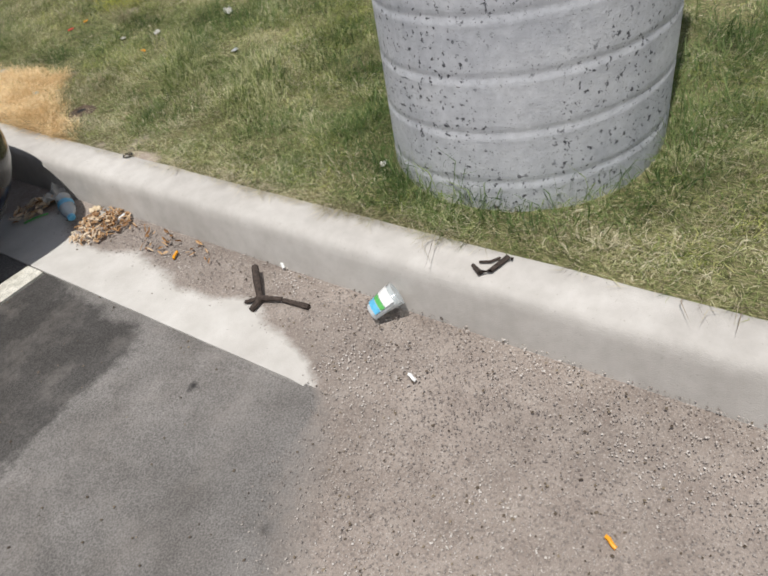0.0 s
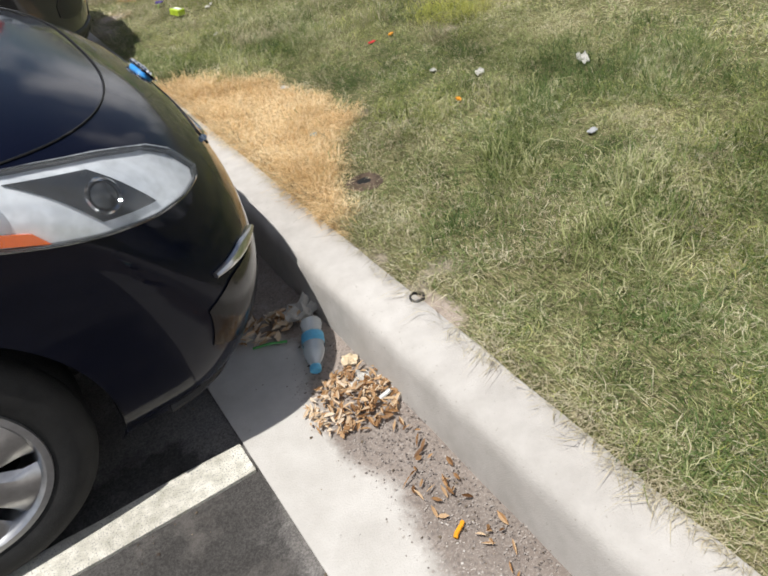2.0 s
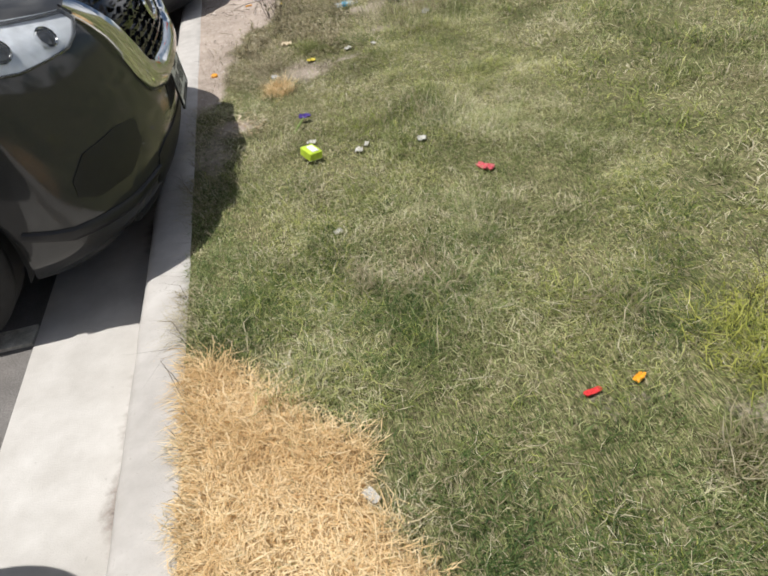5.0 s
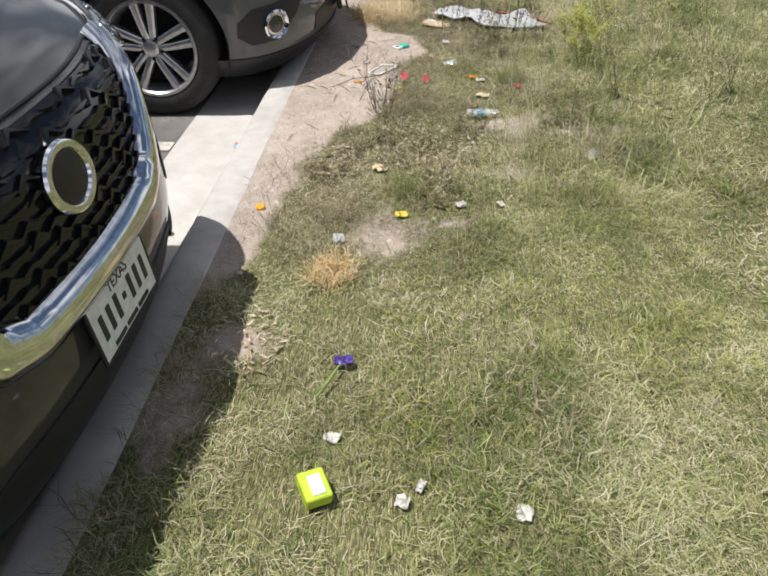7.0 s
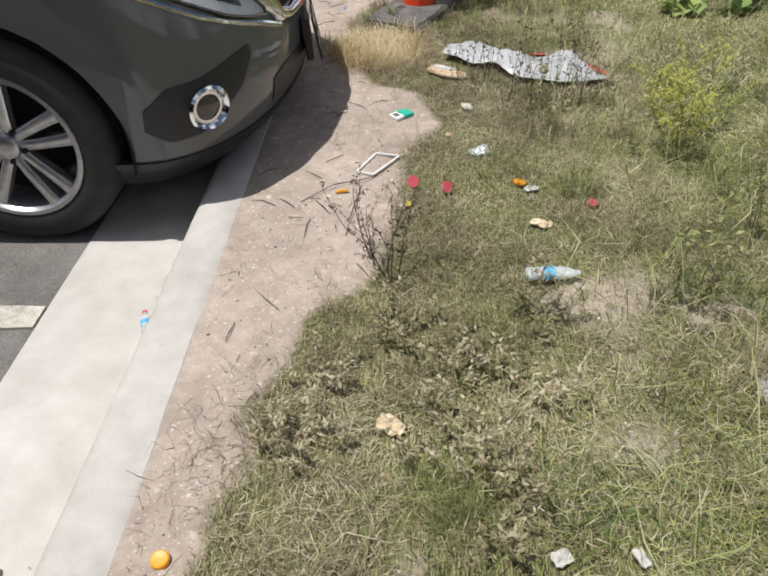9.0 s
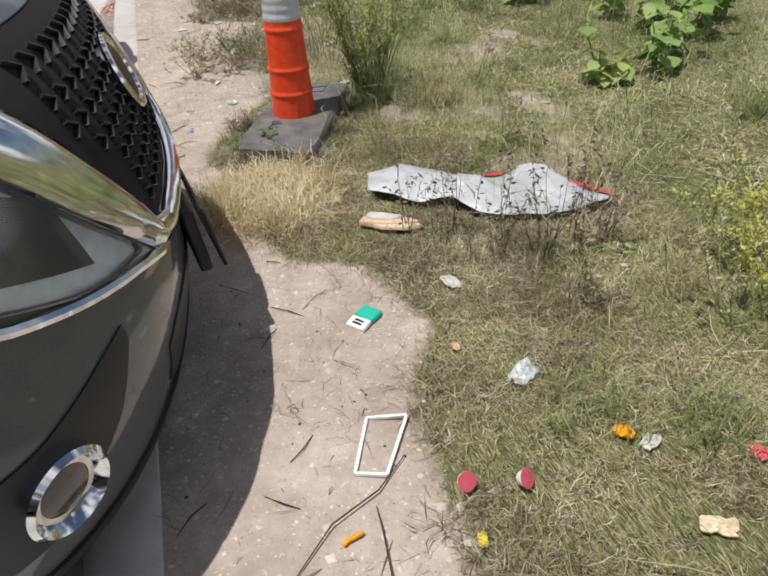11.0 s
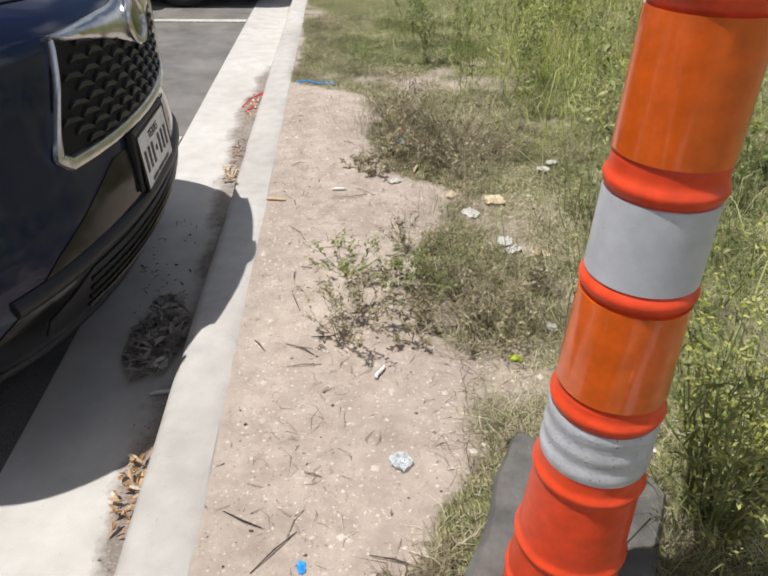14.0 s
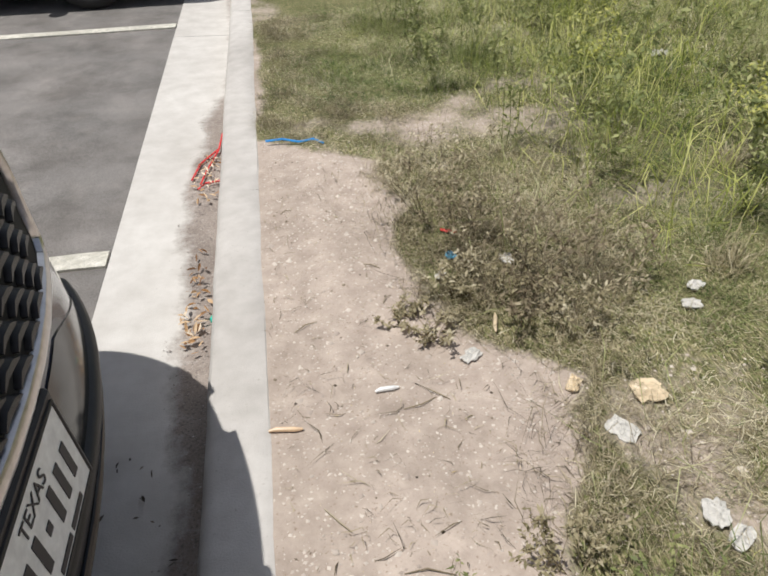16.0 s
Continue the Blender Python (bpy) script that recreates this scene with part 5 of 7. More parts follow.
# crumpled papers and wrappers: x, y, long, wide, height, turn, material, label
SCRAPS = [
    (0.28, 3.07, 0.04, 0.03, 0.015, 20, PAPER, "small white paper scrap in the grass"),
    (1.348, 4.837, 0.12, 0.06, 0.03, 15, PAPER, "crumpled white paper lying on the lawn"),
    (1.03, 5.11, 0.05, 0.07, 0.03, 70, PAPER, "crumpled white tissue on the lawn"),
    (0.949, 5.328, 0.035, 0.03, 0.012, 0, PAPER, "small white paper scrap in the grass"),
    (0.408, 5.736, 0.055, 0.03, 0.015, -30, PAPER, "torn white paper in dry grass"),
    (0.97, 5.86, 0.06, 0.02, 0.01, 10, HUES["red"], "dark red wrapper in the grass"),
    (1.089, 5.865, 0.05, 0.025, 0.012, 0, HUES["amber"], "orange wrapper scrap in the grass"),
    (1.095, 6.995, 0.085, 0.05, 0.025, 60, HUES["pink"], "crumpled red and white wrapper on the lawn"),
    (0.501, 6.781, 0.035, 0.04, 0.012, 10, PAPER, "small pale scrap in the grass"),
    (0.499, 7.53, 0.05, 0.04, 0.012, 10, PAPER, "small pale scrap in the grass"),
    (0.675, 7.348, 0.045, 0.04, 0.016, 80, PAPER, "white paper scrap in the grass"),
    (0.715, 7.39, 0.045, 0.022, 0.012, 30, PAPER, "white paper scrap in the grass"),
    (0.935, 7.325, 0.05, 0.045, 0.014, 0, PAPER, "white paper scrap in the grass"),
    (0.267, 5.205, 0.032, 0.036, 0.016, 30, HUES["cyan"], "bright blue plastic scrap on golden grass"),
    (0.808, 4.975, 0.025, 0.035, 0.02, 15, HUES["amber"], "small orange wrapper in the grass"),
    (0.94, 4.41, 0.05, 0.03, 0.012, 5, SACK, "pale blue plastic scrap in the grass"),
    (0.523, 8.99, 0.06, 0.09, 0.025, 15, HUES["tan"], "torn tan paper among dry weeds"),
    (0.849, 8.667, 0.04, 0.05, 0.02, 30, PAPER, "white scrap in dry grass"),
    (0.997, 8.669, 0.05, 0.03, 0.012, 0, PAPER, "pale scrap in dry grass"),
    (0.627, 8.604, 0.06, 0.05, 0.015, 40, HUES["yellow"], "faded yellow wrapper among weeds"),
    (0.411, 8.438, 0.05, 0.07, 0.02, 10, SACK, "grey plastic film scrap in the grass"),
    (1.42, 9.1, 0.12, 0.06, 0.015, 20, SACK, "pale plastic film on dry grass"),
    (0.735, 10.459, 0.035, 0.025, 0.014, 20, HUES["wood"], "pinkish scrap beside the grass"),
    (0.847, 10.312, 0.07, 0.1, 0.045, 10, FILM, "crumpled clear plastic wrapper in the weeds"),
    (0.965, 10.073, 0.06, 0.04, 0.02, -10, HUES["amber"], "orange and yellow snack wrapper"),
    (1.0, 10.03, 0.06, 0.04, 0.02, 30, PAPER, "white wrapper piece beside an orange wrapper"),
    (1.19, 9.93, 0.045, 0.045, 0.02, 10, HUES["pink"], "pink and blue wrapper in the weeds"),
    (0.571, 9.939, 0.04, 0.025, 0.012, 0, HUES["yellow"], "yellow paper scrap on bare soil"),
    (0.83, 10.72, 0.09, 0.05, 0.02, 0, PAPER, "white paper scrap in dry grass"),
    (1.0, 9.82, 0.09, 0.05, 0.02, 0, HUES["tan"], "pale torn cardboard in dry grass"),
    (0.985, 12.47, 0.06, 0.05, 0.02, 0, PAPER, "white paper beside the post base"),
    (0.905, 12.46, 0.03, 0.025, 0.015, 0, HUES["yellow"], "yellow wrapper by the post base"),
    (0.205, 12.225, 0.035, 0.022, 0.012, 20, HUES["blue"], "small blue wrapper on bare soil"),
    (0.42, 12.47, 0.06, 0.06, 0.03, 20, FILM, "clear plastic piece on bare soil"),
    (0.583, 14.477, 0.04, 0.045, 0.022, 40, HUES["cyan"], "bright blue plastic scrap at the weeds' edge"),
    (0.61, 14.62, 0.07, 0.015, 0.012, -30, HUES["red"], "red plastic strip at the weeds' edge"),
    (0.524, 14.38, 0.05, 0.03, 0.015, 0, PAPER, "white scrap on bare soil"),
    (0.876, 13.475, 0.085, 0.065, 0.022, 0, PAPER, "torn white paper at the weeds' edge"),
    (0.796, 13.72, 0.1, 0.07, 0.022, 17, PAPER, "torn white paper at the weeds' edge"),
    (0.905, 13.816, 0.1, 0.09, 0.022, 34, HUES["tan"], "torn pale cardboard at the weeds' edge"),
    (0.742, 13.875, 0.07, 0.04, 0.022, 51, HUES["tan"], "torn pale cardboard at the weeds' edge"),
    (0.742, 14.413, 0.07, 0.05, 0.022, 68, PAPER, "torn white paper at the weeds' edge"),
    (1.178, 14.091, 0.07, 0.05, 0.022, 85, PAPER, "torn white paper at the weeds' edge"),
    (0.522, 14.025, 0.05, 0.08, 0.022, 12, PAPER, "torn white paper at the weeds' edge"),
    (2.137, 16.096, 0.14, 0.1, 0.05, 30, PAPER, "crumpled white paper in tall weeds"),
    (1.239, 14.174, 0.07, 0.05, 0.02, 30, PAPER, "white paper scraps in the weeds"),
    (0.894, 13.417, 0.08, 0.05, 0.015, 0, PAPER, "white paper in dry weeds"),
    (1.293, 13.62, 0.1, 0.07, 0.03, -15, FILM, "clear plastic cup piece in the grass"),
    (1.35, 13.6, 0.05, 0.05, 0.03, 0, HUES["cyan"], "pale blue plastic piece in the grass"),
    (0.764, 12.815, 0.045, 0.03, 0.025, 20, HUES["lime"], "green and white wrapper in dry weeds"),
    (0.982, 13.38, 0.09, 0.03, 0.015, -25, HUES["wood"], "reddish brown packet in dry weeds"),
    (1.082, 13.206, 0.09, 0.05, 0.02, 0, PAPER, "white paper in dry weeds"),
    (0.9, 12.95, 0.05, 0.04, 0.015, 0, PAPER, "pale paper scrap in dry weeds"),
    (-0.215, 4.47, 0.11, 0.17, 0.08, -12, PAPER, "crumpled white tissue against the kerb"),
    (-0.235, 4.12, 0.08, 0.06, 0.03, 20, PAPER, "torn white wrapper on the leaf heap"),
    (-0.215, 4.2, 0.05, 0.06, 0.02, 50, HUES["tan"], "brown paper scrap by the kerb"),
]
for i, (x, y, a, b, h, turn, m, lab) in enumerate(SCRAPS):
    turn += 37 * (i % 5)
    lay("wrapper" if m not in (PAPER, FILM, SACK) else ("paper_scrap" if m is PAPER else "plastic_film"), crumpled(a * 0.85, b * 0.85, h * 0.8, i + 1), m, x, y, turn, lab, "litter", clear=max(a, b) * 0.55)

# boxes, caps and small parts
box = thing("lime_box", 0.48, 7.36, floor_at(0.48, 7.36) + 0.02, 28, "small lime green and white box on the grass", "box")
part("carton", brick(0.06, 0.075, 0.035, 0.003), HUES["lime"], box).matrix_local = pose(0, 0, 0, 8, 6, 0)
part("white_panel", brick(0.03, 0.05, 0.002, 0.0005), HUES["white"], box).matrix_local = pose(0.006, -0.008, 0.0345, 8, 6, 0)
CLEAR.append((0.48, 7.36, 0.06))
pack = thing("cigarette_pack", 0.548, 10.655, floor_at(0.548, 10.655), 38, "crushed teal and white cigarette pack on bare soil", "cigarette pack")
part("teal_half", brick(0.05, 0.06, 0.018, 0.003), HUES["teal"], pack).matrix_local = pose(0.022, 0, 0, 0, 4, 0)
part("white_half", brick(0.042, 0.058, 0.016, 0.003), HUES["white"], pack).matrix_local = pose(-0.024, 0, 0, 0, -3, 4)
part("label_bars", join(*[slab([(-0.036 + 0.012 * i, -0.015), (-0.03 + 0.012 * i, -0.015), (-0.03 + 0.012 * i, 0.012), (-0.036 + 0.012 * i, 0.012)], 0.014, 0.0185) for i in range(2)]), HUES["black"], pack)
flower = thing("wilted_flower", 0.5, 7.785, floor_at(0.5, 7.785) + 0.02, 10, "wilted purple flower head with a pale green stalk", "flower")
part("flower_head", crumpled(0.06, 0.034, 0.026, 77, 5, 16), HUES["purple"], flower, "crumpled purple petals")
part("stalk", tube([(-0.01, -0.012, 0.008), (-0.045, -0.07, 0.006), (-0.09, -0.14, 0.003)], [0.0025, 0.0055, 0.002], 6), BROAD, flower)
CLEAR.append((0.49, 7.77, 0.045))
for x, y, m, lab in ((0.082, 8.665, "amber", "round orange bottle cap on bare soil"), (-0.175, 14.505, "teal", "small teal bottle cap in the gutter")):
    lay("bottle_cap", lathe([(0.018, 0), (0.019, 0.003), (0.018, 0.011), (0.015, 0.013), (0.012, 0.0125)], 20), HUES[m], x, y, 0, lab, "bottle cap", tilt=8)
for x, y, hue, turn in ((0.586, 10.071, "pink", 10), (0.697, 10.038, "white", 40)):
    cup = thing("creamer_cup", x, y, floor_at(x, y) + 0.012, turn, "small red and white portion cup lying in the grass", "portion cup", "portion cups")
    part("cup", lathe([(0.011, 0.0), (0.014, 0.003), (0.018, 0.017), (0.021, 0.018)], 20), HUES["white"], cup).matrix_local = pose(0, 0, 0.012, 55, 0, 0)
    part("lid", lathe([(0.021, 0.0), (0.021, 0.0015), (0.01, 0.002)], 20), HUES["pink"], cup).matrix_local = pose(0, -0.0155, 0.0225, 55, 0, 0)
    CLEAR.append((x, y, 0.04))
edge = [(0.385, 10.165), (0.447, 10.14), (0.54, 10.282), (0.452, 10.305)]
lay("card_frame", join(*[tube([(a[0] - 0.46, a[1] - 10.22, 0.006), (b[0] - 0.46, b[1] - 10.22, 0.006)], 0.005, 4) for a, b in zip(edge, edge[1:] + edge[:1])]), HUES["white"], 0.46, 10.22, 0, "thin white plastic frame on bare soil", "plastic frame")
wood = thing("wood_piece", 0.765, 11.095, floor_at(0.765, 11.095) + 0.012, -24, "split pale wood piece lying in dry grass", "wood")
for k, (dx, dy, tall, L, mat) in enumerate(((0.0, 0.0, 0.018, 1.0, HUES["wood"]), (0.03, -0.018, 0.012, 0.8, HUES["tan"]), (-0.02, 0.016, 0.026, 0.6, PAPER))):
    pts = [(-0.1, -0.012), (-0.06, -0.024), (0.03, -0.026), (0.085, -0.014), (0.108, -0.003), (0.07, 0.02), (-0.02, 0.026), (-0.092, 0.016)]
    v, f = slab([(dx + px * L, dy + py) for px, py in pts], 0.0, tall, 0.007)
    part("split", ([(x, y, z * (0.75 + 0.5 * rough(x, y, 26, k) + 2.0 * abs(x))) for x, y, z in v], f), mat, wood)
CLEAR.append((0.765, 11.095, 0.09))

# plastic sack: folded sheet with a red band
sack = thing("plastic_sack", 1.09, 11.13, floor_at(1.09, 11.13), 0, "white plastic sack with a red band lying among weeds", "plastic sack")
top_edge = [(0.8, 11.44), (0.93, 11.45), (1.01, 11.38), (1.1, 11.27), (1.19, 11.22), (1.3, 11.23), (1.37, 11.14), (1.43, 11.06), (1.5, 10.95)]
low_edge = [(0.75, 11.3), (0.83, 11.24), (0.9, 11.15), (1.0, 11.11), (1.05, 11.02), (1.14, 10.96), (1.24, 10.92), (1.36, 10.92), (1.47, 10.93)]
nu, nv, grid = 56, 26, []
for i in range(nu):
    t = i / (nu - 1) * 8
    k = min(int(t), 7)
    a = Vector(top_edge[k]).lerp(Vector(top_edge[k + 1]), t - k)
    b = Vector(low_edge[k]).lerp(Vector(low_edge[k + 1]), t - k)
    for j in range(nv):
        s = j / (nv - 1)
        p = b.lerp(a, s)
        belly = math.sin(math.pi * s) ** 0.6 * min(1, 5 * min(i, nu - 1 - i) / nu + 0.2)
        z = 0.03 + belly * (0.012 + 0.045 * abs(rough(p.x, p.y, 5, 1)) + 0.03 * abs(rough(p.x, p.y, 11, 2))) + 0.03 * max(0.0, rough(p.x * 1.2, p.y, 4, 3)) + 0.05 * math.exp(-((p.x - 1.34) / 0.05) ** 2) * s
        grid.append((p.x - 1.09 + 0.015 * rough(p.x, p.y, 9, 8), p.y - 11.13 + 0.015 * rough(p.x, p.y, 9, 9), z))
part("film", (grid, grid_faces(nu, nv)), SACK, sack)
for x0, x1 in ((1.17, 1.24), (1.35, 1.5)):
    band = []
    for i in range(14):
        x = x0 + (x1 - x0) * i / 13
        y = float(np.interp(x, [p[0] for p in top_edge], [p[1] for p in top_edge]))
        for d, z in ((-0.025, 0.052), (0.0, 0.05), (0.012, 0.042), (0.024, 0.03)):
            band.append((x - 1.09 + 0.7 * d + 0.004 * rough(x, d, 30), y - 11.13 + d, z + 0.008 * rough(x, d, 22, 2)))
    part("red_band", (band, grid_faces(14, 4)), HUES["red"], sack, "red printed band")
CLEAR += [(x, y, 0.09) for x, y in [(0.85, 11.28), (0.98, 11.22), (1.1, 11.1), (1.2, 11.05), (1.3, 11.05), (1.38, 10.98), (0.92, 11.3)]]


def bottle(name, x, y, turn, tilt, cap_hue, label_hue, lab, squash=0.75, s=1.0):
    b = thing(name, x, y, floor_at(x, y) + 0.005 + (0.012 if x > 0 else 0), turn, lab, "bottle")
    prof = [(0.02, 0.0), (0.03, 0.004), (0.032, 0.02), (0.029, 0.05), (0.032, 0.06), (0.032, 0.1), (0.029, 0.11), (0.031, 0.13), (0.026, 0.155), (0.014, 0.18), (0.012, 0.195)]
    lay_down = pose(0, -0.1 * s, 0.03 * squash * s, -90, 0, 0)

    def flat(data):
        return [lay_down @ Vector((p[0] * s * (1 + 0.08 * rough(p[2], p[0], 30)), p[1] * squash * s, p[2] * s)) for p in data[0]], data[1]
    part("bottle_body", flat(lathe(prof, 28)), FILM, b, "dented clear plastic")
    part("bottle_label", flat(lathe([(0.0325, 0.062), (0.033, 0.065), (0.033, 0.1), (0.0325, 0.102)], 28, False)), HUES[label_hue], b)
    if cap_hue:
        part("cap", flat(lathe([(0.015, 0.185), (0.016, 0.188), (0.016, 0.203), (0.013, 0.206)], 20)), HUES[cap_hue], b)
    CLEAR.append((x, y, 0.09))
    return b


bottle("water_bottle", -0.27, 4.3, 155, 0, "cyan", "cyan", "crushed clear water bottle with a blue cap in the gutter")
bottle("flat_bottle", 0.985, 9.525, -88, 0, "", "cyan", "clear plastic bottle lying in dry grass", 0.6, 0.8)
bottle("small_bottle", -0.23, 9.494, 20, 0, "pink", "cyan", "small clear bottle by the kerb", 0.8, 0.5)
cup = thing("crushed_cup", -0.27, 2.78, 0.0, 30, "crushed clear plastic cup with a blue and green label", "plastic cup")
cv = lathe([(0.022, 0.0), (0.026, 0.003), (0.03, 0.04), (0.036, 0.085), (0.038, 0.088)], 28)
lean = pose(0, 0, 0.022, 62, 0, 20)
part("cup_wall", ([lean @ Vector((p[0] * 1.2 * (1 + 0.2 * rough(p[0] * 9, p[2], 20)), p[1] * 0.8, p[2] * 1.1)) for p in cv[0]], cv[1]), FILM, cup)
for hue, z0, z1 in (("cyan", 0.012, 0.03), ("green", 0.032, 0.045), ("white", 0.047, 0.075)):
    lv = []
    for i in range(8):
        a = math.pi * (0.1 + 0.75 * i / 7)
        for z in (z0, z1):
            r = 0.0275 + 0.11 * z
            lv.append(lean @ Vector((r * 1.23 * math.cos(a), r * 0.83 * math.sin(a) + 0.001, z * 1.1)))
    part("label_stripe", (lv, grid_faces(8, 2)), HUES[hue], cup)
ball = thing("yellow_wrapper", -0.36, 8.7, 0.004, 30, "crumpled yellow wrapper lying in the gutter", "wrapper")
part("film", crumpled(0.07, 0.06, 0.05, 91, 6, 20), HUES["yellow"], ball)
part("torn_corner", crumpled(0.035, 0.03, 0.03, 92, 4, 14), HUES["lime"], ball).matrix_local = pose(0.03, -0.015, 0.004)

# small burrow with dug soil at the lawn's edge
burrow = thing("burrow", BURROW[0], BURROW[1], floor_at(*BURROW), 0, "small dug burrow with dark soil in dry grass", "burrow")
bv = lathe([(0.075, -0.002), (0.06, 0.008), (0.045, 0.014), (0.034, 0.012), (0.024, 0.003), (0.002, 0.002)], 32)
part("soil_rim", ([(p[0] * (1 + 0.25 * rough(p[0], p[1], 22)), p[1] * (0.85 + 0.25 * rough(p[1], p[0], 25)), p[2] + 0.008 * rough(p[0], p[1], 60, 4)) for p in bv[0]], bv[1]), SOIL_DARK, burrow)
# no hole is cut; a flat near-black disc paints the shade in the mouth
part("mouth_shade", ([(p[0] * 1.2, p[1] * 0.8, p[2] + 0.006) for p in lathe([(0.027, 0.0), (0.002, 0.001)], 20)[0]], lathe([(0.027, 0.0), (0.002, 0.001)], 20)[1]), UNDER, burrow)
CLEAR.append((*BURROW, 0.085))

# twigs, strings, butts
lay("fallen_branch", join(tube([(0.102, 0.108, 0.030), (0.051, 0.055, 0.026), (0, 0, 0.014)], [0.012, 0.013, 0.011], 8), tube([(-0.030, 0.042, 0.008), (0, 0, 0.016), (0.027, -0.070, 0.014)], [0.006, 0.01, 0.007], 8),
                           tube([(0.027, -0.070, 0.010), (0.038, -0.168, 0.008)], [0.007, 0.01], 6), tube([(-0.050, -0.004, 0.008), (0, 0, 0.014)], [0.01, 0.01], 8)), BARK, -0.355, 3.155, 0, "short dark broken branch in the gutter", "branch")
lay("bark_piece", join(tube([(-0.05, 0.02, 0.008), (-0.04, -0.02, 0.01), (-0.01, -0.02, 0.01), (0.05, 0.02, 0.012), (0.06, 0.01, 0.01)], [0.006, 0.009, 0.007, 0.008, 0.006], 6), tube([(-0.03, 0.03, 0.006), (0.0, 0.02, 0.008), (0.03, 0.03, 0.006)], 0.004, 5)), BARK, -0.085, 2.47, -50, "dark bark pieces lying on the kerb", "bark")
lay("red_string", join(tube([(0.06, 0.29, 0.005), (0.05, 0.1, 0.012), (-0.03, -0.03, 0.006), (-0.06, -0.19, 0.006)], 0.0045, 5), tube([(0.11, -0.21, 0.006), (0.0, -0.24, 0.01), (-0.03, -0.28, 0.006)], 0.0045, 5), tube([(0.05, 0.1, 0.01), (0.0, -0.12, 0.008), (-0.02, -0.24, 0.006)], 0.004, 5)), HUES["red"], -0.25, 15.69, 0, "tangled red plastic string in the gutter", "string")
lay("blue_string", tube([(-0.12, 0.04, 0.006), (-0.05, 0.03, 0.014), (0.02, 0.0, 0.008), (0.08, 0.0, 0.016), (0.12, -0.03, 0.006)], 0.005, 5), HUES["blue"], 0.15, 15.43, 0, "faded blue plastic strip on bare soil", "string")
for x, y, turn, L, m, lab in ((0.031, 13.867, -6, 0.08, "wood", "dry yellow-brown seed pod beside the kerb"), (0.285, 13.946, 5, 0.06, "white", "pale seed husk on bare soil"), (0.389, 12.778, 60, 0.05, "white", "cigarette butt on bare soil"), (0.34, 10.02, 20, 0.045, "amber", "brown cigar butt on bare soil"),
                              (-0.19, 12.62, 40, 0.05, "amber", "orange cigarette butt in the gutter"), (-0.2, 12.72, 100, 0.04, "amber", "orange cigarette butt in the gutter"), (-0.23, 12.9, 10, 0.07, "white", "white paper stick in the gutter"), (-0.21, 4.03, 15, 0.06, "white", "white cigarette in the gutter"),
                              (-0.19, 3.2, 60, 0.03, "white", "pale cigarette butt in the gutter"), (-0.42, 2.55, 70, 0.03, "white", "pale cigarette butt in the gutter"), (-0.62, 1.95, 60, 0.03, "amber", "orange cigarette butt on the road"), (-0.3, 3.62, 30, 0.04, "amber", "orange cigarette butt in the gutter"), (0.62, 14.13, 75, 0.08, "tan", "dry seed pod at the weeds' edge")):
    lay("cigarette_butt" if "butt" in lab or "cigarette" in lab else "pod", tube([(-L / 2, 0, 0.006), (-L / 4, 0.002, 0.008), (L / 4, -0.001, 0.008), (L / 2, 0.0, 0.006)], [0.003, 0.006, 0.006, 0.003] if "butt" not in lab else 0.005, 8), HUES[m], x, y, turn, lab, "cigarette butt" if "butt" in lab else "litter")
for x, y, pts in ((0.36, 10.08, ((-0.16, -0.12, 0.004), (-0.05, -0.02, 0.014), (0.06, 0.03, 0.008), (0.14, 0.1, 0.004))), (0.37, 9.92, ((0.0, -0.16, 0.004), (0.01, -0.05, 0.012), (0.03, 0.1, 0.01), (0.035, 0.16, 0.004))), (0.12, 11.93, ((-0.05, -0.03, 0.004), (0.0, 0.0, 0.012), (0.04, 0.04, 0.004))), (0.2, 11.3, ((-0.05, -0.04, 0.003), (0.03, 0.0, 0.014), (0.09, 0.05, 0.004)))):
    lay("twig", tube(pts, [0.001, 0.0018, 0.0018, 0.001], 5), BARK, x, y, 0, "thin dark twig lying on bare soil", "twig")
lay("green_strip", tube([(-0.05, 0.0, 0.004), (0.0, 0.004, 0.006), (0.05, 0.0, 0.004)], 0.004, 5), HUES["green"], -0.36, 4.41, -25, "thin green plastic strip in the gutter", "plastic strip")
pipe = thing("drain_pipe_end", -0.012, 4.136, 0.135, 0, "small black pipe end sunk at the lawn's edge", "pipe")
part("pipe_wall", lathe([(0.021, 0), (0.021, 0.02), (0.017, 0.022), (0.015, 0.0)], 24, False), HUES["black"], pipe)
part("pipe_bore", lathe([(0.016, 0.004), (0.001, 0.005)], 24), HOLE_DARK, pipe)
tagged(part("leaf_bits", leaf_mesh(9, 0.12, 0.07, 0.034, 12, 0.0), DEAD, leaves), kind="stuff")
heap("leaf_heap", 300, -0.28, 4.07, 0.13, 0.11, 0.03, 3, "heap of dry brown leaves in the gutter", 0, LEAF_DRY, 0.03)
heap("shaded_leaf_heap", 70, -0.33, 4.47, 0.1, 0.06, 0.045, 4, "dry leaves under the black car's bumper")
heap("leaf_heap_under_bumper", 230, -0.3, 13.17, 0.085, 0.23, 0.055, 5, "heap of dry grey leaves in the gutter under a bumper", 0, GREY_LEAF, 0.05)
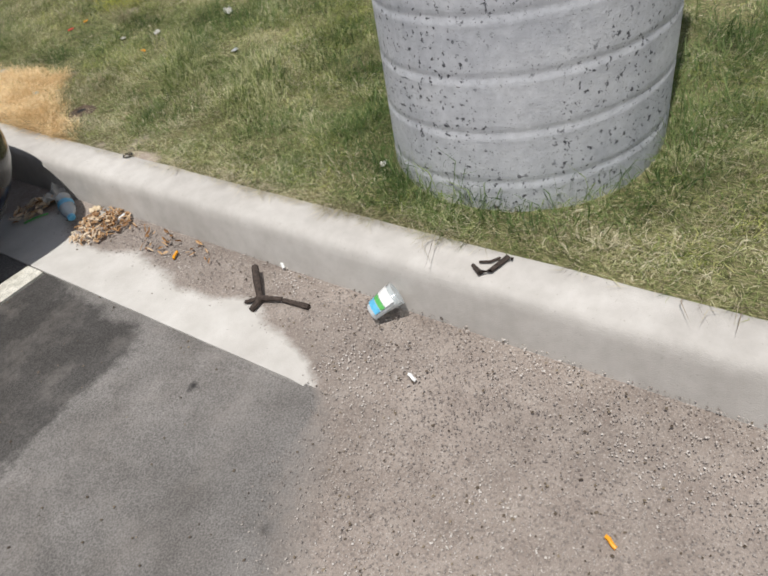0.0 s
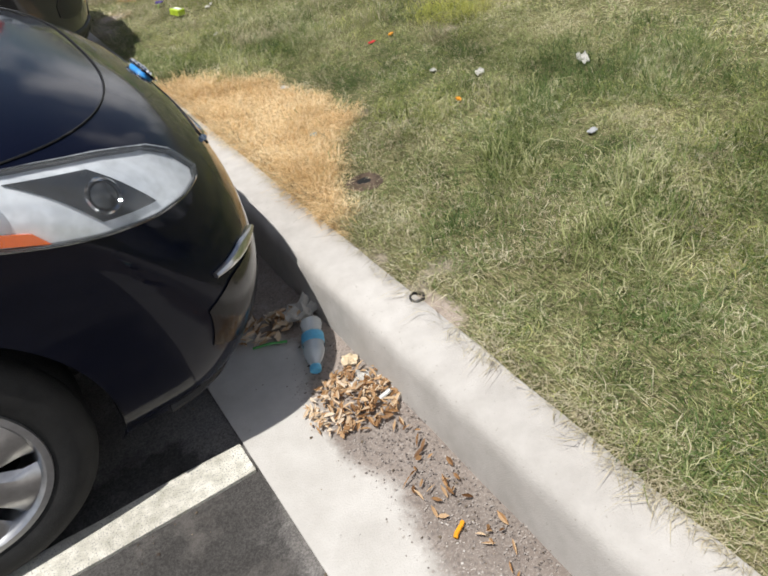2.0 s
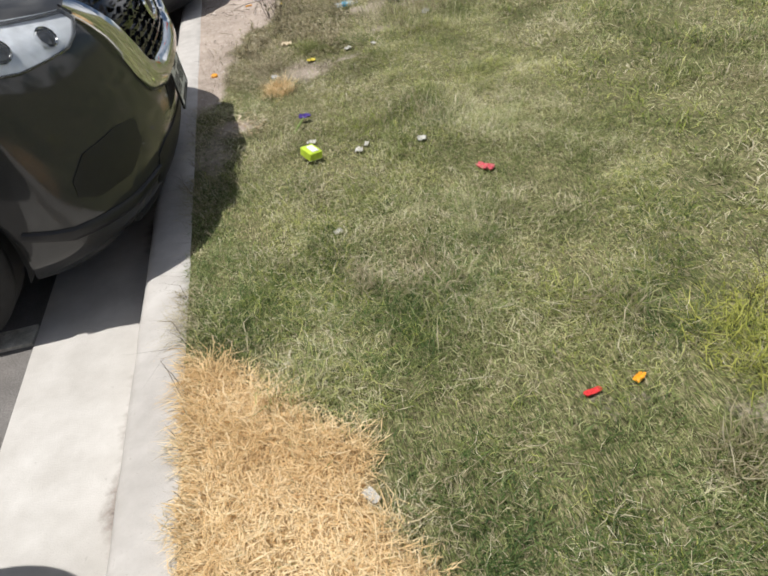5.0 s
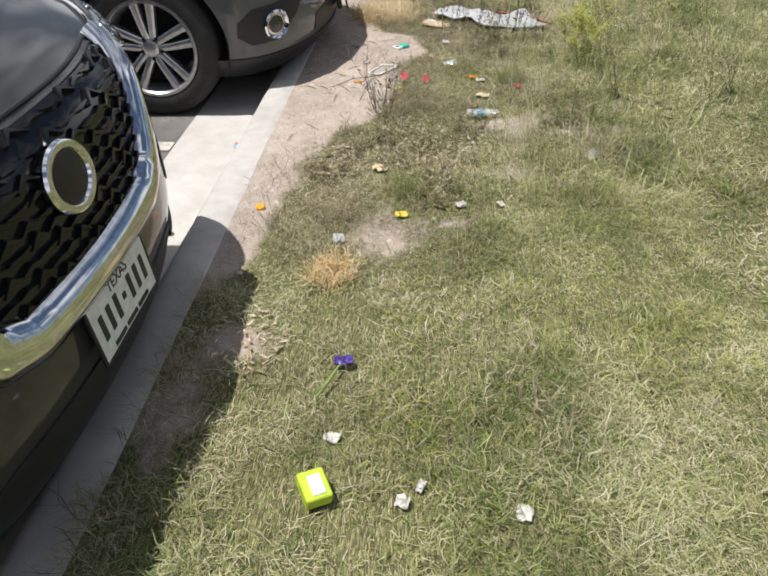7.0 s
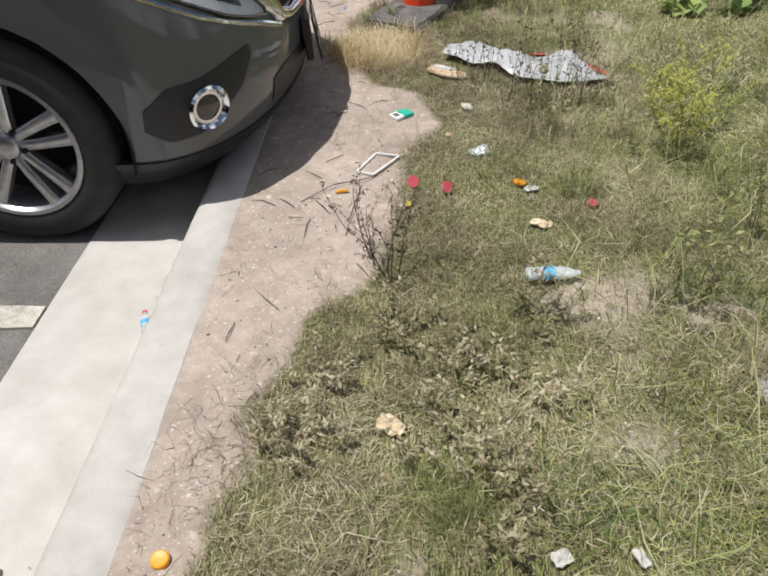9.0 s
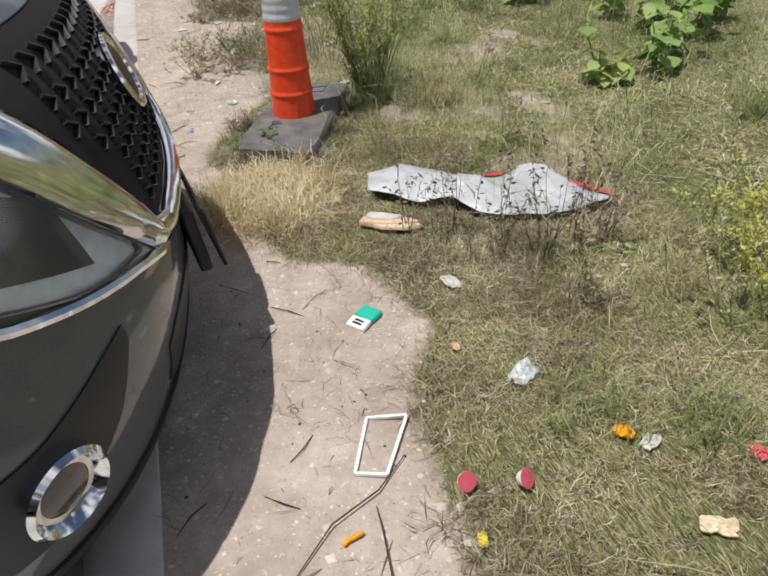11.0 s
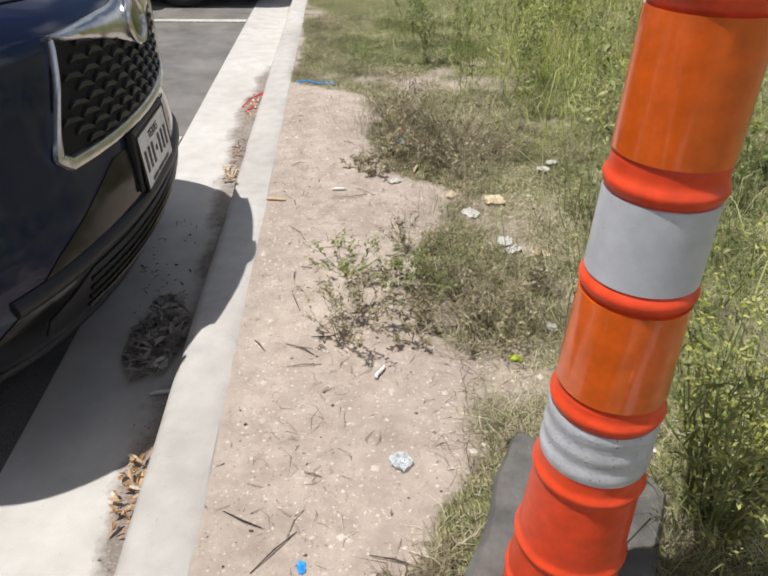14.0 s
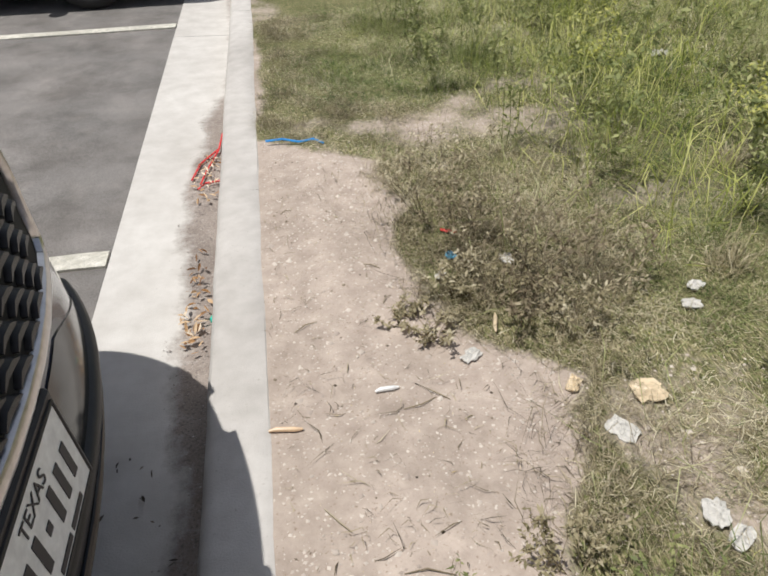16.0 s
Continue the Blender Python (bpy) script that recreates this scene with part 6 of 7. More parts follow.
heap("gutter_litter", 60, -0.225, 12.55, 0.045, 0.14, 0.035, 6, "leaves and butts along the kerb")
heap("gutter_leaves", 50, -0.24, 14.62, 0.05, 0.3, 0.035, 7, "dry leaves and twigs along the kerb")
heap("gutter_bits", 45, -0.24, 15.5, 0.06, 0.25, 0.03, 8, "leaf bits along the kerb")
heap("leaf_scatter", 40, -0.26, 3.75, 0.06, 0.3, 0.03, 9, "scattered leaf bits in the gutter", 0, LEAF_DRY, 0.0)
heap("husk_patch", 90, 0.2, 7.9, 0.12, 0.17, 0.026, 10, "pale husks and dry leaf bits on the lawn's edge", 20, LEAF_PALE, 0.012)
heap("leaf_spots", 50, -0.35, 13.6, 0.12, 0.4, 0.02, 11, "dark leaf bits in the shaded gutter", 0, DEAD, 0.0)

# ---------------------------------------------------------------- gravel and crumbs


def crumbs(name, n, xs, ys, size, seed, mat, keep, label):
    r = np.random.RandomState(seed)
    x, y = r.uniform(*xs, n * 3), r.uniform(*ys, n * 3)
    ok = keep(x, y) > r.rand(n * 3)
    x, y = x[ok][:n], y[ok][:n]
    n = len(x)
    z = np.where(x > 0, height(x, y), 0.0)
    s = size * (0.35 + 1.1 * r.rand(n) ** 2.2)
    base_v = np.array([(1, 0, 0), (0, 1, 0), (-1, 0, 0), (0, -1, 0), (0, 0, 0.8)], float)
    f = np.array([(0, 1, 4), (1, 2, 4), (2, 3, 4), (3, 0, 4)])
    a = r.rand(n) * 6.28
    jig = 1 + 0.5 * (r.rand(n, 5, 3) - 0.5)
    p = base_v[None] * jig * s[:, None, None]
    q = p.copy()
    q[..., 0], q[..., 1] = p[..., 0] * np.cos(a)[:, None] - p[..., 1] * np.sin(a)[:, None], p[..., 0] * np.sin(a)[:, None] + p[..., 1] * np.cos(a)[:, None] * (0.5 + 0.5 * r.rand(n))[:, None]
    q += np.stack([x, y, z - 0.05 * s], 1)[:, None, :]
    tris = (f[None] + 5 * np.arange(n)[:, None, None]).reshape(-1, 3)
    return tagged(new(name, tri_mesh(name, q.reshape(-1, 3), tris, mat)), label, "gravel", kind="stuff")


crumbs("soil_gravel", 15000, (0.01, 1.6), (8.2, 17), 0.004, 61, SOIL_STONE, bare, "small stones and crumbs on bare soil")
crumbs("pale_pebbles", 700, (0.02, 1.3), (8.2, 16), 0.0095, 62, SOIL_STONE, bare, "pale pebbles on bare soil")
crumbs("gutter_grit", 24000, (-1.7, -0.18), (1.4, 4.3), 0.0026, 63, STONE, lambda x, y: silt_shade(x, y) * 0.9, "grit and sand washed along the gutter")
crumbs("dark_grit", 2600, (-2.2, -0.18), (1.2, 4.4), 0.0035, 64, DEAD, lambda x, y: silt_shade(x, y) * 0.8 + 0.1, "dark grit in the gutter")
crumbs("kerb_grit", 1200, (-0.36, -0.18), (8.5, 17.5), 0.003, 65, STONE, lambda x, y: silt_shade(x, y), "grit along the kerb's foot")
crumbs("soil_bits", 450, (0.01, 1.6), (8.2, 17), 0.0045, 66, DEAD, bare, "dark twig bits on bare soil")

# ---------------------------------------------------------------- grass


def blade_cloud(name, x, y, lo, hi, wide, lean, seed, mat, label, flat=0.0, side=-9.0, lift=0.0, least=0.35):
    """Bent blades at the given roots. lean: how far the tip falls sideways, against the length; least: the smallest share of it."""
    r = np.random.RandomState(seed)
    n = len(x)
    L = (lo + (hi - lo) * r.rand(n) ** 1.6) * np.clip(1 + 0.6 * fbm(x, y, 2.6, 77) + 0.9 * clump(x, y), 0.5, 1.6)
    a = np.where(x < side, np.pi + 2.2 * (r.rand(n) - 0.5), r.rand(n) * 2 * np.pi)
    k = np.clip(lean * (least + (1.25 - least) * r.rand(n)), 0, 0.975)
    dx, dy = np.cos(a), np.sin(a)
    w = wide * (0.6 + 0.8 * r.rand(n))
    twist = r.rand(n) * np.pi
    sx, sy = np.cos(twist) * -dy + 0.4 * np.sin(twist) * dx, np.cos(twist) * dx + 0.4 * np.sin(twist) * dy
    z = height(x, y) - 0.004 + lift
    up = np.sqrt(1 - k * k) * (1 - flat)
    P = np.empty((n, 4, 3))
    mx, mz = 0.36 * k * L, 0.6 * L * up + 0.1 * L * (1 - k)
    tx, tz = 0.95 * k * L, np.maximum(L * up * (1 - 0.4 * k), 0.006)
    bow = 0.5 * (r.rand(n) - 0.5) * L
    for j, (ox, oz, ww) in enumerate(((0 * L, 0 * L, 0 * w), (mx, mz, -w), (mx, mz, w), (tx, tz, 0 * w))):
        q = bow if 0 < j < 3 else 0
        P[:, j, 0] = x + dx * ox + sx * ww / 2 - dy * q
        P[:, j, 1] = y + dy * ox + sy * ww / 2 + dx * q
        P[:, j, 2] = z + oz
    f = np.array([(0, 2, 1), (1, 2, 3)])
    tris = (f[None] + 4 * np.arange(n)[:, None, None]).reshape(-1, 3)
    return tagged(new(name, tri_mesh(name, P.reshape(-1, 3), tris, mat)), label, "grass", kind="stuff")


def roots(density, xs, ys, seed, chance):
    r = np.random.RandomState(seed)
    n = int(density * (xs[1] - xs[0]) * (ys[1] - ys[0]))
    x, y = r.uniform(*xs, n), r.uniform(*ys, n)
    ok = r.rand(n) < chance(x, y)
    ok &= np.hypot(x - COLUMN_AT[0], y - COLUMN_AT[1]) > COLUMN_R + 0.005
    u, w = x - 0.65, y - 11.66
    ca, sa = 0.423, 0.906
    along, across = u * ca + w * sa, -u * sa + w * ca
    ok &= ~((along > 0.0) & (along < 0.76) & (across > 0.0) & (across < 0.335))
    for cx, cy, cr in CLEAR:
        ok &= np.hypot(x - cx, y - cy) > cr
    return x[ok], y[ok]


def open_turf(x, y):
    """Where turf can grow at all, with gaps between the clumps."""
    g = np.clip(1 - 1.25 * bare(x, y), 0, 1) * (1 - 0.97 * gold(x, y))
    return g * np.clip(0.85 + 1.6 * clump(x, y), 0.4, 1)


def greenness(x, y):
    """1 on the lawn, falling off in the dry belt along the bare soil."""
    thin = np.clip((y - 8.1 + 0.6 * fbm(x, y, 1.5, 70)) / 0.5, 0, 1)
    far = np.clip((x - np.interp(y, (8.4, 9.0, 9.6, 11.5, 12.5), (0.9, 1.15, 1.3, 1.3, 1.05)) + 0.8 * fbm(x, y, 1.2, 71) + np.where(y > 15.2, 0.9, 0)) / 0.4, 0, 1)
    return (1 - thin) + thin * far


def lush_share(x, y):
    return open_turf(x, y) * np.maximum(0.85 * blot(x, y, LUSH_SPOTS, 61, 0.8), np.clip(1.3 * fbm(x, y, 3.1, 62), 0, 0.35) * greenness(x, y))


def bright_share(x, y):
    return open_turf(x, y) * np.maximum(0.8 * blot(x, y, BRIGHT_SPOTS, 63, 0.8), np.clip(0.08 + 1.5 * fbm(x, y, 2.7, 64), 0, 0.55) * greenness(x, y))


def pale_share(x, y):
    return open_turf(x, y) * np.maximum(0.9 * blot(x, y, PALE_SPOTS, 65, 0.8), np.clip(0.2 + 1.3 * fbm(x, y, 4.2, 66), 0, 0.6))


def brown_share(x, y):
    g = np.clip(1 - 0.95 * bare(x, y), 0, 1) * (1 - gold(x, y)) * np.clip(0.55 + 1.9 * clump(x, y), 0.12, 1)
    return g * np.maximum(0.9 * blot(x, y, BROWN_SPOTS, 67, 0.7), 0.55 * (1 - greenness(x, y)))


def lawn_share(x, y):
    return open_turf(x, y) * greenness(x, y) * (1 - 0.8 * blot(x, y, PALE_SPOTS, 65, 0.8)) * (1 - 0.8 * blot(x, y, BROWN_SPOTS, 67, 0.7)) * np.clip(0.85 + 1.2 * fbm(x, y, 1.6, 72), 0.3, 1)


def dry_share(x, y):
    belt = np.clip((y - 8.2) / 0.8, 0, 1)
    return open_turf(x, y) * np.clip(0.35 + 0.6 * belt + 1.1 * fbm(x, y, 1.7, 73), 0.15, 1)


NEAR, FAR, EDGE = (0.0, 1.7), (1.7, 4.2), (4.2, 9.0)
TURF = (("lawn_grass", lawn_share, 0.88, GREEN_GRASS, 0.02, 0.075, "patchy olive green lawn grass"), ("dry_lawn_grass", dry_share, 0.42, DRY_GRASS, 0.02, 0.075, "dry straw-coloured grass in the lawn"),
        ("lush_lawn_grass", lush_share, 1.1, DARK_GRASS, 0.025, 0.085, "darker green patches of lawn grass"), ("bright_lawn_grass", bright_share, 0.5, BRIGHT_GRASS, 0.025, 0.085, "yellow-green patches of lawn grass"),
        ("pale_lawn_grass", pale_share, 0.62, PALE_GRASS, 0.02, 0.08, "bleached straw patches in the lawn"), ("brown_dead_grass", brown_share, 1.0, BROWN_GRASS, 0.02, 0.08, "matted dead brown grass"))
for zone, ys, dens, seed, wide in ((NEAR, (1.4, 17.5), 24000, 1, 0.0023), (FAR, (1.2, 19.0), 5200, 2, 0.005), (EDGE, (1.0, 24.0), 330, 3, 0.018)):
    k = wide / 0.0023
    for i, (name, share, part_of, mat, lo, hi, label) in enumerate(TURF):
        x, y = roots(dens * part_of, zone, ys, 80 + 10 * i + seed, share)
        blade_cloud(name, x, y, lo, hi * k ** 0.35, wide, 0.98, 180 + 10 * i + seed, mat, label, least=0.6)
# long straw runners lying over the turf
x, y = roots(260, (0.0, 2.2), (2.0, 16.0), 142, open_turf)
blade_cloud("straw_runner_grass", x, y, 0.06, 0.15, 0.0018, 0.98, 143, PALE_GRASS, "long dry runners lying over the lawn", 0.3, least=0.85, lift=0.03)
x, y = roots(42000, (0.0, 0.7), (4.3, 6.6), 99, lambda x, y: gold(x, y) * (1 - 0.6 * bare(x, y)))
blade_cloud("golden_grass", x, y, 0.03, 0.085, 0.0028, 0.98, 100, GOLD_GRASS, "patch of golden dead grass beside the kerb", 0.0, 0.05, 0.01, 0.65)
x, y = roots(3600, (0.7, 1.8), (1.5, 3.3), 108, lambda x, y: np.clip(0.5 + 1.8 * clump(x, y), 0.1, 1) * np.clip((x - 0.75) * 3, 0, 1))
blade_cloud("tall_lawn_grass", x, y, 0.08, 0.2, 0.0034, 0.85, 109, DARK_GRASS, "long uncut dark green grass beyond the column")
# blades hanging over the kerb
x, y = roots(20000, (-0.03, 0.05), (1.3, 8.2), 101, lambda x, y: (1 - 0.7 * gold(x, y)) * np.clip(0.5 + 2.2 * fbm(x, y, 3.2, 107) + 6 * x, 0.03, 1))
blade_cloud("kerb_edge_grass", x, y, 0.025, 0.1, 0.002, 0.98, 102, DRY_GRASS, "dry grass hanging over the kerb's back", 0.2, 0.05, 0.012, 0.7)
x, y = roots(2600, (0.0, 0.02), (1.3, 8.0), 103, lambda x, y: 1 + 0 * x)
blade_cloud("dead_runner_grass", x, y, 0.05, 0.16, 0.002, 0.97, 104, DEAD, "dead grass runners over the kerb", 0.0, 0.03, 0.014)
# long grass round the column and against it
x, y = roots(9000, (0.05, 1.4), (2.0, 3.6), 105, lambda x, y: np.clip(1.25 - np.abs(np.hypot(x - COLUMN_AT[0], y - COLUMN_AT[1]) - 0.5) * 6, 0, 1) * 0.6)
blade_cloud("column_grass", x, y, 0.06, 0.22, 0.0034, 0.88, 106, DARK_GRASS, "long uncut grass round the column's foot")


x, y = roots(9000, (0.05, 1.5), (8.2, 15.8), 140, lambda x, y: np.clip(1.1 - bare(x, y), 0, 1) ** 2 * np.clip(1.7 - x, 0, 1) * np.clip((y - 8.2) / 0.6, 0, 1) * 0.75)
blade_cloud("dry_belt_grass", x, y, 0.025, 0.09, 0.0024, 0.98, 141, DRY_GRASS, "matted dry brown grass beside the bare soil", least=0.7)
# wispy dead growth along the bare soil
def belt(x, y):
    e = np.interp(y, BARE_Y, BARE_X)
    return np.clip((x - e + 0.12) / 0.15, 0, 1) * np.clip((e + 0.75 - x) / 0.5, 0, 1) * (y > 8.3) * (y < 15.8) * np.clip(0.55 + 2.2 * fbm(x, y, 2.6, 131), 0.05, 1)


x, y = roots(2600, (0.02, 1.7), (8.3, 15.8), 132, belt)
blade_cloud("wispy_dry_growth", x, y, 0.06, 0.2, 0.0018, 0.95, 133, DRY_STEM, "wispy dead brown growth along the bare soil")
x, y = roots(1300, (0.02, 1.9), (8.3, 16.5), 134, belt)
blade_cloud("wispy_dark_growth", x, y, 0.05, 0.17, 0.0018, 0.93, 135, DEAD, "dark dead stalks along the bare soil")
x, y = roots(1500, (0.6, 3.6), (8.6, 18), 136, lambda x, y: np.clip(0.4 + 2 * fbm(x, y, 1.5, 137), 0, 1) * np.clip((x - 0.6) * 2, 0, 1))
blade_cloud("tall_rough_grass", x, y, 0.1, 0.34, 0.003, 0.8, 138, GREEN_GRASS, "tall uncut grass in the rough")
x, y = roots(700, (0.01, 1.2), (8.2, 16.5), 144, lambda x, y: bare(x, y) * np.clip(0.35 + 2.0 * fbm(x, y, 5, 145), 0.05, 1))
blade_cloud("soil_straw", x, y, 0.01, 0.04, 0.0019, 0.98, 146, DRY_STEM, "straw and twig bits strewn over bare soil", 0.75, least=0.9)
x, y = roots(240, (0.01, 1.2), (8.2, 16.5), 147, bare)
blade_cloud("soil_chaff", x, y, 0.01, 0.03, 0.004, 0.98, 148, STRAW, "pale chaff strewn over bare soil", 0.8, least=0.9)
x, y = roots(1100, (1.0, 3.6), (14.2, 18.5), 150, lambda x, y: np.clip(0.45 + 2.2 * fbm(x, y, 2.2, 151), 0.05, 1) * np.clip((x - 1.0) * 2, 0, 1))
blade_cloud("plume_grass", x, y, 0.18, 0.5, 0.0045, 0.75, 152, BRIGHT_GRASS, "tall yellow-green grass plumes in the rough")
for i in range(60):
    r = random.Random(700 + i)
    x, y = r.uniform(0.05, 0.5), r.uniform(9.0, 15.2)
    if bare(np.array([x]), np.array([y]))[0] > 0.6:
        c, d, q = r.uniform(-0.05, 0.05), r.uniform(-0.05, 0.05), r.uniform(-0.015, 0.015)
        a = [c, d, q, -q, -c, -d + q]
        lay("soil_twig", tube([(a[0], a[1], 0.003), (a[2] * 0.3, a[3] * 0.3, 0.008), (a[4], a[5], 0.003)], [0.001, 0.0018, 0.001], 4), BARK if i % 2 else DRY_STEM, x, y, 0, "thin dry twig on bare soil", "twig", clear=0.0)


def tuft(name, x, y, r0, n, lo, hi, mat, label, seed, lean=0.9, wide=0.003):
    r = np.random.RandomState(seed)
    a, d = r.rand(n) * 6.28, r0 * np.sqrt(r.rand(n))
    return blade_cloud(name, x + d * np.cos(a), y + d * np.sin(a), lo, hi, wide, lean, seed + 1, mat, label)


tuft("straw_tuft", 0.42, 11.42, 0.24, 4600, 0.08, 0.22, STRAW, "thick straw-coloured tuft before the post base", 110, 0.95, 0.0036)
tuft("straw_tuft", 0.2, 11.55, 0.1, 700, 0.05, 0.14, DRY_GRASS, "thin straw tuft on bare soil", 111, 0.97)
tuft("round_weed_tuft", 0.65, 8.82, 0.1, 1100, 0.05, 0.12, WEED, "round olive tuft among the dry weeds", 113, 0.75, 0.002)
tuft("golden_tuft", 0.41, 8.22, 0.075, 900, 0.04, 0.11, GOLD_GRASS, "small golden tuft in the lawn", 112)
for i, (x, y, r0, n) in enumerate(((0.62, 4.45, 0.13, 700), (0.75, 4.1, 0.12, 600), (0.5, 3.9, 0.15, 500), (0.95, 4.8, 0.1, 300))):
    tuft("long_grass_tuft", x, y, r0, n, 0.07, 0.17, GREEN_GRASS, "longer pale green tuft in the lawn", 120 + i, 0.85, 0.0035)
for i in range(46):
    r = random.Random(500 + i)
    x, y = r.uniform(0.9, 3.2), r.uniform(9.0, 17.5)
    tuft("rough_grass_tuft", x, y, r.uniform(0.05, 0.16), 240, 0.07, 0.22, r.choice([GREEN_GRASS, DRY_GRASS, WEED]), "rough uncut grass tuft", 200 + 2 * i, 0.8, 0.0036)

for i in range(60):
    r = random.Random(1800 + i)
    x, y = r.uniform(0.12, 2.2), r.uniform(3.2, 5.0)
    if gold(np.array([x]), np.array([y]))[0] > 0.2 or y - 0.75 * x > 4.2:
        continue
    tuft("dark_grass_tuft", x, y, r.uniform(0.08, 0.2), 200, 0.05, 0.11, DARK_GRASS, "dark green grass tuft in the lawn", 1300 + 2 * i, 0.9, 0.0032)
for i in range(70):
    r = random.Random(1500 + i)
    x, y = r.uniform(0.3, 2.8), r.uniform(2.6, 9.0)
    if math.hypot(x - COLUMN_AT[0], y - COLUMN_AT[1]) > 0.6 and gold(np.array([x]), np.array([y]))[0] < 0.2:
        tuft("grass_tuft", x, y, r.uniform(0.06, 0.2), 150, 0.05, 0.12, r.choice([GREEN_GRASS, WEED, WEED, DRY_GRASS]), "thicker grass tuft in the lawn", 900 + 2 * i, 0.85, 0.0034)

# ---------------------------------------------------------------- weeds and shrubs


def plant(name, x, y, stems, tall, bend, leaves, leaf, stem_mat, leaf_mat, label, category, seed, wide=0.0022, base=0.04, tip_mat=None, twigs=2):
    """A weed: thin branching stems with small leaves along them."""
    r = random.Random(seed)
    th = thing(name, x, y, floor_at(x, y) - 0.004, r.uniform(0, 360), label, category)
    sv, sf, lv, lf, tv, tf = [], [], [], [], [], []
    def add_leaf(v, f, p, size, aim):
        m = Matrix.Translation(p) @ Euler((r.uniform(-0.9, 0.9), r.uniform(-0.9, 0.9), aim)).to_matrix().to_4x4()
        k = len(v)
        v.extend(m @ Vector(q) * 1.0 for q in ((0, 0, 0), (size * 0.45, -size * 0.2, 0.0), (size, 0, -size * 0.15), (size * 0.45, size * 0.2, 0.0)))
        f.append((k, k + 1, k + 2, k + 3))
    def grow(p, d, length, rad, depth):
        pts = [p.copy()]
        n = 5
        for i in range(n):
            d = (d + Vector((r.gauss(0, 0.1), r.gauss(0, 0.1), r.gauss(0.02, 0.05)))).normalized()
            p = p + d * length / n
            pts.append(p.copy())
        a, b = tube(pts, [rad * (1 - 0.75 * i / n) for i in range(n + 1)], 3)
        k = len(sv)
        sv.extend(a)
        sf.extend(tuple(i + k for i in q) for q in b)
        for i in range(int(leaves * length / tall * (1 if depth else 0.7)) + 1):
            t = r.uniform(0.15, 1) * n
            q = pts[int(min(t, n - 0.01))].lerp(pts[int(min(t, n - 0.01)) + 1], t % 1 if t < n else 1)
            add_leaf(lv, lf, q, leaf * r.uniform(0.5, 1.3), r.uniform(0, 6.28))
        if tip_mat:
            for i in range(5):
                add_leaf(tv, tf, pts[-1] + Vector((r.gauss(0, 0.012), r.gauss(0, 0.012), r.gauss(0, 0.01))), leaf * 0.8, r.uniform(0, 6.28))
        if depth < 2:
            for _ in range(twigs):
                t = r.randint(2, n)
                e = (d + Vector((r.gauss(0, 0.5), r.gauss(0, 0.5), r.uniform(-0.1, 0.3)))).normalized()
                grow(pts[t], e, length * r.uniform(0.3, 0.55), rad * 0.6, depth + 1)
    for _ in range(stems):
        a, k = r.uniform(0, 6.28), r.uniform(0.1, 1) * bend
        grow(Vector((math.cos(a) * base * r.random(), math.sin(a) * base * r.random(), 0)), Vector((math.cos(a) * k, math.sin(a) * k, 1)).normalized(), tall * r.uniform(0.6, 1.05), wide, 0 if twigs else 2)
    tagged(part("stalk", (sv, sf), stem_mat, th), kind="stuff")
    if lv:
        part("foliage", (lv, lf), leaf_mat, th)
    if tv:
        tagged(part("seed_head", (tv, tf), tip_mat, th), kind="stuff")
    return th


plant("broom_shrub", 1.06, 12.28, 52, 0.5, 0.38, 34, 0.015, WEED, WEED, "upright broom-like green shrub with yellowish tips beside the post", "shrub", 1, 0.004, 0.07, YELLOW_TIPS, 2)
plant("dry_broom_shrub", 0.98, 12.85, 16, 0.56, 0.3, 12, 0.016, DRY_GRASS, WEED, "thin dry broom-like shrub behind the post", "shrub", 6, 0.0022, 0.08, None, 2)
plant("sprout", 0.5, 11.86, 4, 0.05, 0.8, 12, 0.02, BROAD, BROAD, "small green sprout on the post's block", "weed", 7, 0.0015, 0.01, None, 0).location.z = 0.212
for i, (x, y) in enumerate(((0.38, 11.76), (0.46, 11.7), (0.55, 11.66), (0.63, 11.62), (0.7, 11.68), (0.76, 11.8), (0.82, 11.92), (0.3, 11.86), (0.35, 11.98), (0.42, 12.12))):
    tuft("block_edge_grass", x, y, 0.055, 330, 0.05, 0.13, (BROWN_GRASS, PALE_GRASS, WEED)[i % 3], "dry grass grown against the post's block", 160 + 2 * i, 0.9, 0.0026)
plant("yellow_flowering_shrub", 1.6, 10.4, 16, 0.24, 0.8, 40, 0.016, WEED, YELLOW_TIPS, "bushy green weed with yellowish tips", "shrub", 2, 0.003, 0.12, YELLOW_TIPS, 3)
tuft("yellow_grass_tuft", 1.47, 5.87, 0.22, 1000, 0.06, 0.16, YELLOW_TIPS, "soft yellow-green tuft in the lawn", 3, 0.85)
plant("bare_weed", 1.5, 5.95, 5, 0.26, 0.9, 4, 0.012, DEAD, DEAD, "thin dark weed stalks in the lawn", "weed", 4, 0.0016, 0.1, None, 1)
plant("dead_weed", 0.52, 9.5, 5, 0.34, 0.5, 12, 0.018, DEAD, DEAD, "tall dead brown weed at the soil's edge", "weed", 4, 0.0028, 0.03, None, 2)
plant("dead_weed", 0.47, 9.62, 4, 0.26, 0.6, 10, 0.016, DEAD, DEAD, "tall dead brown weed at the soil's edge", "weed", 5, 0.0025, 0.03, None, 2)
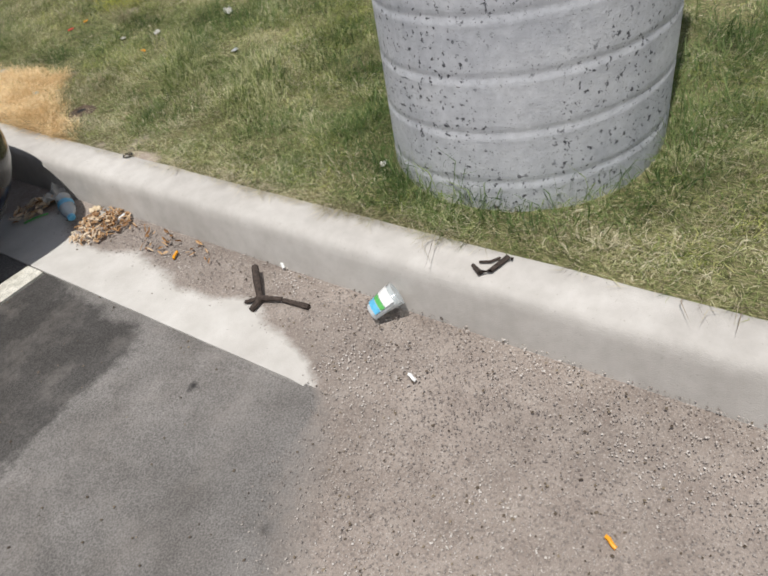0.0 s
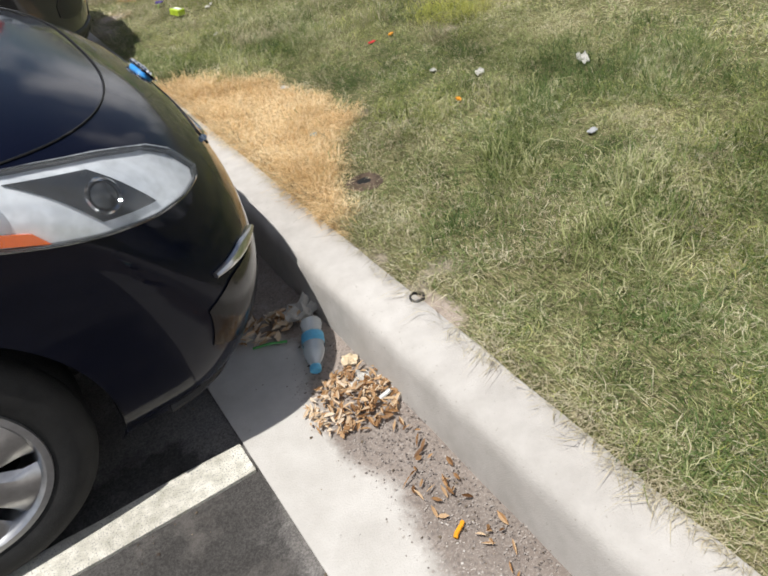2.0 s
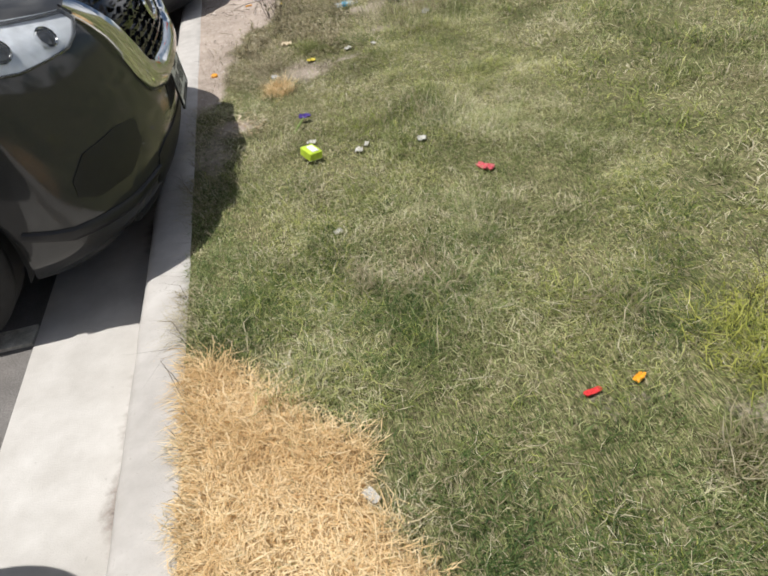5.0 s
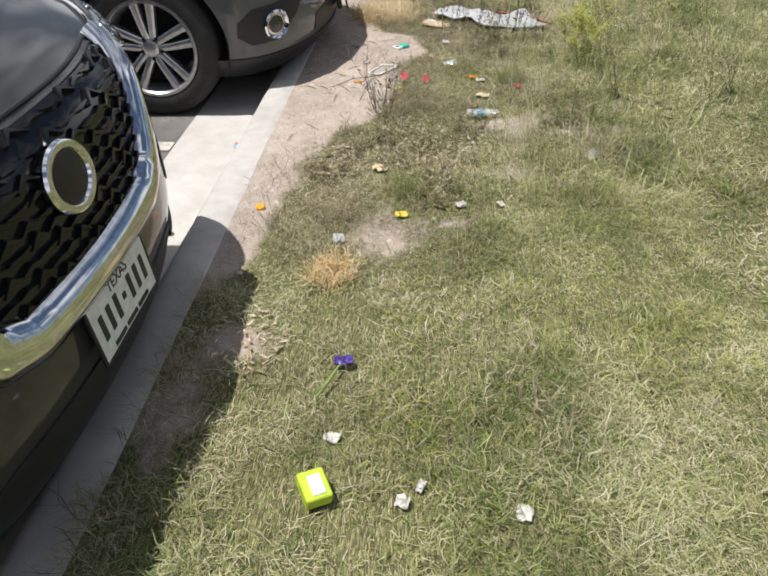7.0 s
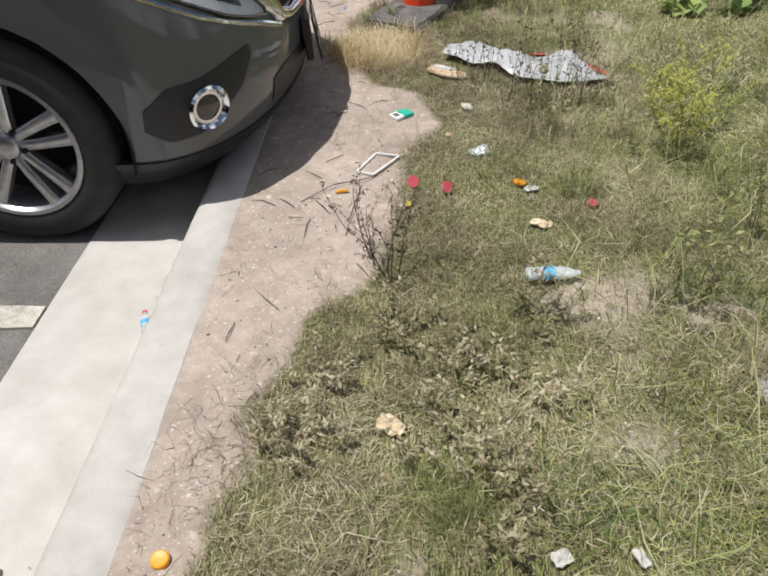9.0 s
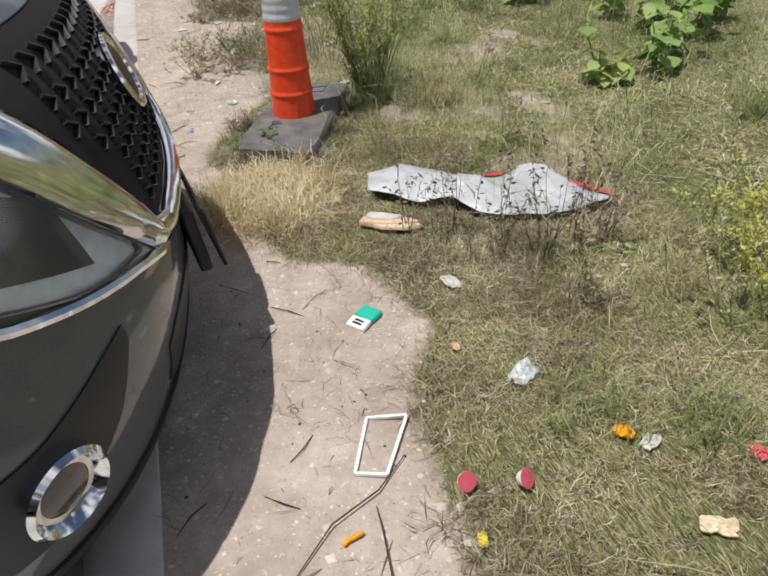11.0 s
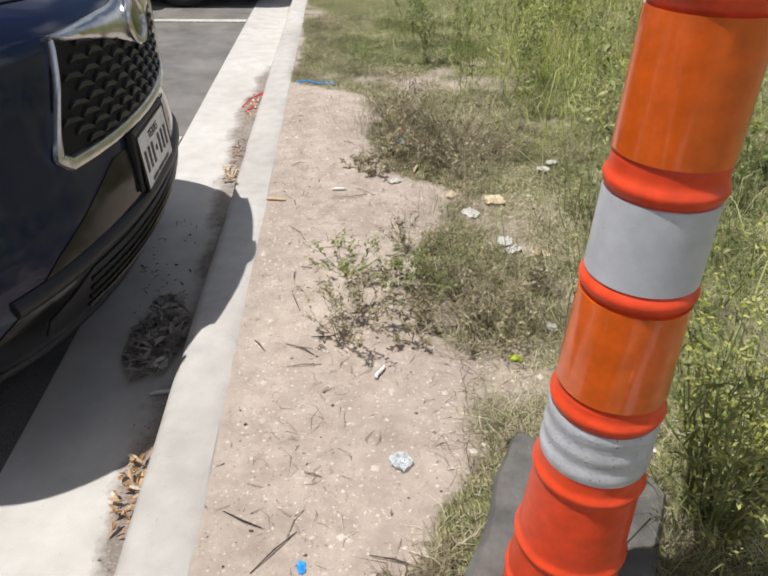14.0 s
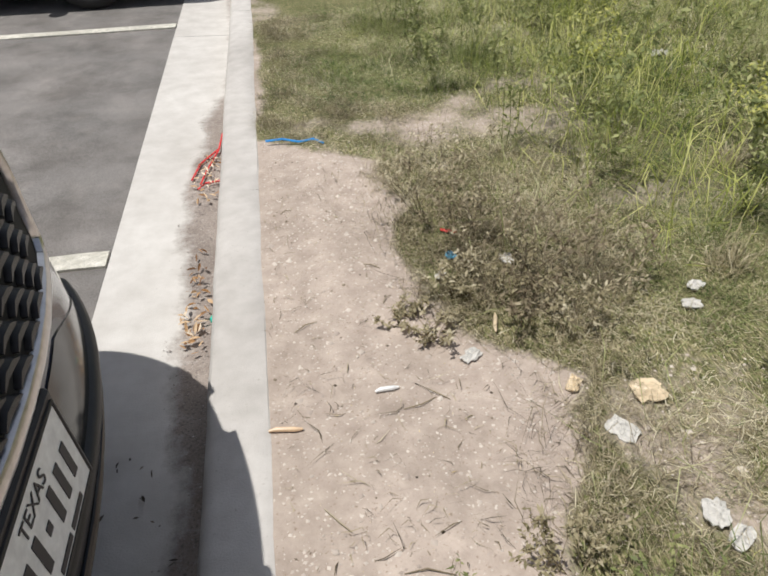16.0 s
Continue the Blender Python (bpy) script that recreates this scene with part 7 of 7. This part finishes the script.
for i, (x, y) in enumerate(((0.92, 10.85), (1.0, 10.78), (1.12, 10.72), (1.22, 10.68), (1.05, 10.86), (0.86, 10.95), (1.3, 10.72), (1.18, 10.8), (0.8, 11.02), (0.95, 11.0), (1.38, 10.78), (1.26, 10.8))):
    plant("seeding_weed", x, y, 4, 0.34, 0.3, 12, 0.02, DEAD, DEAD, "thin dark seeding weed before the sack", "weed", 10 + i, 0.0016, 0.03, None, 1)
for i, (x, y, t) in enumerate(((0.7, 9.2, 0.16), (0.62, 8.95, 0.13), (0.8, 9.05, 0.14), (0.72, 8.78, 0.15), (0.35, 9.15, 0.1), (0.9, 9.35, 0.14), (0.55, 9.3, 0.12), (0.3, 8.95, 0.1))):
    plant("dry_weed", x, y, 12, t, 1.1, 14, 0.018, DRY_STEM, DRY_GRASS, "low dry brown weed at the lawn's end", "weed", 30 + i, 0.0016, 0.06, None, 2)
for i, (x, y, t) in enumerate(((0.3, 13.3, 0.14), (0.42, 13.22, 0.12), (0.52, 13.1, 0.14), (0.62, 13.25, 0.13), (0.72, 13.05, 0.14), (0.55, 13.4, 0.12), (0.35, 13.05, 0.15), (0.5, 12.93, 0.12), (0.3, 12.93, 0.16), (0.7, 12.88, 0.12), (0.85, 13.2, 0.15), (0.45, 14.13, 0.07), (0.38, 14.2, 0.06))):
    plant("creeping_weed", x, y, 12, t, 1.8, 18, 0.016, DRY_STEM, WEED if i < 4 else DRY_GRASS, "flat sprawling grey-green weed on bare soil", "weed", 50 + i, 0.0014, 0.04, None, 2)
for i, (x, y, t) in enumerate(((0.62, 14.45, 0.22), (0.7, 14.3, 0.16), (0.58, 14.72, 0.24), (0.75, 14.62, 0.3), (0.72, 14.15, 0.14), (0.85, 14.05, 0.15), (0.85, 14.4, 0.25), (0.55, 14.95, 0.2), (0.95, 14.25, 0.2), (0.55, 14.3, 0.12))):
    plant("brown_weed", x, y, 11, t, 0.9, 16, 0.018, DRY_STEM, DRY_GRASS if i % 2 else DRY_STEM, "dry brown weed at the bare soil's edge", "weed", 70 + i, 0.0017, 0.06, None, 2)
for i in range(34):
    r = random.Random(900 + i)
    x, y = r.uniform(0.85, 2.6), r.uniform(13.4, 17.2)
    plant("tall_weed", x, y, 5, r.uniform(0.3, 0.55), 0.4, 34, 0.03, WEED, WEED, "tall thin green weed in the rough", "weed", 100 + i, 0.002, 0.05, YELLOW_TIPS if i % 4 == 0 else None, 2)
for i in range(16):
    r = random.Random(950 + i)
    x, y = r.uniform(1.1, 2.6), r.uniform(9.2, 12.6)
    plant("thin_weed", x, y, 5, r.uniform(0.16, 0.34), 0.6, 16, 0.02, WEED, r.choice([WEED, DRY_GRASS]), "thin green weed in the rough grass", "weed", 150 + i, 0.0018, 0.05, None, 2)


def broadleaf(x, y, tall, n, size, seed, flower=0):
    r = random.Random(seed)
    th = thing("sunflower_plant", x, y, floor_at(x, y), r.uniform(0, 360), "leafy green wild sunflower plant in the rough", "plant", "sunflower plants")
    for s in range(3):
        a = r.uniform(0, 6.28)
        top = Vector((math.cos(a) * 0.12, math.sin(a) * 0.12, tall * r.uniform(0.7, 1)))
        part("stem", tube([(0, 0, 0), top * 0.5 + Vector((0.02, 0, 0)), top], [0.007, 0.006, 0.003], 6), BROAD, th)
        for i in range(n):
            t = r.uniform(0.2, 1.0)
            L = size * r.uniform(0.6, 1.2)
            m = Matrix.Translation(top * t) @ Euler((r.uniform(-0.3, 0.3), r.uniform(0.0, 0.6), r.uniform(0, 6.28))).to_matrix().to_4x4()
            lv = []
            for q, w in ((0.25, 0.02), (0.4, 0.42), (0.6, 0.5), (0.85, 0.3), (1.1, 0.02)):
                for e in (-1, 0, 1):
                    lv.append(m @ Vector((q * L, e * w * L, 0.08 * L * abs(e) - 0.2 * L * (q - 0.25) ** 2)))
            part("leaf", (lv, grid_faces(5, 3)), BROAD, th)
        if s < flower:
            fl = part("flower", lathe([(0.016, 0), (0.02, 0.006), (0.012, 0.012), (0.002, 0.013)], 14), BARK, th, "brown flower head with yellow petals")
            fl.matrix_local = Matrix.Translation(top + Vector((0, 0, 0.01))) @ pose(0, 0, 0, 25, 10, 0)
            for i in range(12):
                c, d = math.cos(i * math.pi / 6), math.sin(i * math.pi / 6)
                pv = [(0.016 * c, 0.016 * d, 0.004), (0.032 * c - 0.009 * d, 0.032 * d + 0.009 * c, 0.008), (0.052 * c, 0.052 * d, 0.004), (0.032 * c + 0.009 * d, 0.032 * d - 0.009 * c, 0.008)]
                part("petal", (pv, [(0, 1, 2, 3)]), HUES["yellow"], fl)
    CLEAR.append((x, y, 0.02))


for i, (x, y, t, fl) in enumerate(((2.15, 12.0, 0.3, 0), (2.6, 12.2, 0.35, 0), (2.85, 12.6, 0.42, 0), (3.2, 13.1, 0.5, 1), (3.0, 13.5, 0.4, 0), (2.8, 13.0, 0.35, 0), (3.2, 12.6, 0.4, 0), (2.9, 14.7, 0.35, 0), (2.45, 11.95, 0.35, 0), (2.95, 12.4, 0.4, 0), (3.3, 13.5, 0.55, 2), (2.5, 13.6, 0.4, 0), (2.2, 13.9, 0.4, 0), (2.8, 14.2, 0.5, 1))):
    broadleaf(x, y, t * 0.85, 10, 0.1, 300 + i, fl)
for i, (x, y) in enumerate(((3.75, 13.9), (4.0, 14.3), (3.85, 14.8), (4.15, 13.7), (3.6, 14.5), (4.3, 14.9))):
    plant("grey_brush", x, y, 26, 0.5, 0.5, 4, 0.02, GREY_TWIG, GREY_TWIG, "dry grey brush of bare twigs", "brush", 330 + i, 0.004, 0.2, None, 2)
